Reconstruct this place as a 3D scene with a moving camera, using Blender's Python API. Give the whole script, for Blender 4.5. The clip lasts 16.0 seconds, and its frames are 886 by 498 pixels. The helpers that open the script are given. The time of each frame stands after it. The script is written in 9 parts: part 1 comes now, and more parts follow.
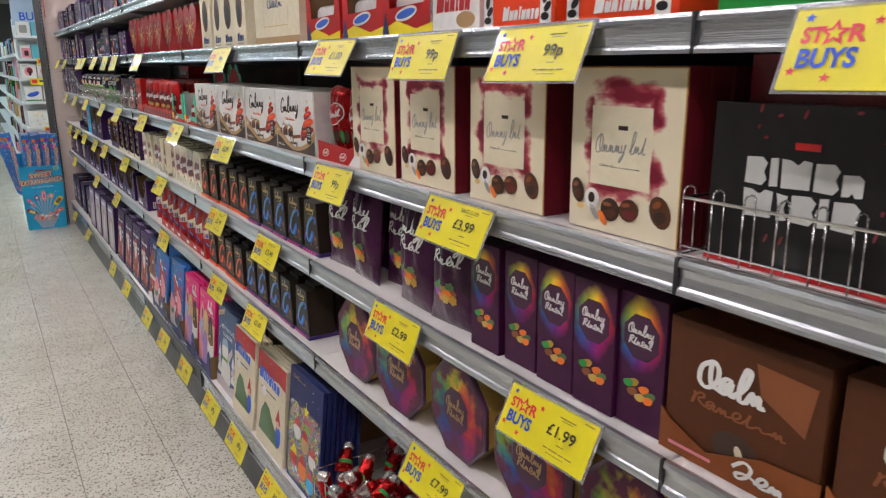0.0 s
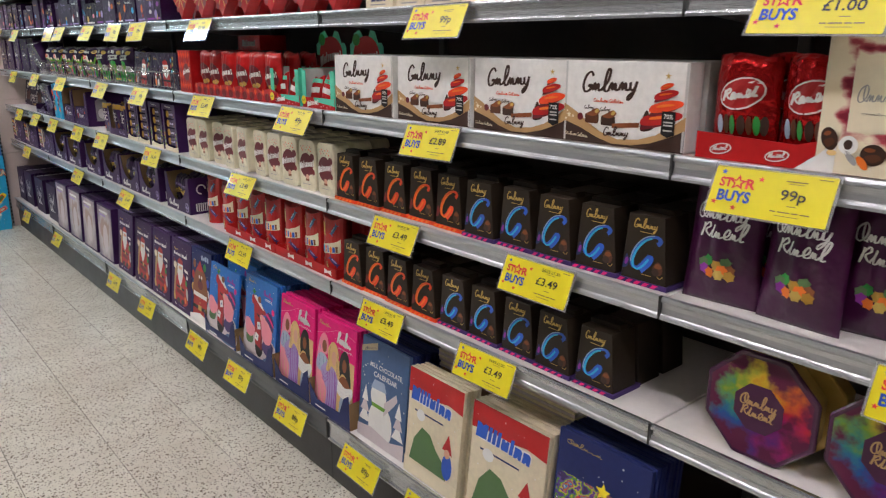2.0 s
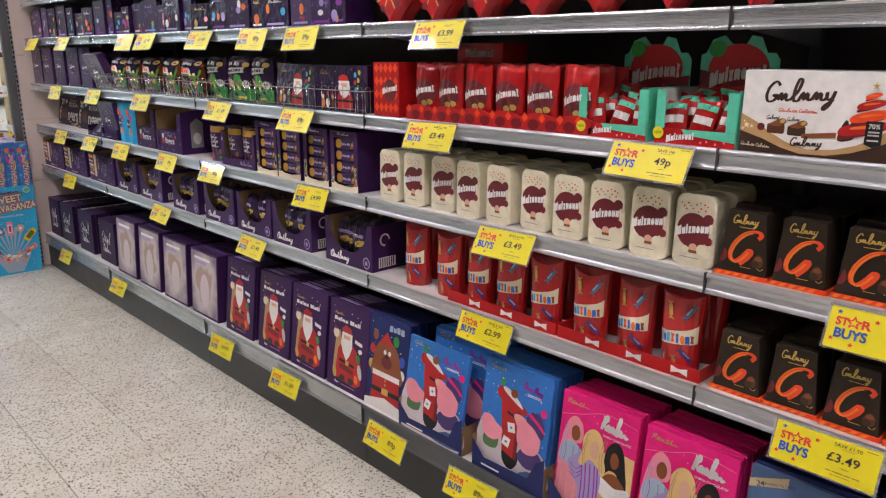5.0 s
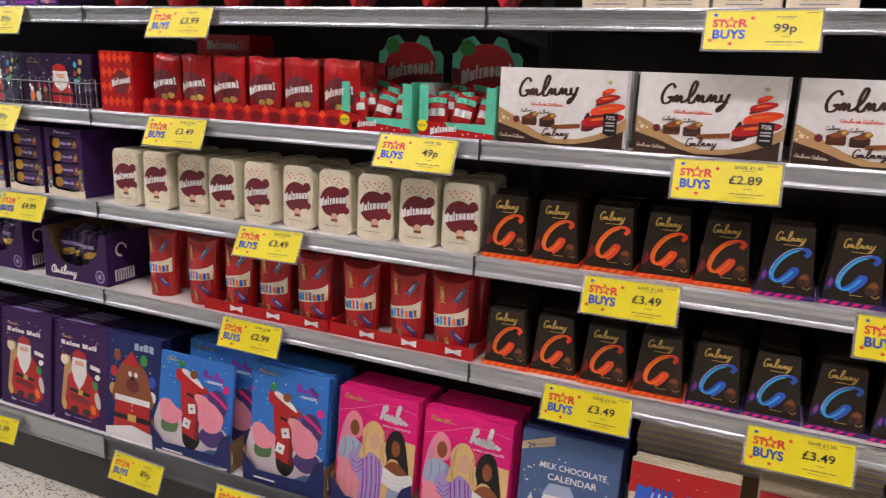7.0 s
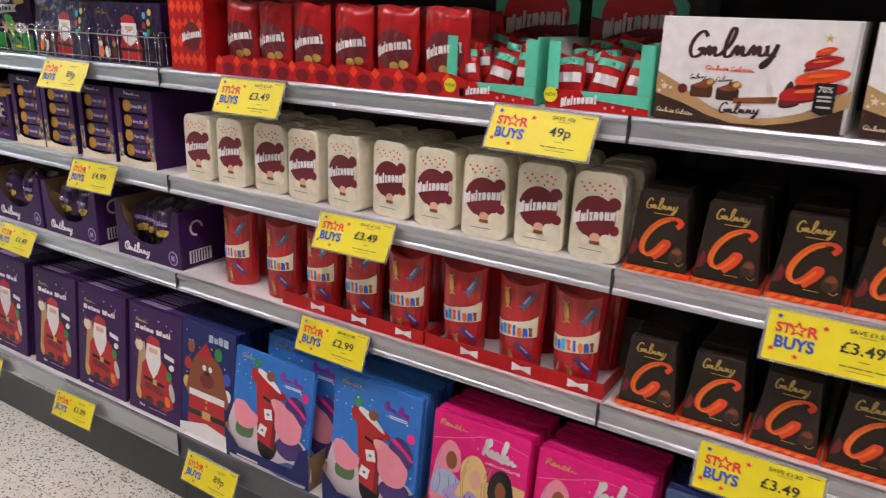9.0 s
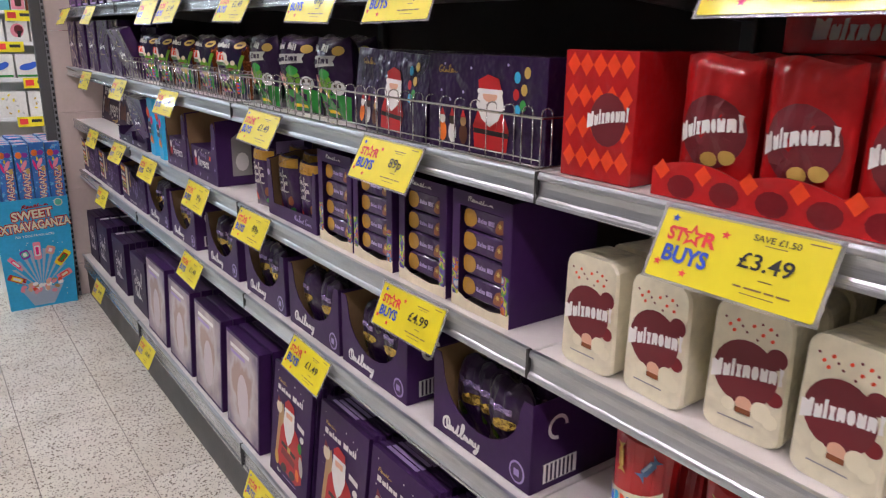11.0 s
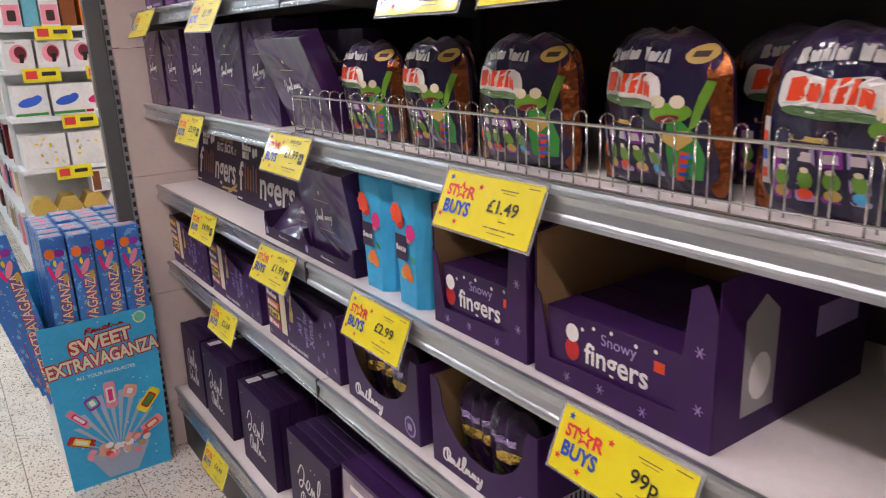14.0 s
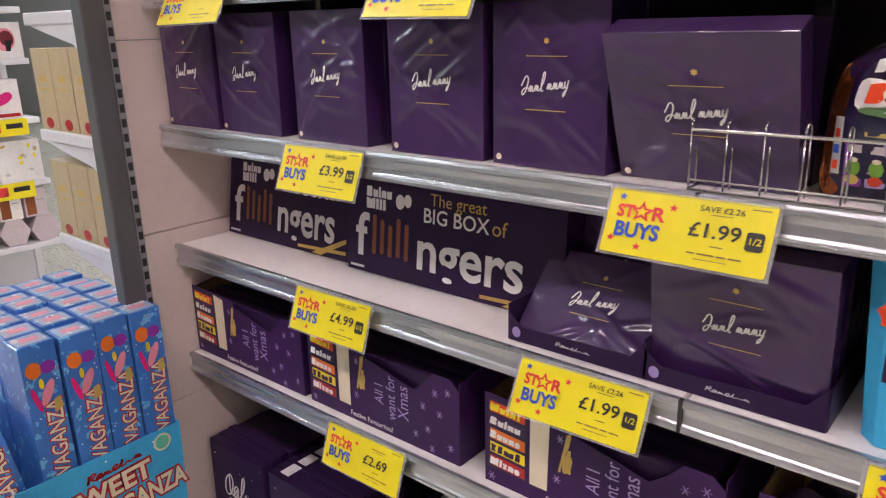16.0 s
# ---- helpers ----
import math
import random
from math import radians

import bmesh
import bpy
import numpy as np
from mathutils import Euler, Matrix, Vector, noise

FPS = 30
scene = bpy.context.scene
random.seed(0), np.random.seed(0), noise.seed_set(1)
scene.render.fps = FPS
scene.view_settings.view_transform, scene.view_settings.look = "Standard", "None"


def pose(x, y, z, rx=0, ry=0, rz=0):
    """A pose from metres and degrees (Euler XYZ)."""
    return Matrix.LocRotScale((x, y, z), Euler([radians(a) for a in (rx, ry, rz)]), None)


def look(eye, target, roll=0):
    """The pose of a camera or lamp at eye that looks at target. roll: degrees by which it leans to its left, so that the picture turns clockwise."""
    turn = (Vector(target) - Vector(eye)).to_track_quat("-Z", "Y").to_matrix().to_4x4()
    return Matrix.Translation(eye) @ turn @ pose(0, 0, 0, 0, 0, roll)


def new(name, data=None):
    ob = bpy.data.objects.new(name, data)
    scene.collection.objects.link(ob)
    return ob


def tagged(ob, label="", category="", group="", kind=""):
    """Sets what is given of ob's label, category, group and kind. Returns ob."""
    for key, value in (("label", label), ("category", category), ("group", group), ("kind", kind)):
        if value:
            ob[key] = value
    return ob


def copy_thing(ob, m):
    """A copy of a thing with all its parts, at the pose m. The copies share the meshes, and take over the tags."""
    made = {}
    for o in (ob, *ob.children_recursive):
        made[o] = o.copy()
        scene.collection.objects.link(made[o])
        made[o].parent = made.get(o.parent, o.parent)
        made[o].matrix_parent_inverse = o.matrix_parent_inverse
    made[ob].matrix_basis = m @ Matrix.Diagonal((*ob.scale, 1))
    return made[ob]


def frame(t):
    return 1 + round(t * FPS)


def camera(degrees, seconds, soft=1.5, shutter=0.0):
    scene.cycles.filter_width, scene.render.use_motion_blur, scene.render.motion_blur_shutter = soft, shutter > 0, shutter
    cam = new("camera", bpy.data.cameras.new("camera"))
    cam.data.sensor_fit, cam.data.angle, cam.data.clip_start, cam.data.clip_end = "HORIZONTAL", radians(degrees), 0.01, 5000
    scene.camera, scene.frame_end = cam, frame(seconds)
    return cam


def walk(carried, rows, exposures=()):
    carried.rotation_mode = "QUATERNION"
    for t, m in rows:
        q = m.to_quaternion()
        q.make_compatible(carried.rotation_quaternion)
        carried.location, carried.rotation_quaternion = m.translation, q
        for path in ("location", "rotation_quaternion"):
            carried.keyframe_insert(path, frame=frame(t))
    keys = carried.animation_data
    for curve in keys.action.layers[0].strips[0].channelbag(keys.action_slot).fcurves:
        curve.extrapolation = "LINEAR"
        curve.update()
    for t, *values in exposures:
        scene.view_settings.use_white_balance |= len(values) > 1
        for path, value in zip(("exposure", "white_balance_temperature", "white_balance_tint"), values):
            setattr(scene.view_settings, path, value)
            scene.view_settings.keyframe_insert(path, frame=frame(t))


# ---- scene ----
cam = camera(62.2, 16.0, soft=1.2, shutter=0.12)
PATH = [
    (0, (0.193, -0.094, 1.547), (1.22, 1.551, 1.056), -0.4),
    (0.5, (0.11, 0.177, 1.515), (1.171, 1.79, 0.992), 0.7),
    (1, (-0.008, 0.478, 1.526), (1.085, 2.074, 1.017), 1.7),
    (1.5, (-0.179, 0.742, 1.501), (0.986, 2.285, 0.989), 1.2),
    (2, (-0.305, 0.983, 1.513), (0.938, 2.452, 0.97), -0.1),
    (2.5, (-0.395, 1.239, 1.519), (0.902, 2.667, 0.992), -0.2),
    (3, (-0.452, 1.472, 1.513), (0.863, 2.889, 1.0), -0.1),
    (3.5, (-0.57, 1.717, 1.514), (0.733, 3.147, 1.008), -0.4),
    (3.7, (-0.61, 1.788, 1.501), (0.683, 3.229, 1.001), -0.7),
    (5.8, (-0.645, 2.439, 1.505), (0.82, 3.706, 1.006), 2.3),
    (6, (-0.665, 2.449, 1.496), (0.864, 3.644, 1.013), 2.2),
    (6.5, (-0.708, 2.438, 1.482), (0.958, 3.439, 1.01), 1.9),
    (7, (-0.706, 2.394, 1.466), (1.078, 3.16, 0.989), 2.2),
    (7.5, (-0.656, 2.343, 1.475), (1.188, 2.924, 0.966), 3.0),
    (8, (-0.591, 2.303, 1.467), (1.224, 2.944, 0.924), 3.8),
    (8.5, (-0.48, 2.388, 1.459), (1.231, 3.23, 0.856), 3.5),
    (9, (-0.345, 2.602, 1.469), (1.276, 3.599, 0.855), 1.9),
    (9.5, (-0.206, 2.774, 1.445), (1.261, 4.006, 0.872), 1.6),
    (10, (-0.044, 3.014, 1.503), (1.27, 4.4, 0.91), 1.5),
    (12.3, (0.298, 4.231, 1.491), (1.302, 5.879, 0.967), -0.7),
    (12.5, (0.302, 4.381, 1.498), (1.295, 6.034, 0.967), -1.1),
    (13, (0.281, 4.653, 1.501), (1.278, 6.304, 0.97), -2.0),
    (13.5, (0.318, 5.005, 1.501), (1.336, 6.637, 0.955), -2.6),
    (14, (0.298, 5.316, 1.489), (1.38, 6.902, 0.932), -2.4),
    (14.5, (0.211, 5.639, 1.523), (1.416, 7.13, 0.953), -2.7),
    (15, (0.171, 5.894, 1.505), (1.432, 7.34, 0.94), -2.3),
    (15.5, (0.14, 6.182, 1.529), (1.486, 7.548, 0.96), -1.7),
    (16, (0.046, 6.428, 1.511), (1.504, 7.666, 0.926), -1.3),
]
walk(cam, [(t, look(eye, target, roll)) for t, eye, target, roll in PATH], exposures=[(0, -0.16, 6300, 5), (3, -0.1, 6400, 7), (6, 0.0, 6500, 13), (10, 0.0, 6400, 14), (12.5, -0.08, 6500, 19), (14.5, 0.0, 6800, 20), (16, 0.06, 6850, 22)])

# ---- world and light ----
world = bpy.data.worlds.new("world")
scene.world = world
world.use_nodes = True
world.node_tree.nodes["Background"].inputs[0].default_value = (0.75, 0.85, 1.0, 1)
world.node_tree.nodes["Background"].inputs[1].default_value = 0.05
WARM, COOL = (1.0, 0.905, 0.94), (0.76, 0.92, 1.0)
LAMP_WARM, LAMP_COOL = 49.5, 58.0


# ---- materials ----
def previous_ink(marks, position, base):
    """The ink that comes before a position of a ramp."""
    before = [c for p, c in marks if p < position]
    return before[-1] if before else base


def material(name, colour, rough=0.5, metal=0.0, fine=60.0, coarse=6.0, vary=0.12, bump=0.0, bump_scale=80.0, coat=0.0, emit=0.0, rough_vary=0.1, stretch=(1, 1, 1), marks=(), marks_scale=45.0, gloss=0.5, smooth_marks=False, coat_rough=0.06):
    m = bpy.data.materials.new(name)
    m.use_nodes = True
    nt = m.node_tree
    n, links = nt.nodes, nt.links
    bsdf = n["Principled BSDF"]
    geo = n.new("ShaderNodeNewGeometry")
    mapping = n.new("ShaderNodeMapping")
    mapping.inputs["Scale"].default_value = stretch
    links.new(geo.outputs["Position"], mapping.inputs["Vector"])
    small, large = n.new("ShaderNodeTexNoise"), n.new("ShaderNodeTexNoise")
    for node, scale in ((small, fine), (large, coarse)):
        node.inputs["Scale"].default_value = scale
        node.inputs["Detail"].default_value = 3
        links.new(mapping.outputs["Vector"], node.inputs["Vector"])
    add = n.new("ShaderNodeMath")
    add.operation = "ADD"
    links.new(small.outputs["Fac"], add.inputs[0])
    links.new(large.outputs["Fac"], add.inputs[1])
    info = n.new("ShaderNodeObjectInfo")
    spread = n.new("ShaderNodeMath")
    spread.operation = "MULTIPLY_ADD"
    links.new(info.outputs["Random"], spread.inputs[0])
    spread.inputs[1].default_value = 0.3
    links.new(add.outputs[0], spread.inputs[2])
    ramp = n.new("ShaderNodeMapRange")
    ramp.inputs["From Min"].default_value, ramp.inputs["From Max"].default_value = 0.6, 1.6
    ramp.inputs["To Min"].default_value, ramp.inputs["To Max"].default_value = 1 - vary, 1 + vary * 0.6
    links.new(spread.outputs[0], ramp.inputs["Value"])
    tint = n.new("ShaderNodeMix")
    tint.data_type, tint.blend_type = "RGBA", "MULTIPLY"
    tint.inputs["Factor"].default_value = 1
    tint.inputs[6].default_value = (*colour, 1)
    links.new(ramp.outputs["Result"], tint.inputs[7])
    if marks:
        # busy print: irregular patches of other inks over the base colour
        busy, steps = n.new("ShaderNodeTexNoise"), n.new("ShaderNodeValToRGB")
        busy.inputs["Scale"].default_value, busy.inputs["Detail"].default_value = marks_scale, 2.5
        links.new(geo.outputs["Position"], busy.inputs["Vector"])
        steps.color_ramp.elements[0].position, steps.color_ramp.elements[0].color = 0.0, (*colour, 1)
        steps.color_ramp.elements[1].position, steps.color_ramp.elements[1].color = 1.0, (*marks[-1][1], 1)
        for place_at, c in marks:
            for at_, col in ((place_at, c),) if smooth_marks else ((place_at - 0.012, None), (place_at, c)):
                e = steps.color_ramp.elements.new(at_)
                e.color = (*(col or previous_ink(marks, place_at, colour)), 1)
        links.new(busy.outputs["Fac"], steps.inputs[0])
        links.new(steps.outputs[0], tint.inputs[6])
    links.new(tint.outputs[2], bsdf.inputs["Base Color"])
    worn = n.new("ShaderNodeMapRange")
    worn.inputs["To Min"].default_value, worn.inputs["To Max"].default_value = max(0.02, rough - rough_vary), min(1, rough + rough_vary)
    links.new(large.outputs["Fac"], worn.inputs["Value"])
    links.new(worn.outputs["Result"], bsdf.inputs["Roughness"])
    bsdf.inputs["Metallic"].default_value = metal
    bsdf.inputs["Specular IOR Level"].default_value = gloss
    bsdf.inputs["Coat Weight"].default_value = coat
    bsdf.inputs["Coat Roughness"].default_value = coat_rough
    if emit:
        bsdf.inputs["Emission Color"].default_value = (*colour, 1)
        bsdf.inputs["Emission Strength"].default_value = emit
    if bump:
        relief, b = n.new("ShaderNodeTexNoise"), n.new("ShaderNodeBump")
        relief.inputs["Scale"].default_value, relief.inputs["Detail"].default_value = bump_scale, 2
        links.new(mapping.outputs["Vector"], relief.inputs["Vector"])
        links.new(relief.outputs["Fac"], b.inputs["Height"])
        b.inputs["Strength"].default_value, b.inputs["Distance"].default_value = bump, 0.01
        links.new(b.outputs["Normal"], bsdf.inputs["Normal"])
        links.new(b.outputs["Normal"], bsdf.inputs["Coat Normal"])
    return m


COLOURS = {
    "purple": (0.047, 0.0140, 0.086), "deep_purple": (0.027, 0.009, 0.049), "lilac": (0.42, 0.32, 0.62), "plum": (0.058, 0.0065, 0.046),
    "red": (0.50, 0.012, 0.014), "dark_red": (0.20, 0.008, 0.014), "maroon": (0.16, 0.012, 0.02), "orange": (0.90, 0.20, 0.02), "scarlet": (0.85, 0.07, 0.015),
    "yellow": (0.92, 0.74, 0.015), "gold": (0.62, 0.42, 0.10), "cream": (0.83, 0.74, 0.54), "ivory": (0.84, 0.785, 0.58), "cocoa": (0.030, 0.021, 0.014), "white": (0.86, 0.85, 0.82), "pale": (0.66, 0.58, 0.60),
    "brown": (0.10, 0.030, 0.010), "dark_brown": (0.045, 0.018, 0.010), "tan": (0.50, 0.31, 0.13), "kraft": (0.30, 0.18, 0.075), "copper": (0.26, 0.075, 0.02),
    "black": (0.007, 0.006, 0.006), "charcoal": (0.016, 0.012, 0.009), "blue": (0.04, 0.20, 0.60), "navy": (0.018, 0.028, 0.13), "sky": (0.04, 0.45, 0.78),
    "bright_blue": (0.03, 0.12, 0.62), "mint": (0.12, 0.62, 0.42), "green": (0.03, 0.30, 0.05), "lime": (0.15, 0.36, 0.03), "pink": (0.85, 0.015, 0.22), "rose": (0.88, 0.30, 0.38),
    "flesh": (0.78, 0.45, 0.30), "blond": (0.80, 0.55, 0.22), "grey": (0.35, 0.34, 0.33), "silver": (0.6, 0.6, 0.58), "teal": (0.16, 0.50, 0.60), "frost": (0.40, 0.50, 0.64), "buff": (0.58, 0.47, 0.28), "steel_blue": (0.085, 0.15, 0.30), "violet": (0.30, 0.03, 0.40), "sage": (0.10, 0.20, 0.075), "indigo": (0.07, 0.035, 0.17), "night": (0.014, 0.010, 0.045), "amber": (0.50, 0.27, 0.035),
    "card_yellow": (0.93, 0.80, 0.02), "star_red": (0.80, 0.05, 0.05), "star_blue": (0.03, 0.09, 0.55), "ink": (0.03, 0.03, 0.03), "beige": (0.60, 0.51, 0.44),
}
made_inks = {}


def ink(colour, finish="card"):
    """Printed card, plastic film or plain print in one colour."""
    key = (colour, finish)
    if key not in made_inks:
        c = COLOURS[colour]
        if finish == "card":
            m = material(colour + "_card", c, 0.44, vary=0.16, coat=0.05, gloss=0.22, bump=0.05, bump_scale=30)
        elif finish == "film":
            m = material(colour + "_film", c, 0.36, vary=0.18, coat=0.8, bump=0.55, bump_scale=30, rough_vary=0.08, gloss=0.15)
        elif finish == "wrap":
            m = material(colour + "_wrapped_card", c, 0.42, vary=0.14, coat=1.0, bump=0.9, bump_scale=13, stretch=(1, 0.8, 0.55), gloss=0.25, coat_rough=0.12)
        elif finish in ("busy", "busyfilm"):
            light = tuple(min(0.8, 2.2 * v + 0.05) for v in c)
            marks = ((0.62, light), (0.72, (0.34, 0.27, 0.36)))
            if finish == "busy":
                m = material(colour + "_busy_print", c, 0.36, vary=0.14, coat=0.3, marks=marks, marks_scale=42)
            else:
                m = material(colour + "_busy_film", tuple(0.62 * v for v in c), 0.30, metal=0.25, vary=0.22, coat=1.0, gloss=0.15, bump=0.85, bump_scale=30, rough_vary=0.08)
        elif finish == "foil":
            m = material(colour + "_foil", c, 0.18, metal=0.75, vary=0.2, bump=0.7, bump_scale=40)
        else:
            m = material(colour + "_print", c, 0.42, vary=0.08)
        made_inks[key] = m
    return made_inks[key]


def burst(name, inks, size=1.0, ragged=0.5, scale=30.0, rough=0.35, finish_coat=0.2):
    """Print that runs from a middle colour outwards, with a ragged watercolour edge."""
    m = material(name, inks[0][1], rough, coat=finish_coat)
    nt = m.node_tree
    n, links = nt.nodes, nt.links
    coord, shift, ball = n.new("ShaderNodeTexCoord"), n.new("ShaderNodeMapping"), n.new("ShaderNodeTexGradient")
    ball.gradient_type = "SPHERICAL"
    shift.inputs["Location"].default_value = (0, -1.0 / size, -1.0 / size)
    shift.inputs["Scale"].default_value = (0, 2.0 / size, 2.0 / size)
    links.new(coord.outputs["Generated"], shift.inputs["Vector"])
    links.new(shift.outputs["Vector"], ball.inputs["Vector"])
    cloud, mixed, steps = n.new("ShaderNodeTexNoise"), n.new("ShaderNodeMath"), n.new("ShaderNodeValToRGB")
    geo = n.new("ShaderNodeNewGeometry")
    links.new(geo.outputs["Position"], cloud.inputs["Vector"])
    cloud.inputs["Scale"].default_value, cloud.inputs["Detail"].default_value = scale, 6
    mixed.operation = "MULTIPLY_ADD"
    links.new(cloud.outputs["Fac"], mixed.inputs[0])
    mixed.inputs[1].default_value = ragged
    links.new(ball.outputs["Fac"], mixed.inputs[2])
    links.new(mixed.outputs[0], steps.inputs[0])
    steps.color_ramp.elements[0].position, steps.color_ramp.elements[0].color = inks[0][0], (*inks[0][1], 1)
    steps.color_ramp.elements[1].position, steps.color_ramp.elements[1].color = inks[-1][0], (*inks[-1][1], 1)
    for p, c in inks[1:-1]:
        steps.color_ramp.elements.new(p).color = (*c, 1)
    links.new(steps.outputs[0], n["Principled BSDF"].inputs["Base Color"])
    return m


def watercolour():
    """Cream card with a ragged maroon wash in a loose ring."""
    m = material("maroon_watercolour_print", COLOURS["cream"], 0.44, coat=0.05, gloss=0.22)
    nt = m.node_tree
    n, links = nt.nodes, nt.links
    coord, apart, far, ring, cloud, streak, add, steps, geo = (n.new("ShaderNode" + k) for k in ("TexCoord", "SeparateXYZ", "Math", "ValToRGB", "TexNoise", "Mapping", "Math", "ValToRGB", "NewGeometry"))
    links.new(coord.outputs["Generated"], apart.inputs[0])
    far.operation = "MAXIMUM"
    for end, (axis, middle, k) in enumerate((("Y", 0.52, 2.0), ("Z", 0.56, 2.0))):
        off, size = n.new("ShaderNodeMath"), n.new("ShaderNodeMath")
        off.operation, size.operation = "MULTIPLY_ADD", "ABSOLUTE"
        off.inputs[1].default_value, off.inputs[2].default_value = k, -middle * k
        links.new(apart.outputs[axis], off.inputs[0])
        links.new(off.outputs[0], size.inputs[0])
        links.new(size.outputs[0], far.inputs[end])
    links.new(far.outputs[0], ring.inputs[0])
    e = ring.color_ramp.elements
    e[0].position, e[0].color = 0.46, (0.5, 0.5, 0.5, 1)
    e[1].position, e[1].color = 0.92, (0, 0, 0, 1)
    for p, v in ((0.56, 1.0), (0.68, 0.8), (0.80, 0.3)):
        e.new(p).color = (v, v, v, 1)
    streak.inputs["Scale"].default_value = (1, 0.75, 1.5)
    streak.inputs["Rotation"].default_value = (0.4, 0, 0)
    links.new(geo.outputs["Position"], streak.inputs["Vector"])
    links.new(streak.outputs["Vector"], cloud.inputs["Vector"])
    cloud.inputs["Scale"].default_value, cloud.inputs["Detail"].default_value = 17, 9
    add.operation = "MULTIPLY_ADD"
    links.new(ring.outputs[0], add.inputs[0])
    add.inputs[1].default_value = 0.46
    links.new(cloud.outputs["Fac"], add.inputs[2])
    links.new(add.outputs[0], steps.inputs[0])
    e = steps.color_ramp.elements
    e[0].position, e[0].color = 0.80, (*COLOURS["cream"], 1)
    e[1].position, e[1].color = 1.0, (0.20, 0.012, 0.03, 1)
    for p, c in ((0.86, (0.68, 0.42, 0.34)), (0.92, (0.42, 0.07, 0.09))):
        e.new(p).color = (*c, 1)
    links.new(steps.outputs[0], n["Principled BSDF"].inputs["Base Color"])
    return m


WATERCOLOUR = watercolour()


def rainbow(name, dark, bright, reach, scale, ragged=0.9):
    """Print whose colours run round a middle and fade into a dark ground."""
    m = material(name, dark, 0.42, coat=0.10, gloss=0.22)
    nt = m.node_tree
    n, links = nt.nodes, nt.links
    coord, apart, join = n.new("ShaderNodeTexCoord"), n.new("ShaderNodeSeparateXYZ"), n.new("ShaderNodeCombineXYZ")
    links.new(coord.outputs["Generated"], apart.inputs[0])
    for axis, way, end in (("Y", -2.0, 0), ("Z", 2.0, 1)):
        k = n.new("ShaderNodeMath")
        k.operation = "MULTIPLY_ADD"
        k.inputs[1].default_value, k.inputs[2].default_value = way, -way / 2
        links.new(apart.outputs[axis], k.inputs[0])
        links.new(k.outputs[0], join.inputs[end])
    geo, cloud, shake = n.new("ShaderNodeNewGeometry"), n.new("ShaderNodeTexNoise"), n.new("ShaderNodeVectorMath")
    links.new(geo.outputs["Position"], cloud.inputs["Vector"])
    cloud.inputs["Scale"].default_value, cloud.inputs["Detail"].default_value = scale, 4
    shake.operation = "MULTIPLY_ADD"
    shake.inputs[1].default_value = (ragged, ragged, 0)
    links.new(cloud.outputs["Color"], shake.inputs[0])
    links.new(join.outputs[0], shake.inputs[2])
    back = n.new("ShaderNodeVectorMath")
    back.operation = "SUBTRACT"
    back.inputs[1].default_value = (ragged / 2, ragged / 2, 0)
    links.new(shake.outputs[0], back.inputs[0])
    turn, ball, hues, fade, mix = n.new("ShaderNodeTexGradient"), n.new("ShaderNodeTexGradient"), n.new("ShaderNodeValToRGB"), n.new("ShaderNodeMapRange"), n.new("ShaderNodeMix")
    turn.gradient_type, ball.gradient_type = "RADIAL", "SPHERICAL"
    links.new(back.outputs[0], turn.inputs[0])
    links.new(back.outputs[0], ball.inputs[0])
    links.new(turn.outputs["Fac"], hues.inputs[0])
    wheel = ((0.0, (0.05, 0.30, 0.28)), (0.10, (0.02, 0.12, 0.42)), (0.24, (0.13, 0.02, 0.22)), (0.38, (0.40, 0.01, 0.16)), (0.50, (0.62, 0.02, 0.05)), (0.63, (0.80, 0.18, 0.02)), (0.76, (0.85, 0.58, 0.04)), (0.90, (0.22, 0.42, 0.05)), (1.0, (0.05, 0.30, 0.28)))
    hues.color_ramp.elements[0].color = (*[v * bright for v in wheel[0][1]], 1)
    hues.color_ramp.elements[1].color = (*[v * bright for v in wheel[-1][1]], 1)
    for p, c in wheel[1:-1]:
        hues.color_ramp.elements.new(p).color = (*[v * bright for v in c], 1)
    fade.inputs["From Min"].default_value, fade.inputs["From Max"].default_value = reach
    links.new(ball.outputs["Fac"], fade.inputs["Value"])
    mix.data_type = "RGBA"
    links.new(fade.outputs["Result"], mix.inputs["Factor"])
    mix.inputs[6].default_value = (*dark, 1)
    links.new(hues.outputs[0], mix.inputs[7])
    links.new(mix.outputs[2], n["Principled BSDF"].inputs["Base Color"])
    return m


RAINBOW = rainbow("rainbow_burst_print", COLOURS["plum"], 1.15, (0.02, 0.36), 14)
LID_PRINT = rainbow("dark_rainbow_lid_print", (0.10, 0.008, 0.045), 0.75, (0.04, 0.34), 20, 2.2)
MULTI_PRINT = material("many_coloured_print", (0.05, 0.03, 0.12), 0.25, coat=0.8, marks=((0.40, (0.10, 0.06, 0.25)), (0.46, (0.10, 0.28, 0.04)), (0.50, (0.55, 0.48, 0.05)), (0.54, (0.12, 0.05, 0.28)), (0.58, (0.55, 0.14, 0.02)), (0.62, (0.06, 0.22, 0.45)), (0.67, (0.55, 0.52, 0.50))), marks_scale=34.0)
PHOTO = burst("pale_lilac_photo_print", ((0.30, (0.10, 0.07, 0.13)), (0.50, (0.30, 0.23, 0.29)), (0.68, (0.48, 0.39, 0.40)), (0.85, (0.60, 0.55, 0.56)), (1.0, (0.45, 0.30, 0.25))), 1.2, 0.9, 12)

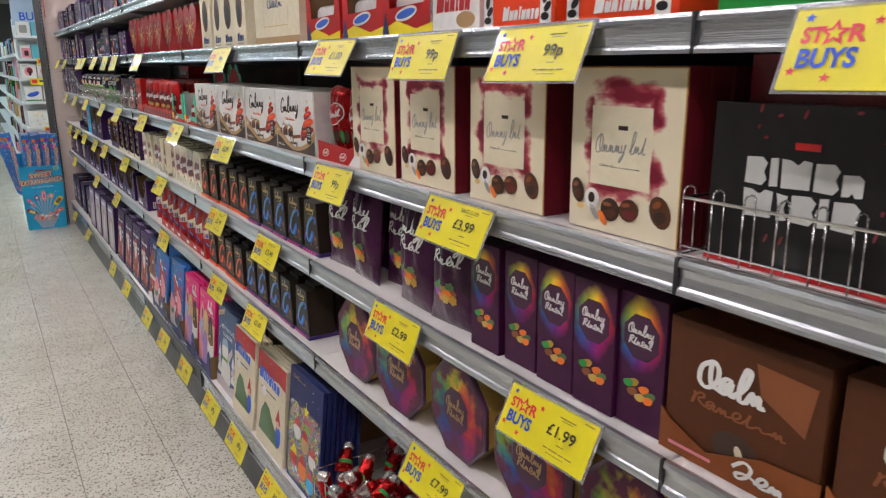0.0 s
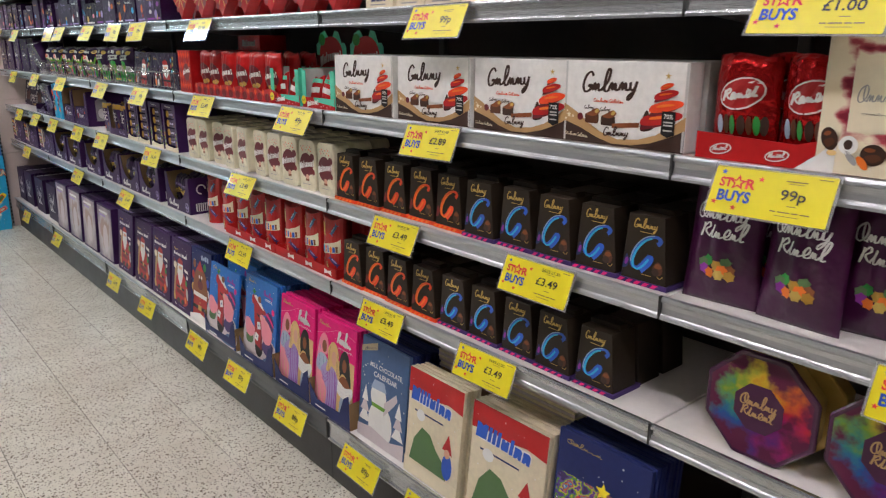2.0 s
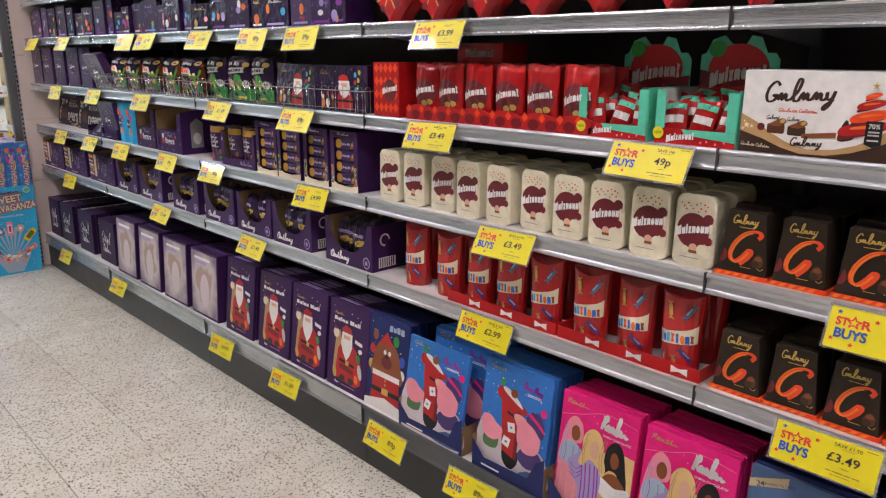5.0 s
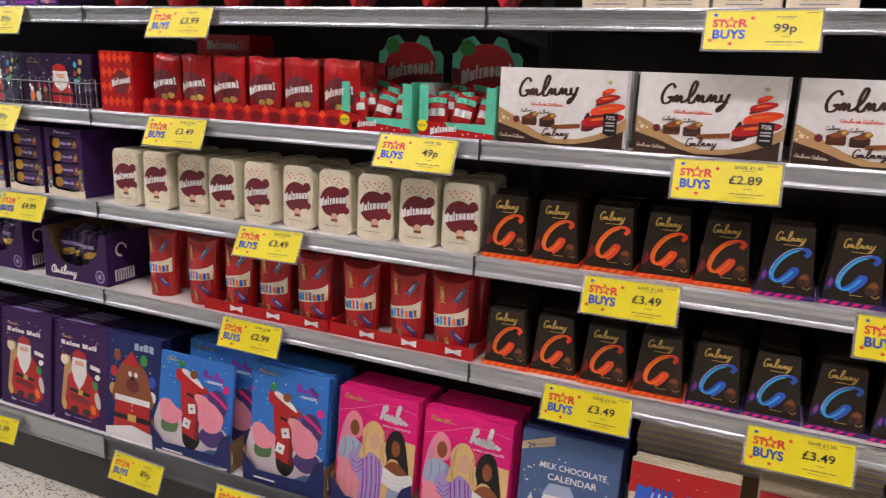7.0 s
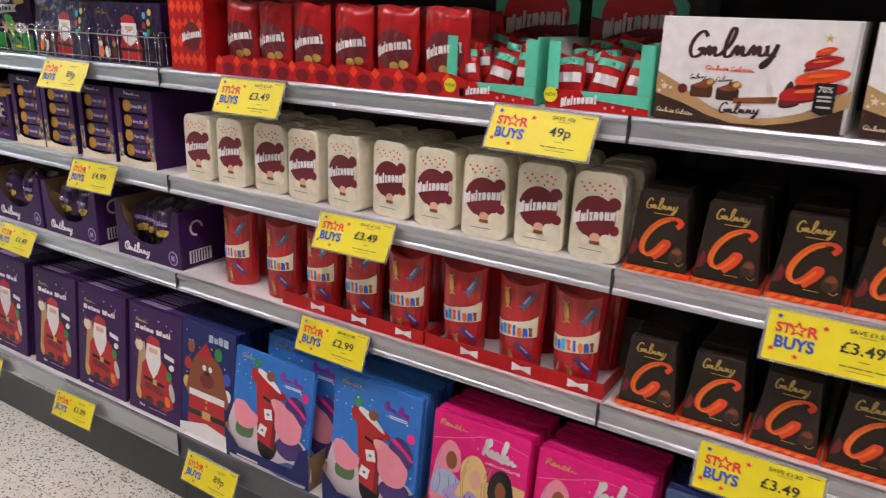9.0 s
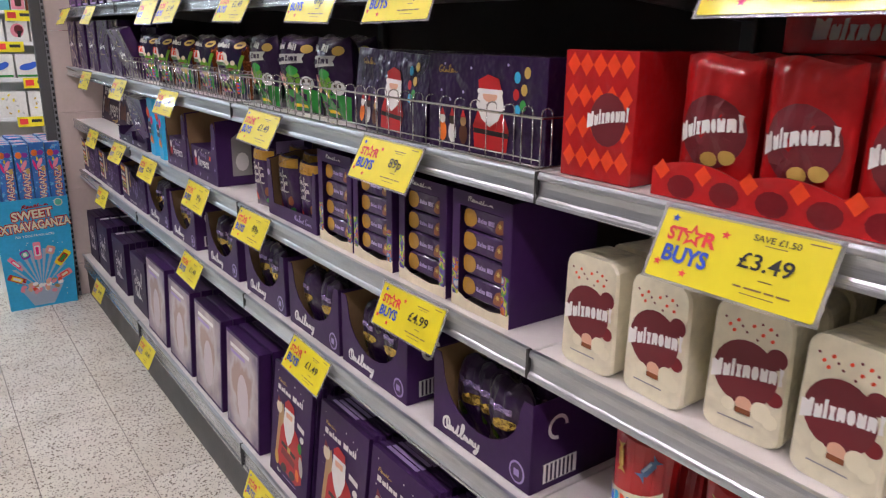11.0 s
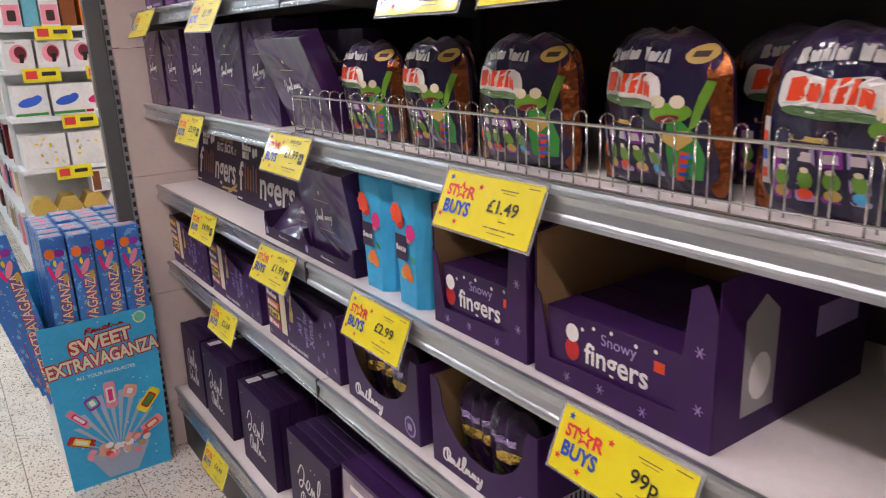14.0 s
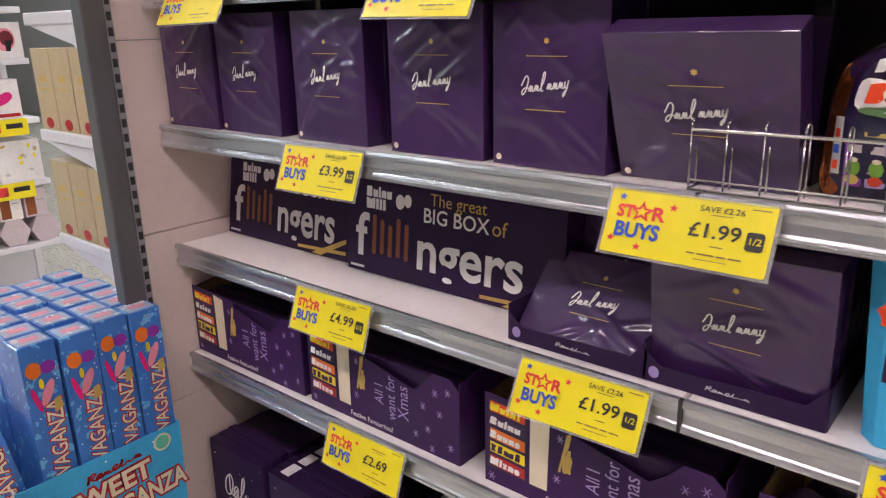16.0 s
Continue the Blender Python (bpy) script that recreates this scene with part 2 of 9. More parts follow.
STEEL = material("painted_grey_steel", (0.34, 0.35, 0.36), 0.45, 0.2, vary=0.1, bump=0.03)
RAIL = material("silver_ticket_rail", (0.56, 0.585, 0.61), 0.27, 0.85, fine=220, coarse=3, vary=0.22, bump=0.10, bump_scale=260, stretch=(1, 0.05, 3), rough_vary=0.14)
BOARD = material("off_white_shelf_paint", (0.85, 0.81, 0.79), 0.38, vary=0.08, bump=0.02)
BACK = material("dark_brown_back_panel", (0.048, 0.037, 0.034), 0.55, vary=0.2, bump=0.05)
KICK = material("black_kick_plate", (0.018, 0.018, 0.019), 0.38, vary=0.3, bump=0.04)
PANEL = material("beige_end_panel_paint", (0.68, 0.575, 0.525), 0.45, vary=0.06, bump=0.03, bump_scale=200)
POST = material("dark_grey_upright_paint", (0.12, 0.125, 0.13), 0.42, 0.3, vary=0.1)
CHROME = material("chrome_wire", (0.52, 0.51, 0.50), 0.20, 1.0, vary=0.05)
# kept dark so that the added walls bounce little light back
WALL = material("plain_wall_paint", (0.20, 0.188, 0.18), 0.7, vary=0.08)
CEILING = material("white_ceiling_tile", (0.78, 0.78, 0.76), 0.8, vary=0.05, bump=0.1, bump_scale=150)
WHITE_METAL = material("white_shelf_metal", (0.80, 0.81, 0.82), 0.38, vary=0.06)
GROUT = material("dark_tile_joint", (0.20, 0.18, 0.155), 0.8, vary=0.2)
KRAFT = material("brown_corrugated_card", (0.30, 0.185, 0.085), 0.75, vary=0.14, bump=0.1, bump_scale=200)
CLEAR = bpy.data.materials.new("clear_plastic")
CLEAR.use_nodes = True
nodes = CLEAR.node_tree.nodes
nodes["Principled BSDF"].inputs["Base Color"].default_value = (0.95, 0.95, 0.93, 1)
nodes["Principled BSDF"].inputs["Roughness"].default_value = 0.08
nodes["Principled BSDF"].inputs["Transmission Weight"].default_value = 0.75
nodes["Principled BSDF"].inputs["IOR"].default_value = 1.25


def terrazzo():
    """Cream terrazzo with dark chips of two sizes, polished."""
    m = bpy.data.materials.new("speckled_terrazzo")
    m.use_nodes = True
    nt = m.node_tree
    n, links = nt.nodes, nt.links
    bsdf = n["Principled BSDF"]
    geo = n.new("ShaderNodeNewGeometry")
    mapping = n.new("ShaderNodeMapping")
    mapping.inputs["Scale"].default_value = (1, 1, 0)
    links.new(geo.outputs["Position"], mapping.inputs["Vector"])
    warp = n.new("ShaderNodeTexNoise")
    warp.inputs["Scale"].default_value = 90
    links.new(mapping.outputs["Vector"], warp.inputs["Vector"])
    shifted = n.new("ShaderNodeVectorMath")
    shifted.operation = "MULTIPLY_ADD"
    links.new(warp.outputs["Color"], shifted.inputs[0])
    shifted.inputs[1].default_value = (0.012, 0.012, 0.0)
    links.new(mapping.outputs["Vector"], shifted.inputs[2])
    masks = []
    for scale, low, high in ((76, 0.25, 0.31), (140, 0.22, 0.31)):
        v = n.new("ShaderNodeTexVoronoi")
        v.inputs["Scale"].default_value = scale
        links.new(shifted.outputs[0], v.inputs["Vector"])
        r = n.new("ShaderNodeMapRange")
        r.inputs["From Min"].default_value, r.inputs["From Max"].default_value = low, high
        r.inputs["To Min"].default_value, r.inputs["To Max"].default_value = 1, 0
        links.new(v.outputs["Distance"], r.inputs["Value"])
        gate = n.new("ShaderNodeSeparateColor")
        links.new(v.outputs["Color"], gate.inputs[0])
        pick = n.new("ShaderNodeMath")
        pick.operation = "GREATER_THAN"
        links.new(gate.outputs[0], pick.inputs[0])
        pick.inputs[1].default_value = 0.16
        both = n.new("ShaderNodeMath")
        both.operation = "MULTIPLY"
        links.new(r.outputs["Result"], both.inputs[0])
        links.new(pick.outputs[0], both.inputs[1])
        masks.append(both)
    chips = n.new("ShaderNodeMath")
    chips.operation = "MAXIMUM"
    links.new(masks[0].outputs[0], chips.inputs[0])
    links.new(masks[1].outputs[0], chips.inputs[1])
    cloud = n.new("ShaderNodeTexNoise")
    cloud.inputs["Scale"].default_value, cloud.inputs["Detail"].default_value = 5, 8
    links.new(mapping.outputs["Vector"], cloud.inputs["Vector"])
    info = n.new("ShaderNodeObjectInfo")
    tone = n.new("ShaderNodeMath")
    tone.operation = "MULTIPLY_ADD"
    links.new(info.outputs["Random"], tone.inputs[0])
    tone.inputs[1].default_value = 0.25
    links.new(cloud.outputs["Fac"], tone.inputs[2])
    base = n.new("ShaderNodeValToRGB")
    base.color_ramp.elements[0].position, base.color_ramp.elements[0].color = 0.3, (0.70, 0.655, 0.55, 1)
    base.color_ramp.elements[1].position, base.color_ramp.elements[1].color = 0.9, (0.86, 0.83, 0.73, 1)
    links.new(tone.outputs[0], base.inputs[0])
    mix = n.new("ShaderNodeMix")
    mix.data_type = "RGBA"
    links.new(chips.outputs[0], mix.inputs["Factor"])
    links.new(base.outputs[0], mix.inputs[6])
    mix.inputs[7].default_value = (0.19, 0.155, 0.115, 1)
    links.new(mix.outputs[2], bsdf.inputs["Base Color"])
    worn = n.new("ShaderNodeMapRange")
    worn.inputs["To Min"].default_value, worn.inputs["To Max"].default_value = 0.13, 0.22
    links.new(cloud.outputs["Fac"], worn.inputs["Value"])
    links.new(worn.outputs["Result"], bsdf.inputs["Roughness"])
    return m


TERRAZZO = terrazzo()


# ---- shape helpers: u to the right along the shelf, v up, w out towards the aisle ----
def P(u, v, w=0.0):
    return (-w, -u, v)


def mesh_of(verts, faces, name="shape", bevel=0.0, smooth=False):
    bm = bmesh.new()
    vs = [bm.verts.new(p) for p in verts]
    for f in faces:
        try:
            bm.faces.new([vs[i] for i in f])
        except ValueError:
            pass
    if len(faces) > 1:
        bmesh.ops.recalc_face_normals(bm, faces=bm.faces)
    if bevel:
        bmesh.ops.bevel(bm, geom=list(bm.edges), offset=bevel, segments=1, affect="EDGES", clamp_overlap=True)
    me = bpy.data.meshes.new(name)
    bm.to_mesh(me)
    bm.free()
    if smooth:
        for p in me.polygons:
            p.use_smooth = True
    return me


def part(name, me, mat, parent, label="", at=None):
    ob = new(name, me)
    if not me.materials:
        me.materials.append(mat)
    if ob.data.materials[0] != mat:
        ob.material_slots[0].link = "OBJECT"
        ob.material_slots[0].material = mat
    if parent:
        ob.parent = parent
    if at is not None:
        ob.matrix_basis = at
    if label:
        ob["label"] = label
    return ob


def thing(name, label, category, group="", at=None, kind=""):
    ob = new(name)
    ob.empty_display_size = 0.05
    if at is not None:
        ob.matrix_basis = at
    return tagged(ob, label, category, group, kind)


def solid(name, me, mat, label, category="", kind="", group=""):
    ob = part(name, me, mat, None)
    return tagged(ob, label, category, group, kind)


def merge(*shapes):
    verts, faces = [], []
    for v, f in shapes:
        k = len(verts)
        verts += list(v)
        faces += [[i + k for i in q] for q in f]
    return verts, faces


def block(x0, x1, y0, y1, z0, z1):
    v = [(x, y, z) for z in (z0, z1) for y in (y0, y1) for x in (x0, x1)]
    return v, [(0, 2, 3, 1), (4, 5, 7, 6), (0, 1, 5, 4), (2, 6, 7, 3), (0, 4, 6, 2), (1, 3, 7, 5)]


def prism(outline, front=0.0, depth=0.1, back=None):
    """An outline (u, v) run back from the front; back: another outline of as many points."""
    n = len(outline)
    v = [P(a, b, front) for a, b in outline] + [P(a, b, front - depth) for a, b in (back or outline)]
    return v, [tuple(range(n)), tuple(range(2 * n - 1, n - 1, -1))] + [(i, i + n, (i + 1) % n + n, (i + 1) % n) for i in range(n)]


def flat(outline, w=0.0006):
    return [P(a, b, w) for a, b in outline], [tuple(range(len(outline)))]


def rect(u0, u1, v0, v1):
    return [(u0, v0), (u1, v0), (u1, v1), (u0, v1)]


def rounded(u0, u1, v0, v1, r, n=4):
    out = []
    for cu, cv, a in ((u1 - r, v0 + r, -90), (u1 - r, v1 - r, 0), (u0 + r, v1 - r, 90), (u0 + r, v0 + r, 180)):
        for i in range(n + 1):
            t = radians(a + 90 * i / n)
            out.append((cu + r * math.cos(t), cv + r * math.sin(t)))
    return out


def oval(u, v, a, b, n=18, turn=0.0):
    c, s = math.cos(radians(turn)), math.sin(radians(turn))
    return [(u + a * math.cos(t) * c - b * math.sin(t) * s, v + a * math.cos(t) * s + b * math.sin(t) * c) for t in (2 * math.pi * i / n for i in range(n))]


def star(u, v, r, turn=90, inner=0.45, points=5):
    return [(u + (r if i % 2 == 0 else r * inner) * math.cos(radians(turn + 180 * i / points)), v + (r if i % 2 == 0 else r * inner) * math.sin(radians(turn + 180 * i / points))) for i in range(2 * points)]


def ribbon(points, thick, w=0.0006):
    """A stroke of a pen of that thickness."""
    v, f = [], []
    n = len(points)
    for i, (a, b) in enumerate(points):
        p, q = points[max(0, i - 1)], points[min(n - 1, i + 1)]
        dx, dy = q[0] - p[0], q[1] - p[1]
        d = math.hypot(dx, dy) or 1
        k = thick / 2 * (0.55 + 0.45 * abs(dy) / d)
        v += [P(a - dy / d * k, b + dx / d * k, w), P(a + dy / d * k, b - dx / d * k, w)]
    return v, [(2 * i, 2 * i + 1, 2 * i + 3, 2 * i + 2) for i in range(n - 1)]


STROKES = {
    "B": ((0.66, 1.30), (0.40, 1.66), (0.08, 1.30), (-0.02, 0.60), (0.18, 0.04), (0.52, 0.10), (0.66, 0.55), (0.40, 0.50), (0.78, 0.30)),
    "P": ((-0.10, 0.05), (0.16, 1.50), (0.28, 0.45), (0.42, 0.40), (0.62, 1.58), (0.66, 0.10), (0.92, 0.20)),
    "S": ((0.10, 1.45), (0.16, 0.70), (0.08, 0.0), (0.16, 0.95), (0.52, 1.52), (0.70, 1.10), (0.38, 0.75), (0.62, 0.30), (0.90, 0.12)),
    "O": ((0.42, 1.55), (0.02, 1.10), (0.04, 0.30), (0.42, 0.0), (0.80, 0.50), (0.74, 1.25), (0.40, 1.52), (0.56, 0.35), (0.98, 0.10)),
    "W": ((-0.25, 0.75), (0.20, 1.65), (0.62, 1.25), (0.50, 0.30), (0.15, -0.15), (0.0, 0.25), (0.45, 0.55), (0.95, 0.30)),
    "o": ((0.0, 0.15), (0.40, 0.35), (0.52, 0.80), (0.30, 1.0), (0.12, 0.55), (0.30, 0.02), (0.72, 0.12)),
    "a": ((0.0, 0.15), (0.46, 0.78), (0.20, 0.88), (0.05, 0.42), (0.24, 0.02), (0.47, 0.50), (0.50, 0.80), (0.52, 0.10), (0.74, 0.12)),
    "l": ((0.0, 0.15), (0.34, 0.80), (0.42, 1.65), (0.22, 1.75), (0.14, 0.85), (0.26, 0.02), (0.58, 0.12)),
    "t": ((0.0, 0.15), (0.22, 0.75), (0.30, 1.35), (0.24, 0.35), (0.36, 0.02), (0.62, 0.18)),
    "n": ((0.0, 0.15), (0.16, 0.70), (0.26, 0.10), (0.42, 0.65), (0.54, 0.08), (0.80, 0.20)),
    "y": ((0.0, 0.70), (0.12, 0.12), (0.36, 0.18), (0.46, 0.75), (0.34, -0.30), (0.08, -0.72), (0.06, -0.40), (0.62, 0.20)),
    "e": ((0.0, 0.15), (0.30, 0.45), (0.55, 0.10), (1.0, 0.40)),
}
FORMS = ("Btnlae", "Sanote", "Oalne", "Pnoale", "Wonle")


def script(u, v, width, height, loops=5, thick=0.003, rise=0.0, w=0.0008, form=""):
    """A flourish like a line of handwriting, which spells nothing. form: its strokes one by one."""
    form = form or (FORMS[(loops * 3 + int(width * 1000)) % 5] + "noatn")[:max(3, loops)]
    knots, run, lines = [], 0.0, []
    for kind in form:
        if kind == " ":
            lines.append(knots)
            knots, run = [], run + 0.45
            continue
        knots = knots + [(run + a, b) for a, b in STROKES[kind]]
        run = knots[-1][0] - 0.04
    lines.append(knots)
    total, shapes = run + 0.04, []
    for knots in lines:
        pts = []
        for i in range(len(knots) - 1):
            p0, p1, p2, p3 = knots[max(0, i - 1)], knots[i], knots[i + 1], knots[min(len(knots) - 1, i + 2)]
            for q in (0.0, 0.25, 0.5, 0.75):
                a, b = (0.5 * (2 * p1[k] + (p2[k] - p0[k]) * q + (2 * p0[k] - 5 * p1[k] + 4 * p2[k] - p3[k]) * q * q + (3 * p1[k] - p0[k] - 3 * p2[k] + p3[k]) * q ** 3) for k in (0, 1))
                pts.append((u + width * (a / total - 0.5) + 0.12 * height * (b - 0.5), v + rise * (a / total - 0.5) + height * 0.62 * (b - 0.5)))
        shapes.append(ribbon(pts, thick, w))
    return merge(*shapes)


PIECES = {
    "H": (0.74, ((0.02, 0), (0.72, 0.04), (0.74, 0.98), (0.54, 1.02), (0.40, 0.84), (0.22, 0.98), (0, 1))),
    "D": (0.58, ((0, 0.04), (0.46, 0), (0.58, 0.22), (0.50, 0.50), (0.58, 0.80), (0.44, 1), (0.02, 0.96))),
    "l": (0.22, ((0, 0), (0.22, 0.03), (0.20, 1.02), (0, 0.98))),
    "t": (0.30, ((0.05, 0), (0.30, 0.05), (0.22, 0.46), (0.30, 0.90), (0.02, 0.96), (0.08, 0.46))),
    "n": (0.46, ((0, 0), (0.16, 0.02), (0.23, 0.16), (0.30, 0), (0.46, 0.03), (0.46, 0.60), (0.34, 0.74), (0, 0.70))),
    "u": (0.46, ((0.08, 0), (0.46, 0.04), (0.46, 0.72), (0.32, 0.74), (0.24, 0.58), (0.16, 0.74), (0, 0.70), (0, 0.12))),
    "s": (0.38, ((0.03, 0.02), (0.36, 0), (0.30, 0.36), (0.38, 0.70), (0, 0.74), (0.08, 0.38))),
    "o": (0.46, ((0.12, 0), (0.34, 0), (0.46, 0.22), (0.42, 0.54), (0.32, 0.74), (0.12, 0.72), (0, 0.52), (0.02, 0.20))),
}


def bold_word(form, u, v, width, height, lean=0.15, arch=0.0, turn=0.0, w=0.0008):
    """A row of bold blocks and rings in the place of a logotype."""
    run, shapes = 0.0, []
    for kind in form:
        if kind == " ":
            run += 0.3
        else:
            wide, outline = PIECES[kind]
            shapes.append(([(run + a, b) for a, b in outline], [tuple(range(len(outline)))]))
            run += wide + 0.07
    total = run - 0.07
    verts, faces = merge(*shapes)
    c, s = math.cos(radians(turn)), math.sin(radians(turn))
    out = []
    for a, b in verts:
        e = 2 * a / total - 1
        p, q = width / 2 * e + lean * height * (b - 0.5), height * (b - 0.5) + arch * (1 - e * e)
        out.append(P(u + p * c - q * s, v + p * s + q * c, w))
    return out, faces


text_cache = {}


def lettering(words, size, u=0.0, v=0.0, w=0.001, align="CENTER", turn=0.0, bold=0.0, squeeze=1.0):
    """Words as a mesh, in the built-in font, laid on the front."""
    key = (words, align, bold)
    if key not in text_cache:
        c = bpy.data.curves.new("words", "FONT")
        c.body, c.align_x, c.align_y, c.size, c.offset, c.resolution_u = words, align, "CENTER", 1.0, bold, 3
        ob = bpy.data.objects.new("words", c)
        me = bpy.data.meshes.new_from_object(ob)
        text_cache[key] = ([tuple(p.co) for p in me.vertices], [tuple(p.vertices) for p in me.polygons])
        bpy.data.objects.remove(ob)
        bpy.data.curves.remove(c)
        bpy.data.meshes.remove(me)
    verts, faces = text_cache[key]
    c, s = math.cos(radians(turn)), math.sin(radians(turn))
    return [P(u + size * (x * squeeze * c - y * s), v + size * (x * squeeze * s + y * c), w) for x, y, z in verts], faces


def curve_through(points, closed=False, n=4):
    """A smooth line through points."""
    out, m = [], len(points)
    for i in range(m if closed else m - 1):
        p0, p1, p2, p3 = (points[k % m] if closed else points[max(0, min(m - 1, k))] for k in (i - 1, i, i + 1, i + 2))
        for j in range(n):
            q = j / n
            out.append(tuple(0.5 * (2 * p1[k] + (p2[k] - p0[k]) * q + (2 * p0[k] - 5 * p1[k] + 4 * p2[k] - p3[k]) * q * q + (3 * p1[k] - p0[k] - 3 * p2[k] + p3[k]) * q ** 3) for k in (0, 1)))
    return out if closed else out + [points[-1]]


def blob(points, w=0.0008):
    """A flat shape with a smooth outline."""
    return flat(curve_through(points, True, 3), w)


def rod(p, q, r=0.0016, n=6):
    p, q = Vector(p), Vector(q)
    d = (q - p).normalized()
    a = d.orthogonal().normalized()
    b = d.cross(a)
    v = [tuple(o + r * (math.cos(t) * a + math.sin(t) * b)) for o in (p, q) for t in (2 * math.pi * i / n for i in range(n))]
    return v, [(i, (i + 1) % n, (i + 1) % n + n, i + n) for i in range(n)] + [tuple(range(n - 1, -1, -1)), tuple(range(n, 2 * n))]


last_bag = {}


def bag_swell(s, t):
    """How far the front of the bag made last stands out from its middle, across (-1 to 1) and up (0 to 1)."""
    g = last_bag
    full = math.sin(math.pi * min(1, 0.16 + 0.84 * (1 - t) ** 0.8)) ** 0.6 if t < 1 else 0
    fold = 0.055 * math.sin(5.0 * s + 7 * t + g["seed"]) * math.sin(9 * t * s + g["seed"] * 2) + 0.05 * math.sin(13 * s * (0.4 + t) + g["seed"])
    return max(0.0006, g["depth"] * (full / 2 * (1 - abs(s) ** 2.6) + fold * (1 - abs(s))))


def bag_half(t):
    """Half the width of the bag made last at a height from 0 to 1."""
    g = last_bag
    half = g["width"] / 2 * (1 - (1 - g["top"]) * t ** 2 + 0.02 * math.sin(6 * t + g["seed"]))
    if g["round_top"] and t > 0.75:
        half *= math.sqrt(max(0.12, 1 - ((t - 0.75) / 0.27) ** 2))
    return half


def pouch(width, height, depth, top=0.9, rows=18, cols=18, seed=1, round_top=False):
    """A filled bag that stands: full below, flat and crimped at the top."""
    last_bag.update(width=width, height=height, depth=depth, top=top, seed=seed, round_top=round_top)
    rnd = random.Random(seed)
    v, f = [], []
    for side in (1, -1):
        for j in range(rows + 1):
            t = j / rows
            for i in range(cols + 1):
                s = 2 * i / cols - 1
                sag = 0.004 * math.sin(3 * s + seed) * t ** 3
                v.append(P(bag_half(t) * s, height * t + sag, -depth / 2 + side * (bag_swell(s, t) + 0.0004 * rnd.random())))
        k = 0 if side == 1 else (rows + 1) * (cols + 1)
        for j in range(rows):
            for i in range(cols):
                a = k + j * (cols + 1) + i
                f.append((a, a + 1, a + cols + 2, a + cols + 1))
    k = (rows + 1) * (cols + 1)
    for j in range(rows):
        for i in (0, cols):
            a = j * (cols + 1) + i
            f.append((a, a + cols + 1, a + cols + 1 + k, a + k))
    f.append(tuple(range(cols + 1)) + tuple(range(k + cols, k - 1, -1)))
    return v, f


def on_swell(shape, out=0.002):
    """A flat shape laid over the front of the bag made last."""
    v = []
    for x, y, z in shape[0]:
        t = max(0.0, min(1.0, z / last_bag["height"]))
        s = max(-1.0, min(1.0, -y / bag_half(t)))
        v.append(P(-y, z, -last_bag["depth"] / 2 + bag_swell(s, t) + out))
    return v, shape[1]


def on_bag(outline, height, depth, out=0.003):
    """A filled outline laid over the swell of the bag made last, in rings about its middle."""
    n = len(outline)
    dense = []
    for i, (a, b) in enumerate(outline):
        c, d = outline[(i + 1) % n]
        steps = max(1, int(math.hypot(c - a, d - b) / 0.010))
        dense += [(a + (c - a) * q / steps, b + (d - b) * q / steps) for q in range(steps)]
    n = len(dense)
    mu, mv = sum(a for a, b in dense) / n, sum(b for a, b in dense) / n
    v = [P(mu + (a - mu) * q, mv + (b - mv) * q) for q in (1.0, 0.72, 0.40) for a, b in dense] + [P(mu, mv)]
    f = [(r * n + i, r * n + (i + 1) % n, (r + 1) * n + (i + 1) % n, (r + 1) * n + i) for r in (0, 1) for i in range(n)]
    f += [(2 * n + i, 2 * n + (i + 1) % n, 3 * n) for i in range(n)]
    return on_swell((v, f), 0.0010 + out * 0.3)



# ---- the shop ----
RAIL_X, FRONT, BACK_X, END_Y = 0.918, 0.945, 1.42, 8.012
BAY = 1.25
JOINTS = [0.506 + BAY * i for i in range(-1, 7)]
TOP = {1: 0.248, 2: 0.740, 3: 1.022, 4: 1.304, 5: 1.600, 6: 1.850}

# added walls close the shop; the left one stands in for unseen shelving
solid("wall_left", mesh_of(*block(-3.85, -3.75, -4, 30, 0, 3.7)), WALL, "added plain wall standing in for the unseen aisle side", kind="structure")
solid("wall_behind", mesh_of(*block(-3.75, 6.0, -4.1, -4.0, 0, 3.7)), WALL, "added unseen plain wall behind the aisle", kind="structure")
solid("wall_far", mesh_of(*block(-3.75, 6.0, 30.0, 30.1, 0, 3.7)), WALL, "added plain wall closing the far end", kind="structure")
solid("wall_right", mesh_of(*block(6.0, 6.1, -4, 30, 0, 3.7)), WALL, "added unseen plain wall beyond the shelving", kind="structure")
ceiling_shapes = [block(-3.8, 6.0, -4, 30, 3.6, 3.7)]
for i in range(14):
    ceiling_shapes.append(block(-3.8, 6.0, -4 + i * 2.4, -3.975 + i * 2.4, 3.59, 3.5995))
solid("ceiling", mesh_of(*merge(*ceiling_shapes)), CEILING, "white suspended ceiling with slim grid bars", kind="structure")

warm_glow = material("warm_lamp_diffuser", WARM, 0.5, vary=0.0, emit=LAMP_WARM)
cool_glow = material("cool_lamp_diffuser", COOL, 0.5, vary=0.0, emit=LAMP_COOL)
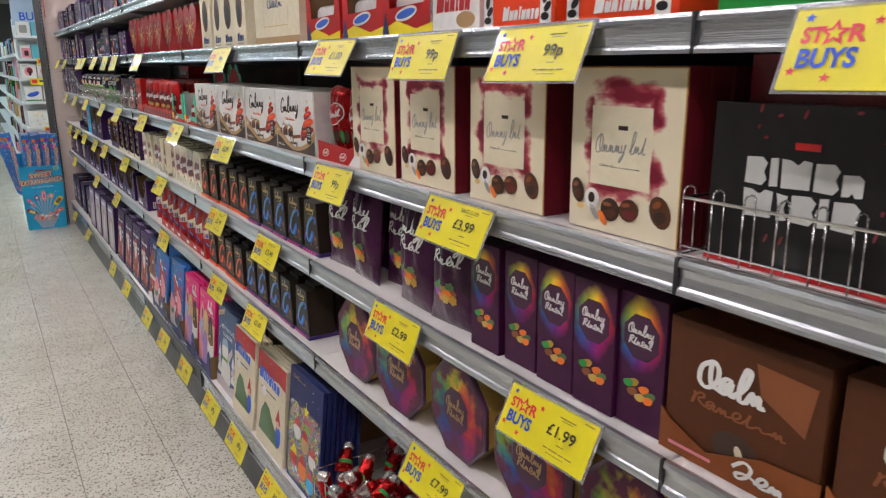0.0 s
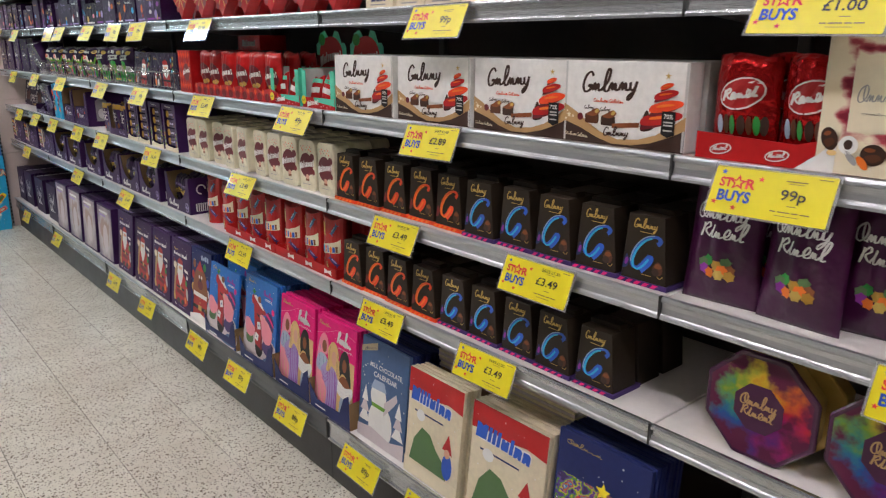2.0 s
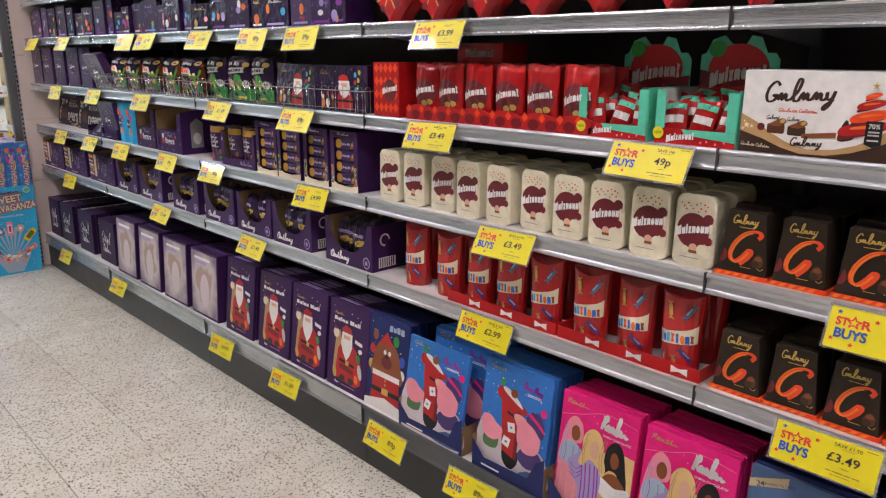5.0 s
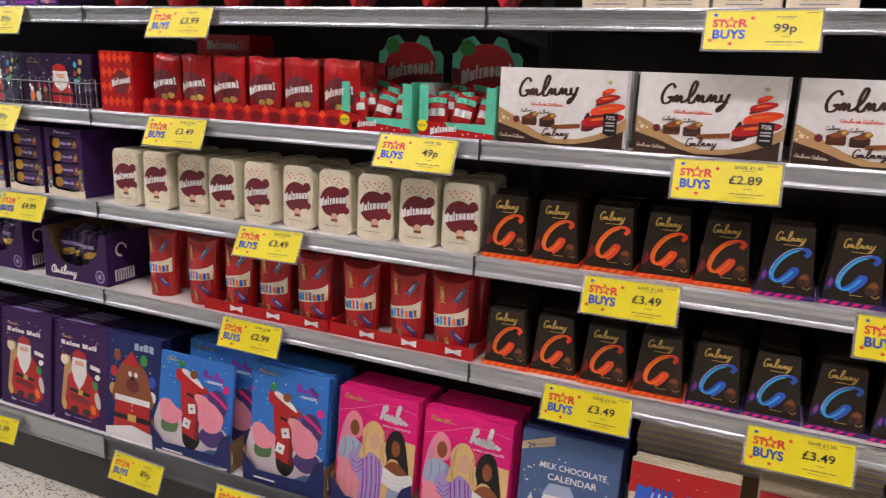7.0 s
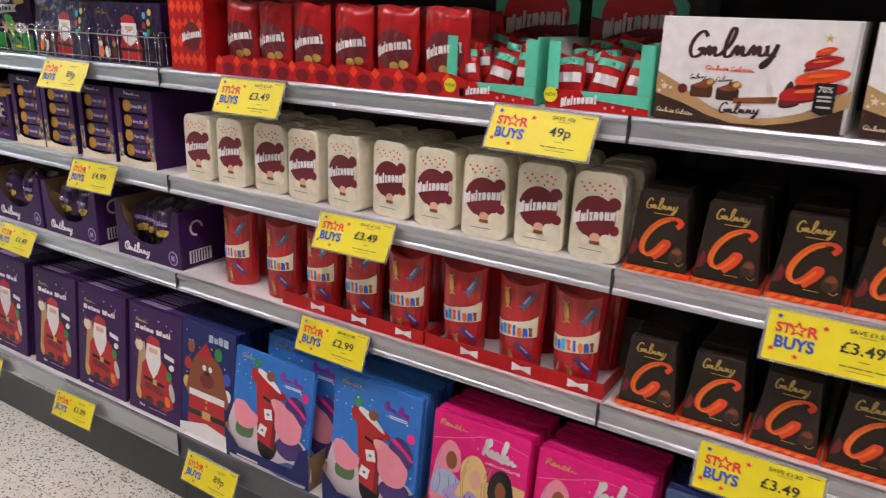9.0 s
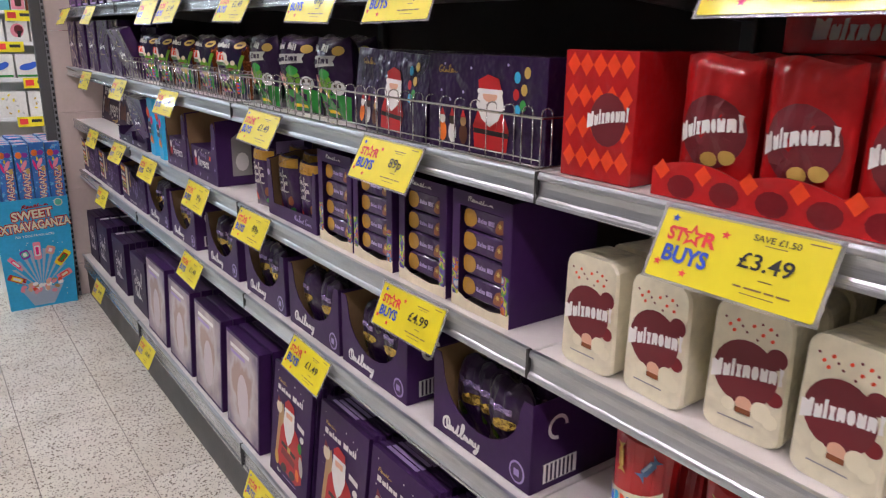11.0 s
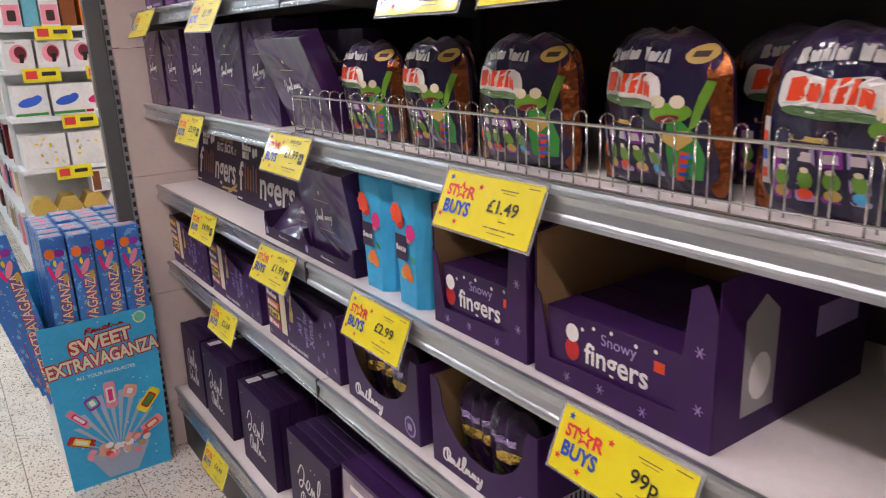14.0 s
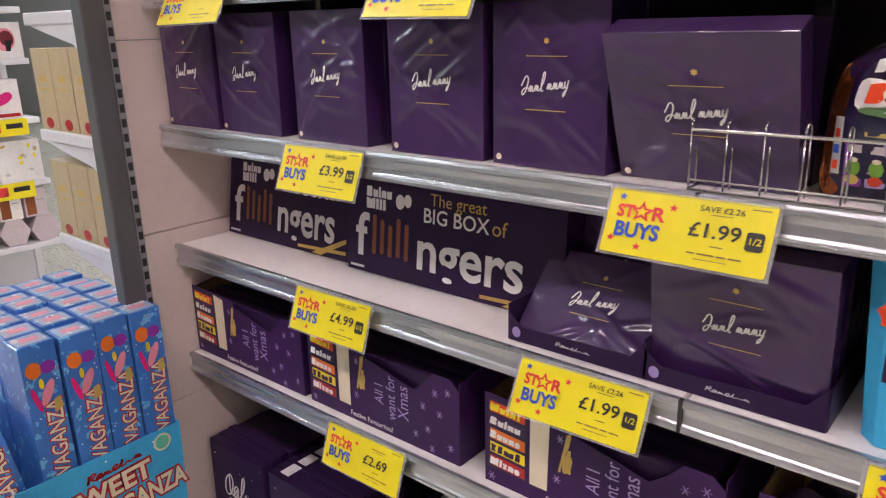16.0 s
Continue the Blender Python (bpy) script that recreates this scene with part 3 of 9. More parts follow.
for x in (-2.9, -0.75, 2.6):
    for i in range(6 if x < -2 else 0, 9):
        y = -2.2 + i * 2.4 if i < 5 else 10.2 + (i - 5) * 3.6
        lamp = thing("ceiling_light", "long white fluorescent ceiling batten with glowing diffuser", "ceiling light", "ceiling battens", pose(x, y, 3.59))
        part("housing", mesh_of(*block(-0.09, 0.09, -0.78, 0.78, -0.03, -0.001), bevel=0.004), WHITE_METAL, lamp)
        part("diffuser", mesh_of(*block(-0.07, 0.07, -0.75, 0.75, -0.055, -0.031), bevel=0.008), warm_glow if i < 5 else cool_glow, lamp, "glowing frosted diffuser")

# the shelving run
shelving = thing("shelving_unit", "grey metal supermarket gondola shelving full of boxed chocolates", "shelving", at=pose(0, 0, 0))
for j in range(7):
    y0, y1 = JOINTS[j], JOINTS[j + 1]
    part("back_panel", mesh_of(*block(BACK_X, BACK_X + 0.02, y0 + 0.001, y1 - 0.001, 0.0, 2.1)), BACK, shelving)
    part("upright", mesh_of(*block(BACK_X - 0.02, BACK_X - 0.001, y0 - 0.015, y0 + 0.015, 0.25, 2.1), bevel=0.002), POST, shelving)
    part("kick_plate", mesh_of(*block(0.888, 0.90, y0 + 0.001, y1 - 0.001, 0.004, 0.168), bevel=0.001), KICK, shelving)
    for level in range(1, 7):
        top = TOP[level]
        front = RAIL_X if level > 1 else 0.876
        board = part("shelf", mesh_of(*block(front + 0.006, BACK_X - 0.022, y0 + 0.002, y1 - 0.002, top - 0.022, top), bevel=0.002), BOARD, shelving, "off-white painted shelf board")
        h = 0.044 if level > 1 else 0.078
        # ticket rail: a shallow channel with lips above and below
        profile = [(0.006, 0.003), (-0.002, 0.003), (-0.004, -0.002), (-0.004, -0.007), (0.0005, -0.010), (0.0022, -h * 0.45), (0.001, -h + 0.012), (-0.0015, -h + 0.009), (-0.003, -h + 0.005), (-0.003, -h), (0.006, -h)]
        n = len(profile)
        tilt = -0.014
        v = [(front + a + (b * -tilt / 0.05 if level > 1 else 0) * 0.2, y, top + b) for y in (y0 + 0.003, y1 - 0.003) for a, b in profile]
        f = [(i, i + 1, i + 1 + n, i + n) for i in range(n - 1)] + [tuple(range(n)), tuple(range(2 * n - 1, n - 1, -1)), (n - 1, 0, n, 2 * n - 1)]
        dark = level == 1 and j == 3
        part("ticket_rail", mesh_of(v, f), POST if dark else RAIL, board, "dark grey metal ticket rail" if dark else "silver metal ticket rail")
        part("rail_end_cap", mesh_of(*block(front - 0.0055, front + 0.003, y0 - 0.0025, y0 + 0.0025, top - h, top + 0.004)), ink("ink", "print"), board, "dark joint between rails")
        for e in (y0 + 0.006, y1 - 0.010):
            outline = [(front + 0.02, top - 0.0225), (BACK_X - 0.024, top - 0.0225), (BACK_X - 0.024, top - 0.075), (front + 0.02, top - 0.032)]
            if level > 1:
                part("bracket", mesh_of([(a, e, b) for a, b in outline] + [(a, e + 0.004, b) for a, b in outline], [(0, 1, 2, 3), (7, 6, 5, 4), (0, 4, 5, 1), (1, 5, 6, 2), (2, 6, 7, 3), (3, 7, 4, 0)]), STEEL, board)

# beige end panel in courses, and its slotted upright
end_panel = thing("end_panel", "beige painted end panel of shelving in stacked boards", "panel", at=pose(0, END_Y, 0), kind="structure")
for i, (z0, z1) in enumerate(((0.004, 0.19), (0.192, 0.624), (0.626, 1.058), (1.06, 1.492), (1.494, 1.926), (1.928, 2.36))):
    part("board", mesh_of(*block(0.845, 1.46, 0.0, 0.022, z0, z1), bevel=0.0015), PANEL, end_panel)
upright = thing("slotted_upright", "dark grey slotted steel upright beside the end panel", "upright", at=pose(0, END_Y, 0))
part("post", mesh_of(*block(0.775, 0.826, -0.012, 0.030, 0.004, 2.4), bevel=0.003), POST, upright)
part("slot_strip", mesh_of(*block(0.827, 0.844, -0.006, 0.028, 0.004, 2.4), bevel=0.001), STEEL, upright)
slot = mesh_of(*block(0.8305, 0.8405, -0.0075, -0.0055, 0, 0.018))
for i in range(72):
    part("slot", slot, ink("ink", "print"), upright, at=pose(0, 0, 0.03 + 0.032 * i))


# ---- shelf-edge tickets ----
def ticket(y, level, price, save="", slope=27, tilt=0.0):
    front = RAIL_X - 0.006 if level > 1 else 0.866
    at = pose(front, y, TOP[level] + 0.002 - (0.002 if level > 1 else 0.035)) @ pose(0, 0, 0, tilt, slope, 0) @ Matrix.Diagonal((1, 0.985, 0.86, 1))
    t = thing("price_ticket", "bright yellow price ticket in clear plastic on shelf edge" if price else "yellow price ticket bleached by glare on shelf edge", "price tag", "yellow price tickets", at)
    if "sleeve" not in ticket_meshes:
        ticket_meshes["sleeve"] = mesh_of(*prism(rect(-0.110, 0.110, -0.104, 0.002), -0.0012, 0.0008))
        ticket_meshes["clip"] = mesh_of(*prism(rect(-0.110, 0.110, -0.004, 0.004), 0.001, 0.006), bevel=0.001)
        ticket_meshes["card"] = mesh_of(*prism(rounded(-0.105, 0.105, -0.100, -0.001, 0.002, 1), 0.0, 0.001))
        ticket_meshes["star"] = mesh_of(*flat(star(-0.058, -0.034, 0.017), 0.0012))
        ticket_meshes["hole"] = mesh_of(*flat(star(-0.058, -0.034, 0.009), 0.0018))
        ticket_meshes["top_word"] = mesh_of(*lettering("ST", 0.026, -0.080, -0.036, 0.0014, bold=0.035, squeeze=0.85))
        ticket_meshes["top_end"] = mesh_of(*lettering("R", 0.028, -0.036, -0.036, 0.0014, bold=0.035))
        ticket_meshes["low_word"] = mesh_of(*lettering("BUYS", 0.031, -0.060, -0.064, 0.0014, bold=0.035, squeeze=0.85))
        ticket_meshes["little"] = [mesh_of(*flat(star(a, b, 0.006), 0.0012)) for a, b in ((-0.088, -0.014), (-0.093, -0.078), (-0.055, -0.086), (-0.018, -0.022), (-0.030, -0.078))]
        lines = [flat(rect(a, b, c, c + h), 0.0012) for a, b, c, h in ((0.024, 0.060, -0.020, 0.0018), (0.036, 0.052, -0.069, 0.0014), (0.010, 0.020, -0.082, 0.0022), (0.023, 0.044, -0.082, 0.0022), (0.047, 0.058, -0.082, 0.0022), (0.061, 0.076, -0.082, 0.0022), (0.020, 0.060, -0.089, 0.0010), (0.076, 0.098, -0.010, 0.0016), (0.030, 0.056, -0.0245, 0.0010))]
        ticket_meshes["lines"] = [mesh_of(*merge(*lines)), mesh_of(*merge(*lines[1:]))]
        ticket_meshes["half"] = mesh_of(*flat(rounded(0.076, 0.097, -0.066, -0.040, 0.004), 0.0012))
    m = ticket_meshes
    part("sleeve", m["sleeve"], CLEAR, t, "clear plastic sleeve")
    part("clip", m["clip"], CLEAR, t)
    part("card", m["card"], TICKET, t)
    part("star", m["star"], ink("star_red", "print"), t)
    part("star_centre", m["hole"], TICKET, t)
    part("lettering", m["top_word"], ink("star_red", "print"), t, "red letters ST")
    part("lettering", m["top_end"], ink("star_red", "print"), t, "red letter R")
    part("lettering", m["low_word"], ink("star_blue", "print"), t, "blue word BUYS")
    for i, me in enumerate(m["little"][:4]):
        part("small_star", me, ink("star_blue" if i in (0,) else "star_red", "print"), t)
    part("small_print", m["lines"][1 if save else 0], ink("kraft", "print"), t)["kind"] = "stuff"
    if price:
        if price not in m:
            m[price] = mesh_of(*lettering(price, 0.029, 0.038 if len(price) > 3 else 0.042, -0.048, 0.0014, bold=0.012))
        part("price", m[price], ink("ink", "print"), t, "printed price " + price)
    if save:
        if save not in m:
            m[save] = mesh_of(*lettering(save, 0.0115, 0.042, -0.0165, 0.0016, bold=0.006))
            m["half sign"] = mesh_of(*lettering("1/2", 0.013, 0.0865, -0.053, 0.0018, bold=0.01))
        part("saving", m[save], ink("ink", "print"), t)
        if y > 6:
            part("half_box", m["half"], ink("ink", "print"), t)
            part("half_sign", m["half sign"], TICKET, t)
    return t


ticket_meshes = {}
TICKET = material("yellow_ticket_card", COLOURS["card_yellow"], 0.38, vary=0.06, coat=0.35, bump=0.06, bump_scale=14)
random.seed(4)
for level, rows in {
    5: ((0.27, ""), (0.775, "99p"), (1.107, "99p"), (1.51, "£1.00"), (2.43, "99p"), (3.88, "£3.99"), (4.60, "89p"), (4.94, "89p"), (5.385, "£1.49"), (5.96, "£1.49"), (6.22, ""), (7.18, "£1.99"), (7.78, "")),
    4: ((0.997, "£3.99"), (1.555, "99p"), (2.46, "£2.89"), (3.163, "49p"), (3.915, "£3.49"), (4.65, "89p"), (5.26, "£1.49"), (6.085, "£1.49"), (6.762, "£1.99"), (7.442, "£3.99")),
    3: ((0.724, "£1.99"), (1.25, "£2.99"), (2.076, "£3.49"), (2.627, "£3.49"), (3.603, "£3.49"), (4.575, "£4.99"), (5.365, "89p"), (5.84, "99p"), (6.428, "£2.99"), (6.902, "£1.99"), (7.442, "£4.99")),
    2: ((1.085, "£7.99"), (2.245, "£3.49"), (2.702, "£3.49"), (3.675, "£2.99"), (5.04, "£1.49"), (5.965, "£1.49"), (7.374, "£2.69")),
    1: ((2.03, "89p"), (2.43, "89p"), (2.775, "89p"), (3.235, "89p"), (3.68, "89p"), (4.10, "89p"), (4.76, "£1.89"), (5.31, "£4.49"), (6.56, "£4.49"), (7.50, "£4.49")),
}.items():
    for y, price in rows:
        ticket(y, level, price, {6.762: "SAVE £2.26", 6.902: "SAVE £2.26", 7.442: "SAVE £6.00", 0.997: "SAVE £1.00", 2.46: "SAVE £1.40", 3.163: "SAVE 10p", 3.915: "SAVE £1.50", 2.076: "SAVE £1.50", 2.627: "SAVE £1.50", 3.603: "SAVE £1.50", 2.245: "SAVE £1.50", 2.702: "SAVE £1.50", 3.675: "SAVE £1.80"}.get(y, ""), 24 + random.uniform(-4, 5), random.uniform(-1.5, 1.5))


# ---- products ----
def place(y, level, x=FRONT, lean=0.0, spin=0.0, dx=0.0):
    """On a shelf, its front towards the aisle. lean: degrees by which its top leans back."""
    return pose(x + dx, y, TOP[level] + 0.0012, 0, lean, spin)


def carton(name, label, w, h, d, colour, finish="card", at=None, taper=1.0, group="", category="box", back_taper=None):
    t = thing(name, label, category, group, at)
    k = w / 2
    front = [(-k, 0), (k, 0), (k * taper, h), (-k * taper, h)]
    part("body", mesh_of(*prism(front, 0, d), bevel=0.0012), ink(colour, finish), t)
    return t


def art(t, name, shape, colour, finish="print", label=""):
    return part(name, mesh_of(*shape), ink(colour, finish), t, label)


def row(first, ys, level, rng=0.0, **kw):
    """Copies of a product that already stands at ys[0]."""
    for y in ys:
        copy_thing(first, place(y + random.uniform(-0.002, 0.002), level, dx=random.uniform(0, 0.008), spin=random.uniform(-rng, rng), **kw))


def plain_copy(t, at):
    """Stock behind the front row: the body of a product alone, its print hidden."""
    k = thing(t.name.split(".")[0], t["label"], t["category"], t["group"] if "group" in t else "", at)
    o = next(c for c in t.children if c.name.split(".")[0] in ("body", "pouch", "tub", "lid", "box"))
    part(o.name.split(".")[0], o.data, o.data.materials[0], k)
    return k


def spread(a, b, n):
    """n middles from a down to b."""
    return [a + (b - a) * (i + 0.5) / n for i in range(n)]


def spare(name, label, w, h, d, colour, ys, level, x, finish="card", taper=1.0, group="", category="box"):
    """Plain stock that stands behind the front row."""
    first = None
    for y in ys:
        at = place(y, level, x=x)
        if first is None:
            first = carton(name, label, w, h, d, colour, finish, at, taper, group, category)
        else:
            copy_thing(first, at)


random.seed(11)

# boxes of chocolates with a red dessert on the front
ys = [2.826, 2.510, 2.195, 1.905]
box = carton("chocolate_box", "white chocolate gift box with red dessert picture on shelf", 0.298, 0.170, 0.05, "white", at=place(ys[0], 4), group="white chocolate boxes")
w = 0.149
art(box, "brown_base", flat([(-w, 0), (w, 0), (w, 0.046), (0.115, 0.030), (0.075, 0.016), (0.03, 0.007), (-0.02, 0.006), (-0.06, 0.016), (-0.10, 0.032), (-w, 0.046)]), "dark_brown")
art(box, "gold_swoosh", flat([(-w, 0.044), (-0.10, 0.030), (-0.06, 0.014), (-0.02, 0.004), (0.03, 0.005), (0.075, 0.014), (0.115, 0.028), (w, 0.044), (w, 0.070), (0.12, 0.050), (0.085, 0.030), (0.045, 0.018), (-0.005, 0.014), (-0.05, 0.026), (-0.085, 0.044), (-0.115, 0.064), (-w, 0.080)], 0.001), "tan")
art(box, "wordmark", script(-0.030, 0.122, 0.138, 0.040, 6, 0.0066, 0.008, form="Bnlnny"), "dark_brown", label="dark brown handwritten flourish")
art(box, "small_wordmark", script(-0.008, 0.026, 0.062, 0.017, 6, 0.003, 0.003, 0.002, form="Bnlnny"), "dark_brown")
art(box, "tagline", script(-0.032, 0.089, 0.076, 0.007, 9, 0.0014, form="Btnlnoa Boloton"), "scarlet")
art(box, "foot_script", script(-0.112, 0.014, 0.062, 0.007, 9, 0.0013, -0.003, 0.0014, form="Btnlnoa Boloton"), "cream")
art(box, "pale_stars", merge(*[flat(star(a, b, r), 0.0014) for a, b, r in ((-0.135, 0.056, 0.007), (-0.143, 0.048, 0.004), (-0.124, 0.054, 0.004), (-0.140, 0.064, 0.003))]), "cream")["kind"] = "stuff"
# swirled dessert: each tier a dark under-edge and a lit band
for i, (a, b, c, k) in enumerate(((0.094, 0.060, 0.046, 0.028), (0.104, 0.084, 0.037, 0.024), (0.103, 0.107, 0.026, 0.018), (0.104, 0.124, 0.014, 0.012))):
    art(box, "dessert_shade", blob([(a - c, b - k * 0.75), (a - c * 0.3, b - k * 0.55), (a + c * 0.55, b - k * 0.10), (a + c * 0.95, b + k * 0.35), (a + c * 0.6, b + k * 0.5), (a - c * 0.6, b - k * 0.1)], 0.0010 + 0.0003 * i), "maroon")
    art(box, "dessert_layer", blob([(a - c * 0.9, b - k * 0.45), (a, b - k * 0.30), (a + c * 0.9, b + k * 0.15), (a + c, b + k * 0.55), (a + c * 0.3, b + k * 0.65), (a - c * 0.5, b + k * 0.35), (a - c * 0.95, b)], 0.0012 + 0.0003 * i), "scarlet" if i % 2 else "red")
    art(box, "dessert_shine", blob([(a - c * 0.5, b), (a + c * 0.1, b + k * 0.12), (a + c * 0.6, b + k * 0.32), (a + c * 0.1, b + k * 0.32), (a - c * 0.45, b + k * 0.16)], 0.0026 + 0.0002 * i), "orange")
art(box, "dessert_tail", blob([(0.050, 0.036), (0.078, 0.042), (0.070, 0.062), (0.062, 0.078), (0.052, 0.060)], 0.0009), "dark_brown")
art(box, "star", flat(star(0.106, 0.144, 0.008, 90, 0.3), 0.0030), "gold")
for a, b, c in ((-0.072, 0.052, "brown"), (-0.030, 0.050, "dark_brown")):
    art(box, "chocolate", flat(rounded(a - 0.019, a + 0.017, b - 0.010, b + 0.010, 0.004), 0.0012), c)
    art(box, "chocolate_top", blob([(a - 0.016, b + 0.008), (a + 0.004, b + 0.005), (a + 0.020, b + 0.014), (a + 0.012, b + 0.022), (a - 0.004, b + 0.015)], 0.0016), "copper")
    art(box, "nut", flat(oval(a + 0.012, b + 0.016, 0.006, 0.004, 10, 30), 0.0020), "gold")
    art(box, "tiny_script", script(a - 0.008, b + 0.022, 0.026, 0.008, 5, 0.0012, 0.003, 0.0022, form="Bnlnny"), "dark_brown")
art(box, "wrapped_bar", flat([(-0.020, 0.036), (0.046, 0.042), (0.046, 0.052), (-0.020, 0.045)], 0.0015), "copper")
art(box, "round_sweet", flat(oval(-0.104, 0.054, 0.008, 0.008, 12), 0.0014), "maroon")
art(box, "nutrition_panel", flat([(0.098, 0.034), (0.113, 0.028), (0.128, 0.034), (0.128, 0.078), (0.098, 0.078)], 0.0036), "black")
art(box, "nutrition_figure", lettering("70%", 0.0125, 0.113, 0.068, 0.0040, bold=0.01), "white", label="printed figure 70%")
art(box, "nutrition_print", merge(*[flat(rect(0.103, 0.123, b, b + 0.003), 0.0040) for b in (0.056, 0.050, 0.040)]), "silver")
art(box, "side_edge", flat(rect(w - 0.006, w - 0.0008, 0.002, 0.168), 0.0008), "silver")
row(box, ys[1:], 4)
spare("chocolate_box", "white chocolate gift box behind the front row", 0.298, 0.170, 0.05, "white", ys, 4, FRONT + 0.075, group="white chocolate boxes")
spare("chocolate_box", "white chocolate gift box behind the front row", 0.298, 0.170, 0.05, "white", ys, 4, FRONT + 0.14, group="white chocolate boxes")


# tapered dark truffle boxes with a bold curved initial
def truffle(colour, accent, label, at):
    t = carton("truffle_box", label, 0.112, 0.150, 0.085, "cocoa", at=at, taper=0.76, group="dark truffle boxes")
    line = curve_through([(0.030, 0.093), (0.037, 0.102), (0.026, 0.109), (0.002, 0.101), (-0.018, 0.080), (-0.028, 0.057), (-0.027, 0.041), (-0.016, 0.036), (-0.002, 0.047), (0.012, 0.065), (0.018, 0.061), (0.010, 0.046), (-0.006, 0.030)])
    art(t, "initial", ribbon(line, 0.0105, 0.0012), colour, label="bold curved " + colour + " stroke")
    art(t, "initial_shade", ribbon([(a + 0.0022, b - 0.0024) for a, b in line[10:36]], 0.0055, 0.0016), accent)
    art(t, "initial_shine", ribbon([(a - 0.0022, b + 0.0020) for a, b in line[8:24]], 0.0022, 0.0020), "orange" if colour == "scarlet" else "frost")
    art(t, "wordmark", script(0.0, 0.128, 0.056, 0.019, 6, 0.0026, 0.002, form="Bnlnny"), "gold", label="gold handwritten flourish")
    art(t, "tagline", flat(rect(-0.014, 0.016, 0.1135, 0.1148), 0.0009), "gold")
    art(t, "truffle", blob([(0.022, 0.040), (0.030, 0.030), (0.043, 0.032), (0.046, 0.046), (0.038, 0.058), (0.028, 0.054)], 0.0018), "brown")
    art(t, "truffle_light", blob([(0.027, 0.047), (0.036, 0.044), (0.044, 0.048), (0.038, 0.055), (0.030, 0.053)], 0.0022), "copper")
    art(t, "truffle_half", flat(oval(0.030, 0.036, 0.009, 0.008, 12), 0.0026), "dark_brown")
    art(t, "gold_curl", ribbon(curve_through([(0.034, 0.028), (0.042, 0.024), (0.048, 0.030)]), 0.0016, 0.0022), "gold")
    art(t, "dark_splash", blob([(-0.052, 0.030), (-0.040, 0.034), (-0.036, 0.048), (-0.042, 0.062), (-0.047, 0.050)], 0.0009), "maroon" if colour == "scarlet" else "navy")
    art(t, "splash_glint", flat(oval(-0.042, 0.046, 0.004, 0.009, 9, -15), 0.0014), "violet" if colour != "scarlet" else "dark_red")
    art(t, "small_print", flat(rect(-0.004, 0.020, 0.024, 0.0252), 0.001), "gold")
    bands = [flat([(-0.060 + 0.02 * i, 0.001), (-0.050 + 0.02 * i, 0.001), (-0.040 + 0.02 * i, 0.009), (-0.052 + 0.02 * i, 0.009)], 0.0046) for i in range(5)]
    art(t, "tray_pattern", merge(*bands), "orange" if colour == "scarlet" else "pink")
    k = 0.112 / 2 * 0.76
    part("top_flap", mesh_of(*prism([(-k, 0), (k, 0), (k * 0.9, 0.012), (-k * 0.9, 0.012)], -0.030, 0.03), bevel=0.001), ink("cocoa"), t).matrix_basis = pose(0, 0, 0.1495)
    part("tray_edge", mesh_of(*prism(rect(-0.0605, 0.0605, 0, 0.010), 0.004, 0.1)), ink("indigo" if colour != "scarlet" else "scarlet"), t, "coloured edge of the tray")
    return t


rows3 = spread(3.000, 1.762, 10)
rows2 = spread(2.985, 1.872, 9)
red = truffle("scarlet", "orange", "tapered dark truffle box with orange-red initial", place(rows3[0], 3))
blue = truffle("bright_blue", "sky", "tapered dark truffle box with blue initial", place(rows3[5], 3))
row(red, rows3[1:5], 3, 1.0)
row(blue, rows3[6:], 3, 1.0)
row(red, rows2[:4], 2, 1.0)
row(blue, rows2[4:], 2, 1.0)
for level, ys in ((3, rows3), (2, rows2)):
    for k in (1, 2):
        spare("truffle_box", "tapered dark truffle box behind the front row", 0.112, 0.150, 0.085, "cocoa", ys, level, FRONT + 0.1 * k, taper=0.76, group="dark truffle boxes")

# white rounded pouches of malted balls
ys = [4.165, 4.045, 3.918, 3.798, 3.675, 3.548, 3.428, 3.302, 3.178, 3.060]
t = thing("malt_ball_pouch", "cream stand-up pouch of chocolate balls with maroon emblem", "pouch", "cream pouches", place(ys[0], 3))
outline = rounded(-0.053, 0.053, 0.0, 0.172, 0.022)
outline = [(a * (0.94 + 0.06 * (1 - b / 0.172)), b if b > 0.03 else b * 0.6) for a, b in outline]
body = [(a * 0.93, b) for a, b in outline]
part("pouch", mesh_of(*merge(prism(body, 0.0, 0.004, outline), prism(outline, -0.004, 0.062, body)), smooth=False), ink("ivory", "film"), t)
art(t, "emblem", flat(oval(-0.002, 0.086, 0.041, 0.042, 26), 0.0012), "maroon", label="maroon round emblem")
art(t, "emblem_bump", flat(oval(0.034, 0.116, 0.013, 0.013), 0.001), "maroon")
art(t, "emblem_bump", flat(oval(0.038, 0.066, 0.010, 0.010), 0.001), "dark_red")
art(t, "wordmark", bold_word("Hulsnount", 0.0, 0.088, 0.092, 0.023, 0.2, 0.004, 11, 0.002), "white", label="white slanted blocks of print")
art(t, "printed_ball", flat(oval(0.002, 0.046, 0.011, 0.010, 14), 0.0016), "flesh")
art(t, "printed_ball_half", flat(rect(-0.008, 0.012, 0.033, 0.040), 0.0020), "copper")
for a, b, r in ((0.024, 0.044, 0.013), (-0.018, 0.040, 0.009), (0.036, 0.036, 0.010)):
    art(t, "pale_ball", flat(oval(a, b, r, r, 14), 0.0014 + r * 0.02), "ivory")
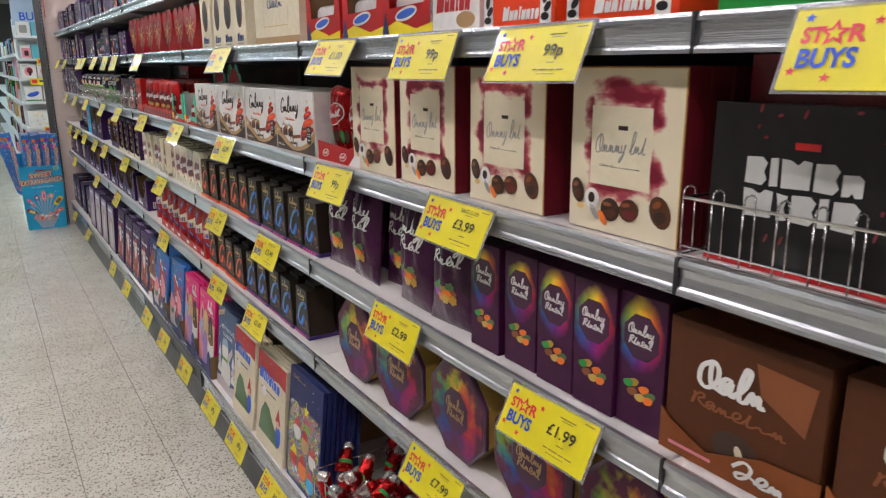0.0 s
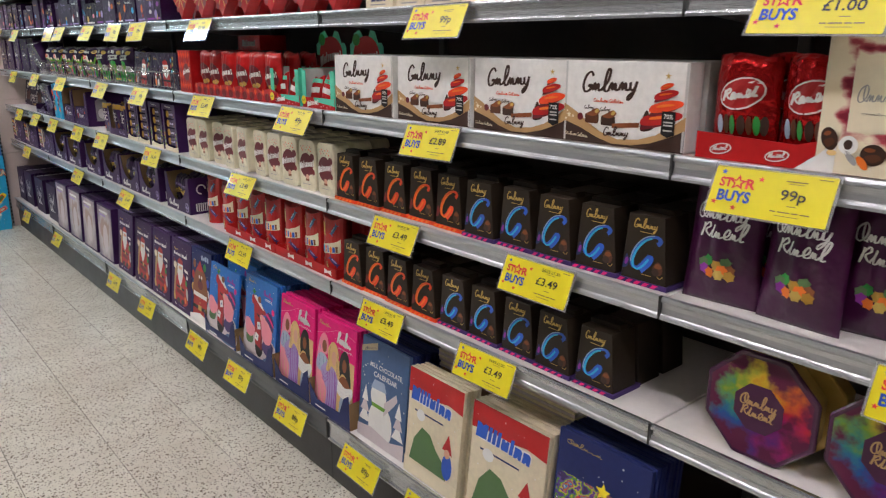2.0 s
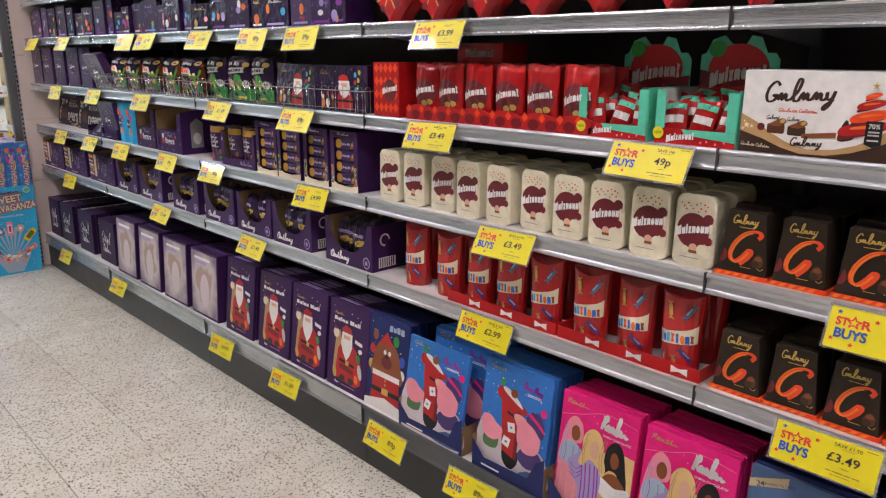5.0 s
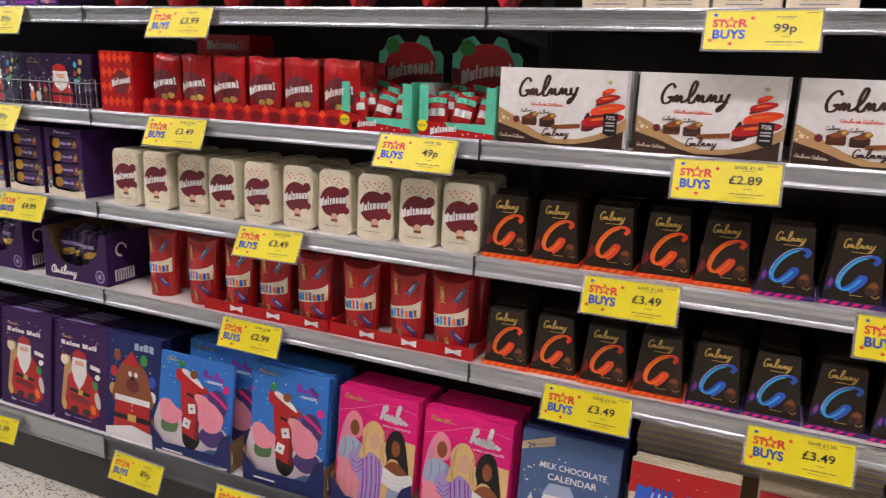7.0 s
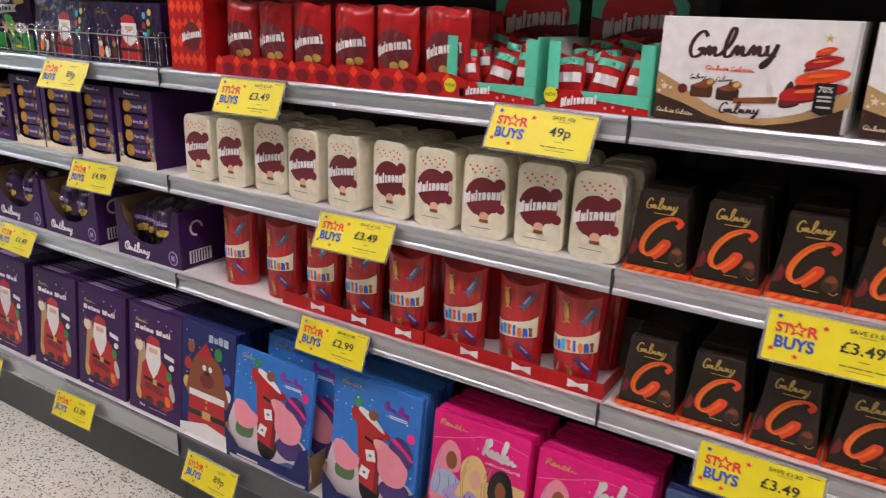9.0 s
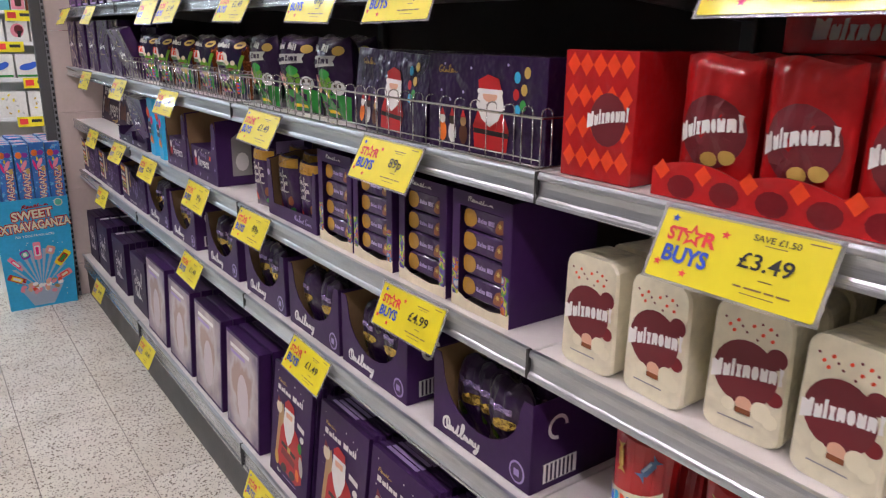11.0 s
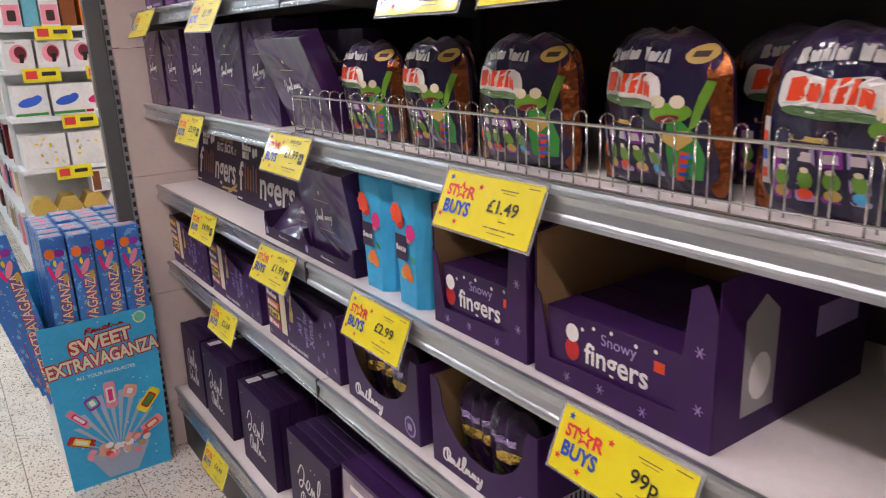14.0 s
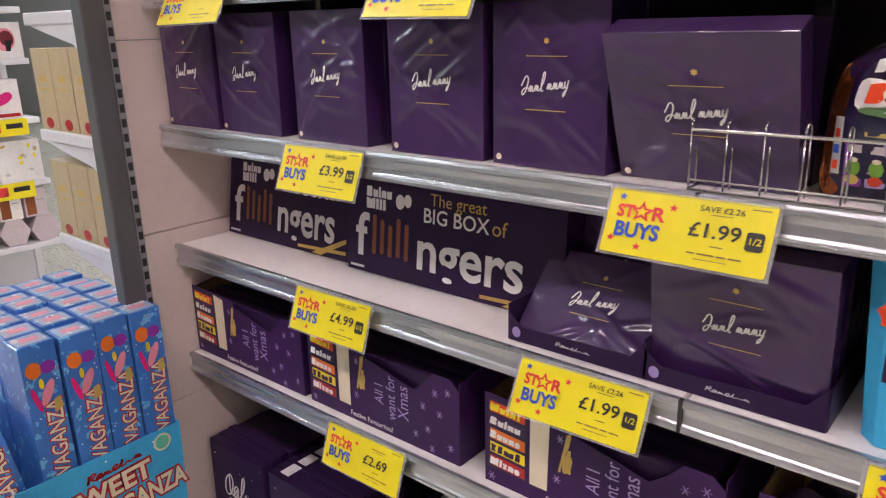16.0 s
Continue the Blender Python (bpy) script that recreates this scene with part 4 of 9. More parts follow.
art(t, "confetti", merge(*[flat(oval(a, b, 0.0028, 0.0022, 8, 40), 0.001) for a, b in ((-0.028, 0.142), (-0.018, 0.150), (-0.022, 0.136), (0.002, 0.148), (0.014, 0.140), (0.022, 0.150), (0.026, 0.136))]), "scarlet")["kind"] = "stuff"
art(t, "confetti", merge(*[flat(oval(a, b, 0.0018, 0.0018, 7), 0.001) for a, b in ((-0.012, 0.144), (-0.006, 0.138), (0.008, 0.132), (0.030, 0.146), (-0.034, 0.150), (0.012, 0.153))]), "maroon")["kind"] = "stuff"
art(t, "small_print", flat(rect(-0.030, 0.018, 0.020, 0.022), 0.001), "grey")
for y in ys[1:]:
    copy_thing(t, place(y, 3, dx=random.uniform(0, 0.014), spin=random.uniform(-7, 7)))
for k in (1, 2):
    for y in ys:
        plain_copy(t, place(y + random.uniform(-0.01, 0.01), 3, dx=0.085 * k, spin=random.uniform(-8, 8)))

# red pouches in their red display trays
ys = [4.010, 3.893, 3.777, 3.662, 3.540, 3.418]
t = thing("red_malt_pouch", "glossy red pouch of chocolate balls standing in red tray", "pouch", "red pouches", place(ys[0], 4, dx=0.012))
part("pouch", mesh_of(*pouch(0.108, 0.172, 0.05, 0.95, seed=3), smooth=True), ink("red", "film"), t)
part("emblem", mesh_of(*on_bag(oval(0.002, 0.084, 0.043, 0.044, 22), 0.172, 0.05)), ink("maroon", "print"), t)
part("wordmark", mesh_of(*on_swell(bold_word("Hulsnount", 0.0, 0.088, 0.086, 0.022, 0.2, 0.006, 13), 0.0034)), ink("white", "print"), t)
for a, b in ((0.004, 0.052), (0.026, 0.056)):
    part("honeycomb_ball", mesh_of(*on_bag(oval(a, b, 0.010, 0.009, 12), 0.172, 0.05, 0.005)), ink("gold", "print"), t)
row(t, ys[1:], 4, 3)
for y in ys:
    plain_copy(t, place(y, 4, dx=0.075, spin=random.uniform(-3, 3)))
    plain_copy(t, place(y, 4, dx=0.14, spin=random.uniform(-3, 3)))
tray = thing("display_tray", "red card display tray with scalloped front lip", "tray", at=place(3.713, 4))
scallop = [(0.36, 0.0)] + [(0.36 - 0.72 * i / 48, 0.036 + 0.012 * abs(math.sin(i * math.pi / 8))) for i in range(49)] + [(-0.36, 0.0)]
part("lip", mesh_of(*prism(scallop, 0.002, 0.003)), ink("red", "film"), tray)
part("diamond_print", mesh_of(*merge(*[flat([(a, b - 0.013), (a + 0.012, b), (a, b + 0.013), (a - 0.012, b)], 0.0026) for a, b in ((-0.345 + 0.06 * i, 0.034) for i in range(12))])), ink("scarlet", "film"), tray, "bright red printed diamonds")["kind"] = "stuff"
part("lump_print", mesh_of(*merge(*[flat(oval(-0.315 + 0.06 * i, 0.016, 0.020, 0.015, 12), 0.0024) for i in range(11)])), ink("dark_red", "film"), tray, "dark red printed rounds")["kind"] = "stuff"
part("tray_floor", mesh_of(*prism(rect(-0.36, 0.36, 0, 0.0006), -0.0015, 0.2)), ink("red"), tray)
side = carton("red_gift_box", "red pouch box seen edge-on beside the pouches", 0.13, 0.175, 0.24, "red", "film", place(4.175, 4), category="box")
art(side, "diamond_print", merge(*[flat([(a, b - 0.016), (a + 0.012, b), (a, b + 0.016), (a - 0.012, b)], 0.0006) for a, b in ((-0.048 + 0.024 * (i % 5), 0.03 + 0.042 * (i // 5)) for i in range(20))]), "scarlet", "film")["kind"] = "stuff"
art(side, "emblem", flat(oval(0.02, 0.085, 0.032, 0.036), 0.001), "maroon")
art(side, "wordmark", bold_word("Hulsnount", 0.02, 0.088, 0.074, 0.020, 0.2, 0.003, 11, 0.0016), "white")
top = carton("red_gift_box", "red gift box lying on stock at the back of shelf", 0.20, 0.06, 0.12, "red", "film", pose(1.13, 3.93, TOP[4] + 0.176), category="box")
art(top, "wordmark", bold_word("Hulsnount", 0, 0.03, 0.12, 0.026, w=0.001), "silver")

# mint and red shelf trays of small packets
for k, y in enumerate((3.302, 3.082)):
    t = thing("packet_tray", "mint and red card tray of small foil packets with header", "display tray", "packet trays", place(y, 4))
    part("front_lip", mesh_of(*prism(rect(-0.098, 0.098, 0, 0.034), 0.0, 0.0015)), ink("red"), t)
    part("front_stripe", mesh_of(*prism([(-0.020, 0.022), (0.098, 0.012), (0.098, 0.0345), (-0.03, 0.0345)], 0.0008, 0.0006)), ink("mint"), t)
    part("wordmark", mesh_of(*bold_word("Hulsnount", -0.032, 0.016, 0.070, 0.017, 0.2, 0.003, 9, 0.002)), ink("white", "print"), t)
    for s in (-1, 1):
        part("side", mesh_of(*prism(rect(s * 0.0985 - 0.001, s * 0.0985 + 0.001, 0, 0.125), -0.002, 0.19)), ink("mint"), t)
        part("front_post", mesh_of(*prism(rect(s * 0.0865 - 0.0115, s * 0.0865 + 0.0115, 0.035, 0.120), 0.0, 0.0015)), ink("mint"), t)
    part("base", mesh_of(*prism(rect(-0.097, 0.097, 0, 0.001), -0.002, 0.19)), ink("red"), t)
    head = [(-0.097, 0), (0.097, 0), (0.097, 0.19), (0.085, 0.205), (0.066, 0.205), (0.050, 0.240), (0.026, 0.245), (0.012, 0.222), (-0.020, 0.226), (-0.040, 0.246), (-0.070, 0.236), (-0.084, 0.205), (-0.097, 0.20)]
    part("header", mesh_of(*prism(head, -0.193, 0.0015)), ink("mint"), t, "tall mint header card")
    part("header_disc", mesh_of(*flat(oval(0, 0.165, 0.076, 0.062, 24), -0.192)), ink("red", "print"), t)
    part("header_base", mesh_of(*flat([(-0.096, 0.06), (0.096, 0.06), (0.096, 0.150), (0.03, 0.140), (-0.096, 0.165)], -0.1915)), ink("dark_red", "print"), t)
    part("header_badge", mesh_of(*flat(oval(-0.055, 0.215, 0.022, 0.020, 16), -0.1905)), ink("green", "print"), t)
    for e in (-1, 1):
        part("side_lining", mesh_of(*prism(rect(e * 0.0965 - 0.0004, e * 0.0965 + 0.0004, 0.002, 0.123), -0.004, 0.186)), ink("silver"), t, "plain grey lining")
    part("print_dots", mesh_of(*merge(*[flat(oval(a, b, 0.003, 0.003, 8), 0.0024) for a, b in ((0.02, 0.008), (0.034, 0.011), (0.055, 0.007), (0.075, 0.012))])), ink("rose", "print"), t)
    # white print inked silver: the shade under the shelf is in its colour
    part("header_wordmark", mesh_of(*bold_word("Hulsnount", 0.0, 0.150, 0.14, 0.036, 0.2, 0.010, 10, -0.1895)), ink("silver", "print"), t)
    part("badge", mesh_of(*prism(oval(-0.088, 0.024, 0.014, 0.014, 16), 0.0028, 0.001)), ink("yellow", "print"), t)
    part("badge_word", mesh_of(*lettering("NEW", 0.0095, -0.088, 0.024, 0.0036, bold=0.01)), ink("green", "print"), t)
    for i in range(9):
        p = thing("small_packet", "small red foil packet lying in mint tray", "packet", "small packets", place(y + 0.062 - 0.062 * (i % 3), 4, dx=0.012 + 0.055 * (i // 3)) @ pose(0, 0, 0.022 + 0.014 * (i // 3), random.uniform(-14, 14), random.uniform(8, 26), random.uniform(-10, 10)))
        part("packet", packet_mesh if (k or i) else mesh_of(*pouch(0.056, 0.086, 0.032, 1.0, 6, 8, seed=5), smooth=True), ink("red", "film"), p)
        if not (k or i):
            packet_mesh = p.children[0].data
            band_mesh = mesh_of(*on_bag(rect(-0.022, 0.022, 0.028, 0.046), 0.078, 0.026))
            tip_mesh = mesh_of(*on_bag(rect(-0.025, 0.025, 0.060, 0.074), 0.078, 0.026))
        part("band", band_mesh, ink("white", "print"), p)
        part("crimp", tip_mesh, ink("mint", "print"), p)

# tapered red cartons of mixed sweets with a cream banner
ys = [4.078, 3.915, 3.778, 3.645, 3.508, 3.355, 3.222, 3.085]
t = thing("sweet_carton", "tapered red carton of mixed chocolates with cream banner", "carton", "red tapered cartons", place(ys[0], 2, dx=0.01))
lower, upper = [], []
for i in range(20):
    a = 2 * math.pi * i / 20
    lower.append((0.046 * math.cos(a), -0.045 + 0.042 * math.sin(a)))
    upper.append((0.057 * math.cos(a), -0.045 + 0.030 * math.sin(a)))
verts = [P(a, 0, b) for a, b in lower] + [P(a, 0.205 - 0.016 * (1 - (a / 0.057) ** 2), b) for a, b in upper]
part("body", mesh_of(verts, [(i, (i + 1) % 20, (i + 1) % 20 + 20, i + 20) for i in range(20)] + [tuple(range(20)), tuple(range(39, 19, -1))], smooth=False), ink("red", "wrap"), t)


def on_carton(shape, out=0.001):
    """A flat shape bent round the front of the tapered carton."""
    v = []
    for x, y, z in shape[0]:
        k = z / 0.205
        ra, rb = 0.046 + 0.011 * k, 0.042 - 0.012 * k
        a = max(-1.45, min(1.45, -y / ra))
        v.append(P(ra * 1.02 * math.sin(a), z, -0.045 + (rb + out) * math.cos(a) + 0.0012))
    return v, shape[1]


def strip(points, w=0.0):
    """Upper and lower edges joined by quads, so that the strip can bend."""
    n = len(points)
    return [P(a, b, w) for a, b, c in points] + [P(a, c, w) for a, b, c in points], [(i, i + 1, i + 1 + n, i + n) for i in range(n - 1)]


part("banner", mesh_of(*on_carton(strip([(-0.062, 0.066, 0.104), (-0.050, 0.068, 0.103), (-0.036, 0.070, 0.103), (-0.022, 0.072, 0.105), (-0.008, 0.074, 0.108), (0.008, 0.076, 0.111), (0.022, 0.077, 0.114), (0.036, 0.078, 0.118), (0.050, 0.079, 0.124), (0.056, 0.081, 0.128), (0.050, 0.100, 0.104)]), 0.0012)), ink("cream", "print"), t, "cream banner with a pointed end")
for i, (kind, c) in enumerate((("l", "bright_blue"), ("o", "bright_blue"), ("D", "sky"), ("t", "scarlet"), ("l", "bright_blue"), ("o", "orange"), ("n", "bright_blue"), ("s", "copper"))):
    a = -0.046 + 0.0122 * i
    part("banner_block", mesh_of(*on_carton(bold_word(kind, a, 0.087 + 0.0010 * i + 0.001 * (i % 2), 0.0105 if kind != "l" else 0.006, 0.024 if kind in "lDt" else 0.028, 0.0, 0.0, 4), 0.0026)), ink(c, "print"), t)
for a, b, c, e, turn, k in ((-0.022, 0.158, "amber", "gold", -82, 0.024), (0.028, 0.160, "steel_blue", "frost", 55, 0.024), (0.026, 0.048, "indigo", "lilac", -42, 0.026), (-0.030, 0.036, "copper", "rose", 80, 0.020), (0.0, 0.028, "kraft", "gold", -75, 0.020), (-0.052, 0.040, "steel_blue", "silver", 85, 0.014)):
    co, si = math.cos(radians(turn)), math.sin(radians(turn))
    shape = [(a + p * k * co - q * k * si, b + p * k * si + q * k * co) for p, q in ((-0.62, 0.12), (-1.0, 0.42), (-0.86, 0.0), (-1.0, -0.42), (-0.62, -0.12), (-0.5, -0.26), (0.5, -0.26), (0.62, -0.12), (1.0, -0.42), (0.86, 0.0), (1.0, 0.42), (0.62, 0.12), (0.5, 0.26), (-0.5, 0.26))]
    part("printed_sweet", mesh_of(*on_carton(flat(shape), 0.0018)), ink(c, "print"), t)
    part("sweet_light", mesh_of(*on_carton(flat([(a + p * k * co - q * k * si, b + p * k * si + q * k * co) for p, q in ((-0.42, 0.04), (0.42, 0.04), (0.46, 0.20), (-0.46, 0.20))]), 0.0026)), ink(e, "print"), t)
row(t, ys[1:], 2, 6)
for y in ys:
    plain_copy(t, place(y + random.uniform(-0.01, 0.01), 2, dx=0.11, spin=random.uniform(-8, 8)))
for y0, y1 in ((3.872, 3.438), (3.432, 3.008)):
    k = (y0 - y1) / 2
    tray = thing("display_tray", "low red card display tray holding tapered cartons", "tray", "red trays", place((y0 + y1) / 2, 2, dx=-0.006))
    part("lip", mesh_of(*prism(rect(-k, k, 0, 0.034), 0.0, 0.002)), ink("red"), tray)
    for s in (-1, 1):
        part("side", mesh_of(*prism(rect(s * (k - 0.001) - 0.001, s * (k - 0.001) + 0.001, 0, 0.034), -0.003, 0.2)), ink("red"), tray)
    for a in (-0.45, 0.15, 0.75):
        part("bow_mark", mesh_of(*merge(flat([(a * k - 0.022, 0.008), (a * k, 0.014), (a * k + 0.022, 0.008), (a * k + 0.022, 0.027), (a * k, 0.021), (a * k - 0.022, 0.027)], 0.001))), ink("white", "print"), tray)


# ---- left stretch of the run: tall cream boxes, pouches and cartons ----
random.seed(21)
ys = [1.403, 1.170, 0.912, 0.640]
t = carton("gift_box", "tall cream chocolate gift box with maroon splash and pralines", 0.212, 0.236, 0.04, "maroon", at=place(ys[0], 4), group="cream gift boxes")
k = 0.106
part("printed_front", mesh_of(*flat(rect(-k + 0.001, k - 0.001, 0.001, 0.235), 0.0006)), WATERCOLOUR, t, "cream front with maroon watercolour wash")
art(t, "label_panel", flat(rect(-0.062, 0.052, 0.070, 0.182), 0.0014), "cream", label="cream label panel")
art(t, "wordmark", script(-0.004, 0.126, 0.096, 0.028, 7, 0.0020, 0.004, 0.002, form="Onnny lnt"), "grey")
art(t, "crest", flat(rect(-0.009, 0.009, 0.150, 0.156), 0.002), "dark_brown")
art(t, "tagline", script(-0.004, 0.098, 0.078, 0.003, 8, 0.0007, w=0.002), "dark_brown")
for a, b, p, q, c, e, turn in ((-0.086, 0.056, 0.013, 0.019, "dark_brown", "brown", 20), (-0.018, 0.036, 0.019, 0.017, "dark_brown", "brown", 0), (0.018, 0.040, 0.019, 0.016, "brown", "maroon", 10), (0.074, 0.046, 0.018, 0.023, "brown", "dark_brown", 30)):
    art(t, "praline", flat(oval(a, b, p, q, 16, turn), 0.0020 + 0.0001 * p * 100), c)
    art(t, "praline_shade", blob([(a - p * 0.6, b - q * 0.2), (a, b - q * 0.7), (a + p * 0.7, b - q * 0.3), (a + p * 0.3, b + q * 0.1)], 0.0034), e)
    art(t, "praline_light", flat(oval(a - p * 0.25, b + q * 0.45, p * 0.45, q * 0.2, 10, turn), 0.0038), "copper")
art(t, "white_praline", flat(oval(-0.056, 0.048, 0.015, 0.015, 16), 0.0022), "white")
art(t, "praline_middle", flat(oval(-0.056, 0.049, 0.007, 0.008, 12), 0.0028), "dark_brown")
art(t, "cocoa_bean", flat(oval(-0.050, 0.028, 0.014, 0.005, 12, -50), 0.0022), "grey")
art(t, "almond", flat(oval(-0.032, 0.022, 0.013, 0.006, 12, -50), 0.0026), "orange")
art(t, "caramel", flat(oval(-0.080, 0.034, 0.008, 0.005, 12), 0.0020), "blond")
art(t, "edge_line", merge(*[flat(r, 0.0012) for r in (rect(k - 0.003, k - 0.0005, 0.001, 0.235), rect(-k + 0.0005, k - 0.003, 0.2335, 0.2355))]), "amber")
for y in ys[1:]:
    copy_thing(t, place(y, 4, dx=random.uniform(0, 0.004)))
for n in (1, 2, 3):
    spare("gift_box", "dark maroon side of stacked chocolate gift boxes", 0.212, 0.236, 0.04, "maroon", ys, 4, FRONT + 0.044 * n, group="cream gift boxes")

# red foil bags in a low red tray
t = thing("foil_bag", "shiny red foil bag of chocolates standing in tray", "bag", "red foil bags", place(1.660, 4, dx=0.02))
part("pouch", mesh_of(*pouch(0.128, 0.185, 0.055, 0.9, seed=9), smooth=True), ink("red", "foil"), t)
part("badge", mesh_of(*on_bag(oval(0, 0.118, 0.044, 0.028, 18, 15), 0.185, 0.055, 0.004)), ink("white", "print"), t)
part("badge_inner", mesh_of(*on_bag(oval(0, 0.118, 0.041, 0.025, 18, 15), 0.185, 0.055, 0.006)), ink("red", "print"), t)
part("wordmark", mesh_of(*on_swell(script(0.0, 0.116, 0.066, 0.022, 5, 0.0050, 0.012), 0.0045)), ink("white", "print"), t)
for a, c in ((-0.040, "frost"), (-0.026, "brown"), (-0.012, "green"), (0.004, "dark_brown"), (0.018, "brown"), (0.032, "green"), (0.044, "dark_brown")):
    part("printed_figure", mesh_of(*on_bag(oval(a, 0.062, 0.0065, 0.018, 10), 0.185, 0.055, 0.004)), ink(c, "print"), t)
copy_thing(t, place(1.535, 4, dx=0.014, spin=-6))
copy_thing(t, place(1.60, 4, dx=0.09, spin=4))
tray = thing("display_tray", "low red and white printed tray under red foil bags", "tray", at=place(1.602, 4))
part("lip", mesh_of(*prism([(-0.125, 0), (0.125, 0), (0.125, 0.058), (0.06, 0.040), (-0.125, 0.048)], 0.0, 0.002)), ink("red"), tray)
for a, b in ((-0.075, 0.020), (0.03, 0.018)):
    part("badge", mesh_of(*flat(oval(a, b, 0.022, 0.010, 14, 12), 0.001)), ink("white", "print"), tray)
    part("badge_inner", mesh_of(*flat(oval(a, b, 0.0195, 0.0078, 14, 12), 0.0014)), ink("red", "print"), tray)
    part("badge_mark", mesh_of(*script(a, b, 0.028, 0.009, 5, 0.0022, 0.004, 0.0018)), ink("white", "print"), tray)
part("snow_print", mesh_of(*flat([(0.06, 0.0), (0.125, 0.0), (0.125, 0.056), (0.10, 0.03)], 0.001)), ink("white", "print"), tray)
part("tray_floor", mesh_of(*prism(rect(-0.125, 0.125, 0, 0.001), -0.0025, 0.2)), ink("red"), tray)

# black gift box behind a wire guard
t = carton("black_gift_box", "large black chocolate gift box with silver blocks of print", 0.42, 0.195, 0.05, "black", "wrap", place(0.29, 4, dx=0.012), group="")
art(t, "wordmark", bold_word("DlHDn", -0.090, 0.118, 0.140, 0.033, 0.0, w=0.001), "silver")
art(t, "wordmark", bold_word("HtDlD", -0.090, 0.080, 0.140, 0.033, 0.0, w=0.001), "silver")
art(t, "red_mark", flat(rect(-0.100, -0.070, 0.146, 0.154), 0.001), "red")
for i in range(26):
    a, b = random.uniform(-0.16, 0.17), random.uniform(0.03, 0.19)
    if not (-0.16 < a < -0.01 and 0.06 < b < 0.15):
        art(t, "red_fleck", flat(oval(a, b, random.uniform(0.002, 0.007), 0.002, 7, random.uniform(0, 90)), 0.0008), "dark_red")
art(t, "red_base", flat(rect(-0.21, 0.21, 0.0, 0.008), 0.001), "red")
t2 = carton("maroon_gift_box", "dark red gift box stacked behind the black box", 0.44, 0.25, 0.06, "dark_red", "wrap", place(0.28, 4, dx=0.075))


def wire_guard(y0, y1, level, high=0.078, kind_label="low chrome wire guard along the shelf front"):
    t = thing("wire_guard", kind_label, "wire guard", "wire guards", pose(0, 0, 0))
    z0, z1 = TOP[level] + 0.004, TOP[level] + high
    x = 0.930
    for z, r in ((z1, 0.0022), (z0, 0.002), (z0 + 0.012, 0.0014)):
        part("rail", mesh_of(*rod((x, y0, z), (x, y1, z), r)), CHROME, t)
    n = round((y1 - y0) / 0.043)
    bend = [(0, 0), (0, high - 0.006)] + [(0.011 - 0.011 * math.cos(radians(a)), high + 0.002 + 0.008 * math.sin(radians(a))) for a in (20, 55, 90, 125, 160)] + [(0.022, high - 0.006), (0.023, 0)]
    loop = mesh_of(*merge(*[rod((a, 0, b), (c, 0, d), 0.0012) for (a, b), (c, d) in zip(bend, bend[1:])]), smooth=True)
    for i in range(n + 1):
        part("wire", loop, CHROME, t, at=pose(x, y0 + (y1 - y0) * i / n, z0))
    for y in (y0, y1):
        part("side_rail", mesh_of(*rod((x, y, z1), (x + 0.35, y, z1), 0.002)), CHROME, t)
        part("side_rail", mesh_of(*rod((x, y, z0), (x + 0.35, y, z0), 0.002)), CHROME, t)
    return t


wire_guard(-0.70, 0.516, 4)
wire_guard(4.268, 5.498, 4)
wire_guard(5.522, 6.775, 4)

# purple pouches with fruit-coloured sweets
def sweet_pouch(y, dx, spin, first=[None]):
    at = place(y, 3, dx=dx - 0.022, spin=spin) @ pose(0, 0, 0, 0, 5, 0)
    if first[0]:
        return copy_thing(first[0], at)
    t = thing("sweet_pouch", "glossy dark purple stand-up pouch of wrapped sweets", "pouch", "purple pouches", at)
    part("pouch", mesh_of(*pouch(0.150, 0.235, 0.07, 0.90, 22, 20, seed=2), smooth=True), ink("plum", "film"), t)
    part("wordmark", mesh_of(*on_swell(script(-0.002, 0.178, 0.098, 0.034, 7, 0.0038, form="Onnlny"), 0.0025)), ink("white", "print"), t)
    part("wordmark", mesh_of(*on_swell(script(0.004, 0.142, 0.084, 0.030, 6, 0.0038, form="Stnonl"), 0.0025)), ink("white", "print"), t)
    for a, b, c in ((-0.028, 0.082, "sage"), (-0.018, 0.088, "green"), (0.016, 0.087, "sage"), (-0.026, 0.070, "violet"), (0.0, 0.080, "amber"), (-0.014, 0.064, "orange"), (0.004, 0.062, "gold"), (0.024, 0.074, "copper"), (0.024, 0.062, "amber"), (0.010, 0.072, "orange")):
        part("wrapped_sweet", mesh_of(*on_bag(star(a, b, 0.0115, 900 * a, 0.78, 6), 0.235, 0.07, 0.003 + 0.004 * (0.1 - b) * 30)), ink(c, "print"), t)
    first[0] = t
    return t


for y, dx, spin in ((1.665, 0.02, 4), (1.515, 0.012, -3), (1.395, 0.06, 6), (1.262, 0.012, -2), (1.108, 0.012, 5), (1.60, 0.10, 0), (1.45, 0.11, 0), (1.30, 0.10, 3), (1.14, 0.10, -4)):
    sweet_pouch(y, dx, spin)

# tall purple cartons with a rainbow burst
ys = [0.966, 0.868, 0.772, 0.680, 0.588]
t = carton("sweet_carton", "tall purple carton with rainbow burst and octagon emblem", 0.088, 0.205, 0.08, "plum", at=place(ys[0], 3), group="purple cartons")
part("burst", mesh_of(*flat(rect(-0.044, 0.044, 0.078, 0.203), 0.0005)), RAINBOW, t, "rainbow burst print")
octo = [(0.036 * math.cos(radians(22.5 + 45 * i)), 0.142 + 0.036 * math.sin(radians(22.5 + 45 * i))) for i in range(8)]
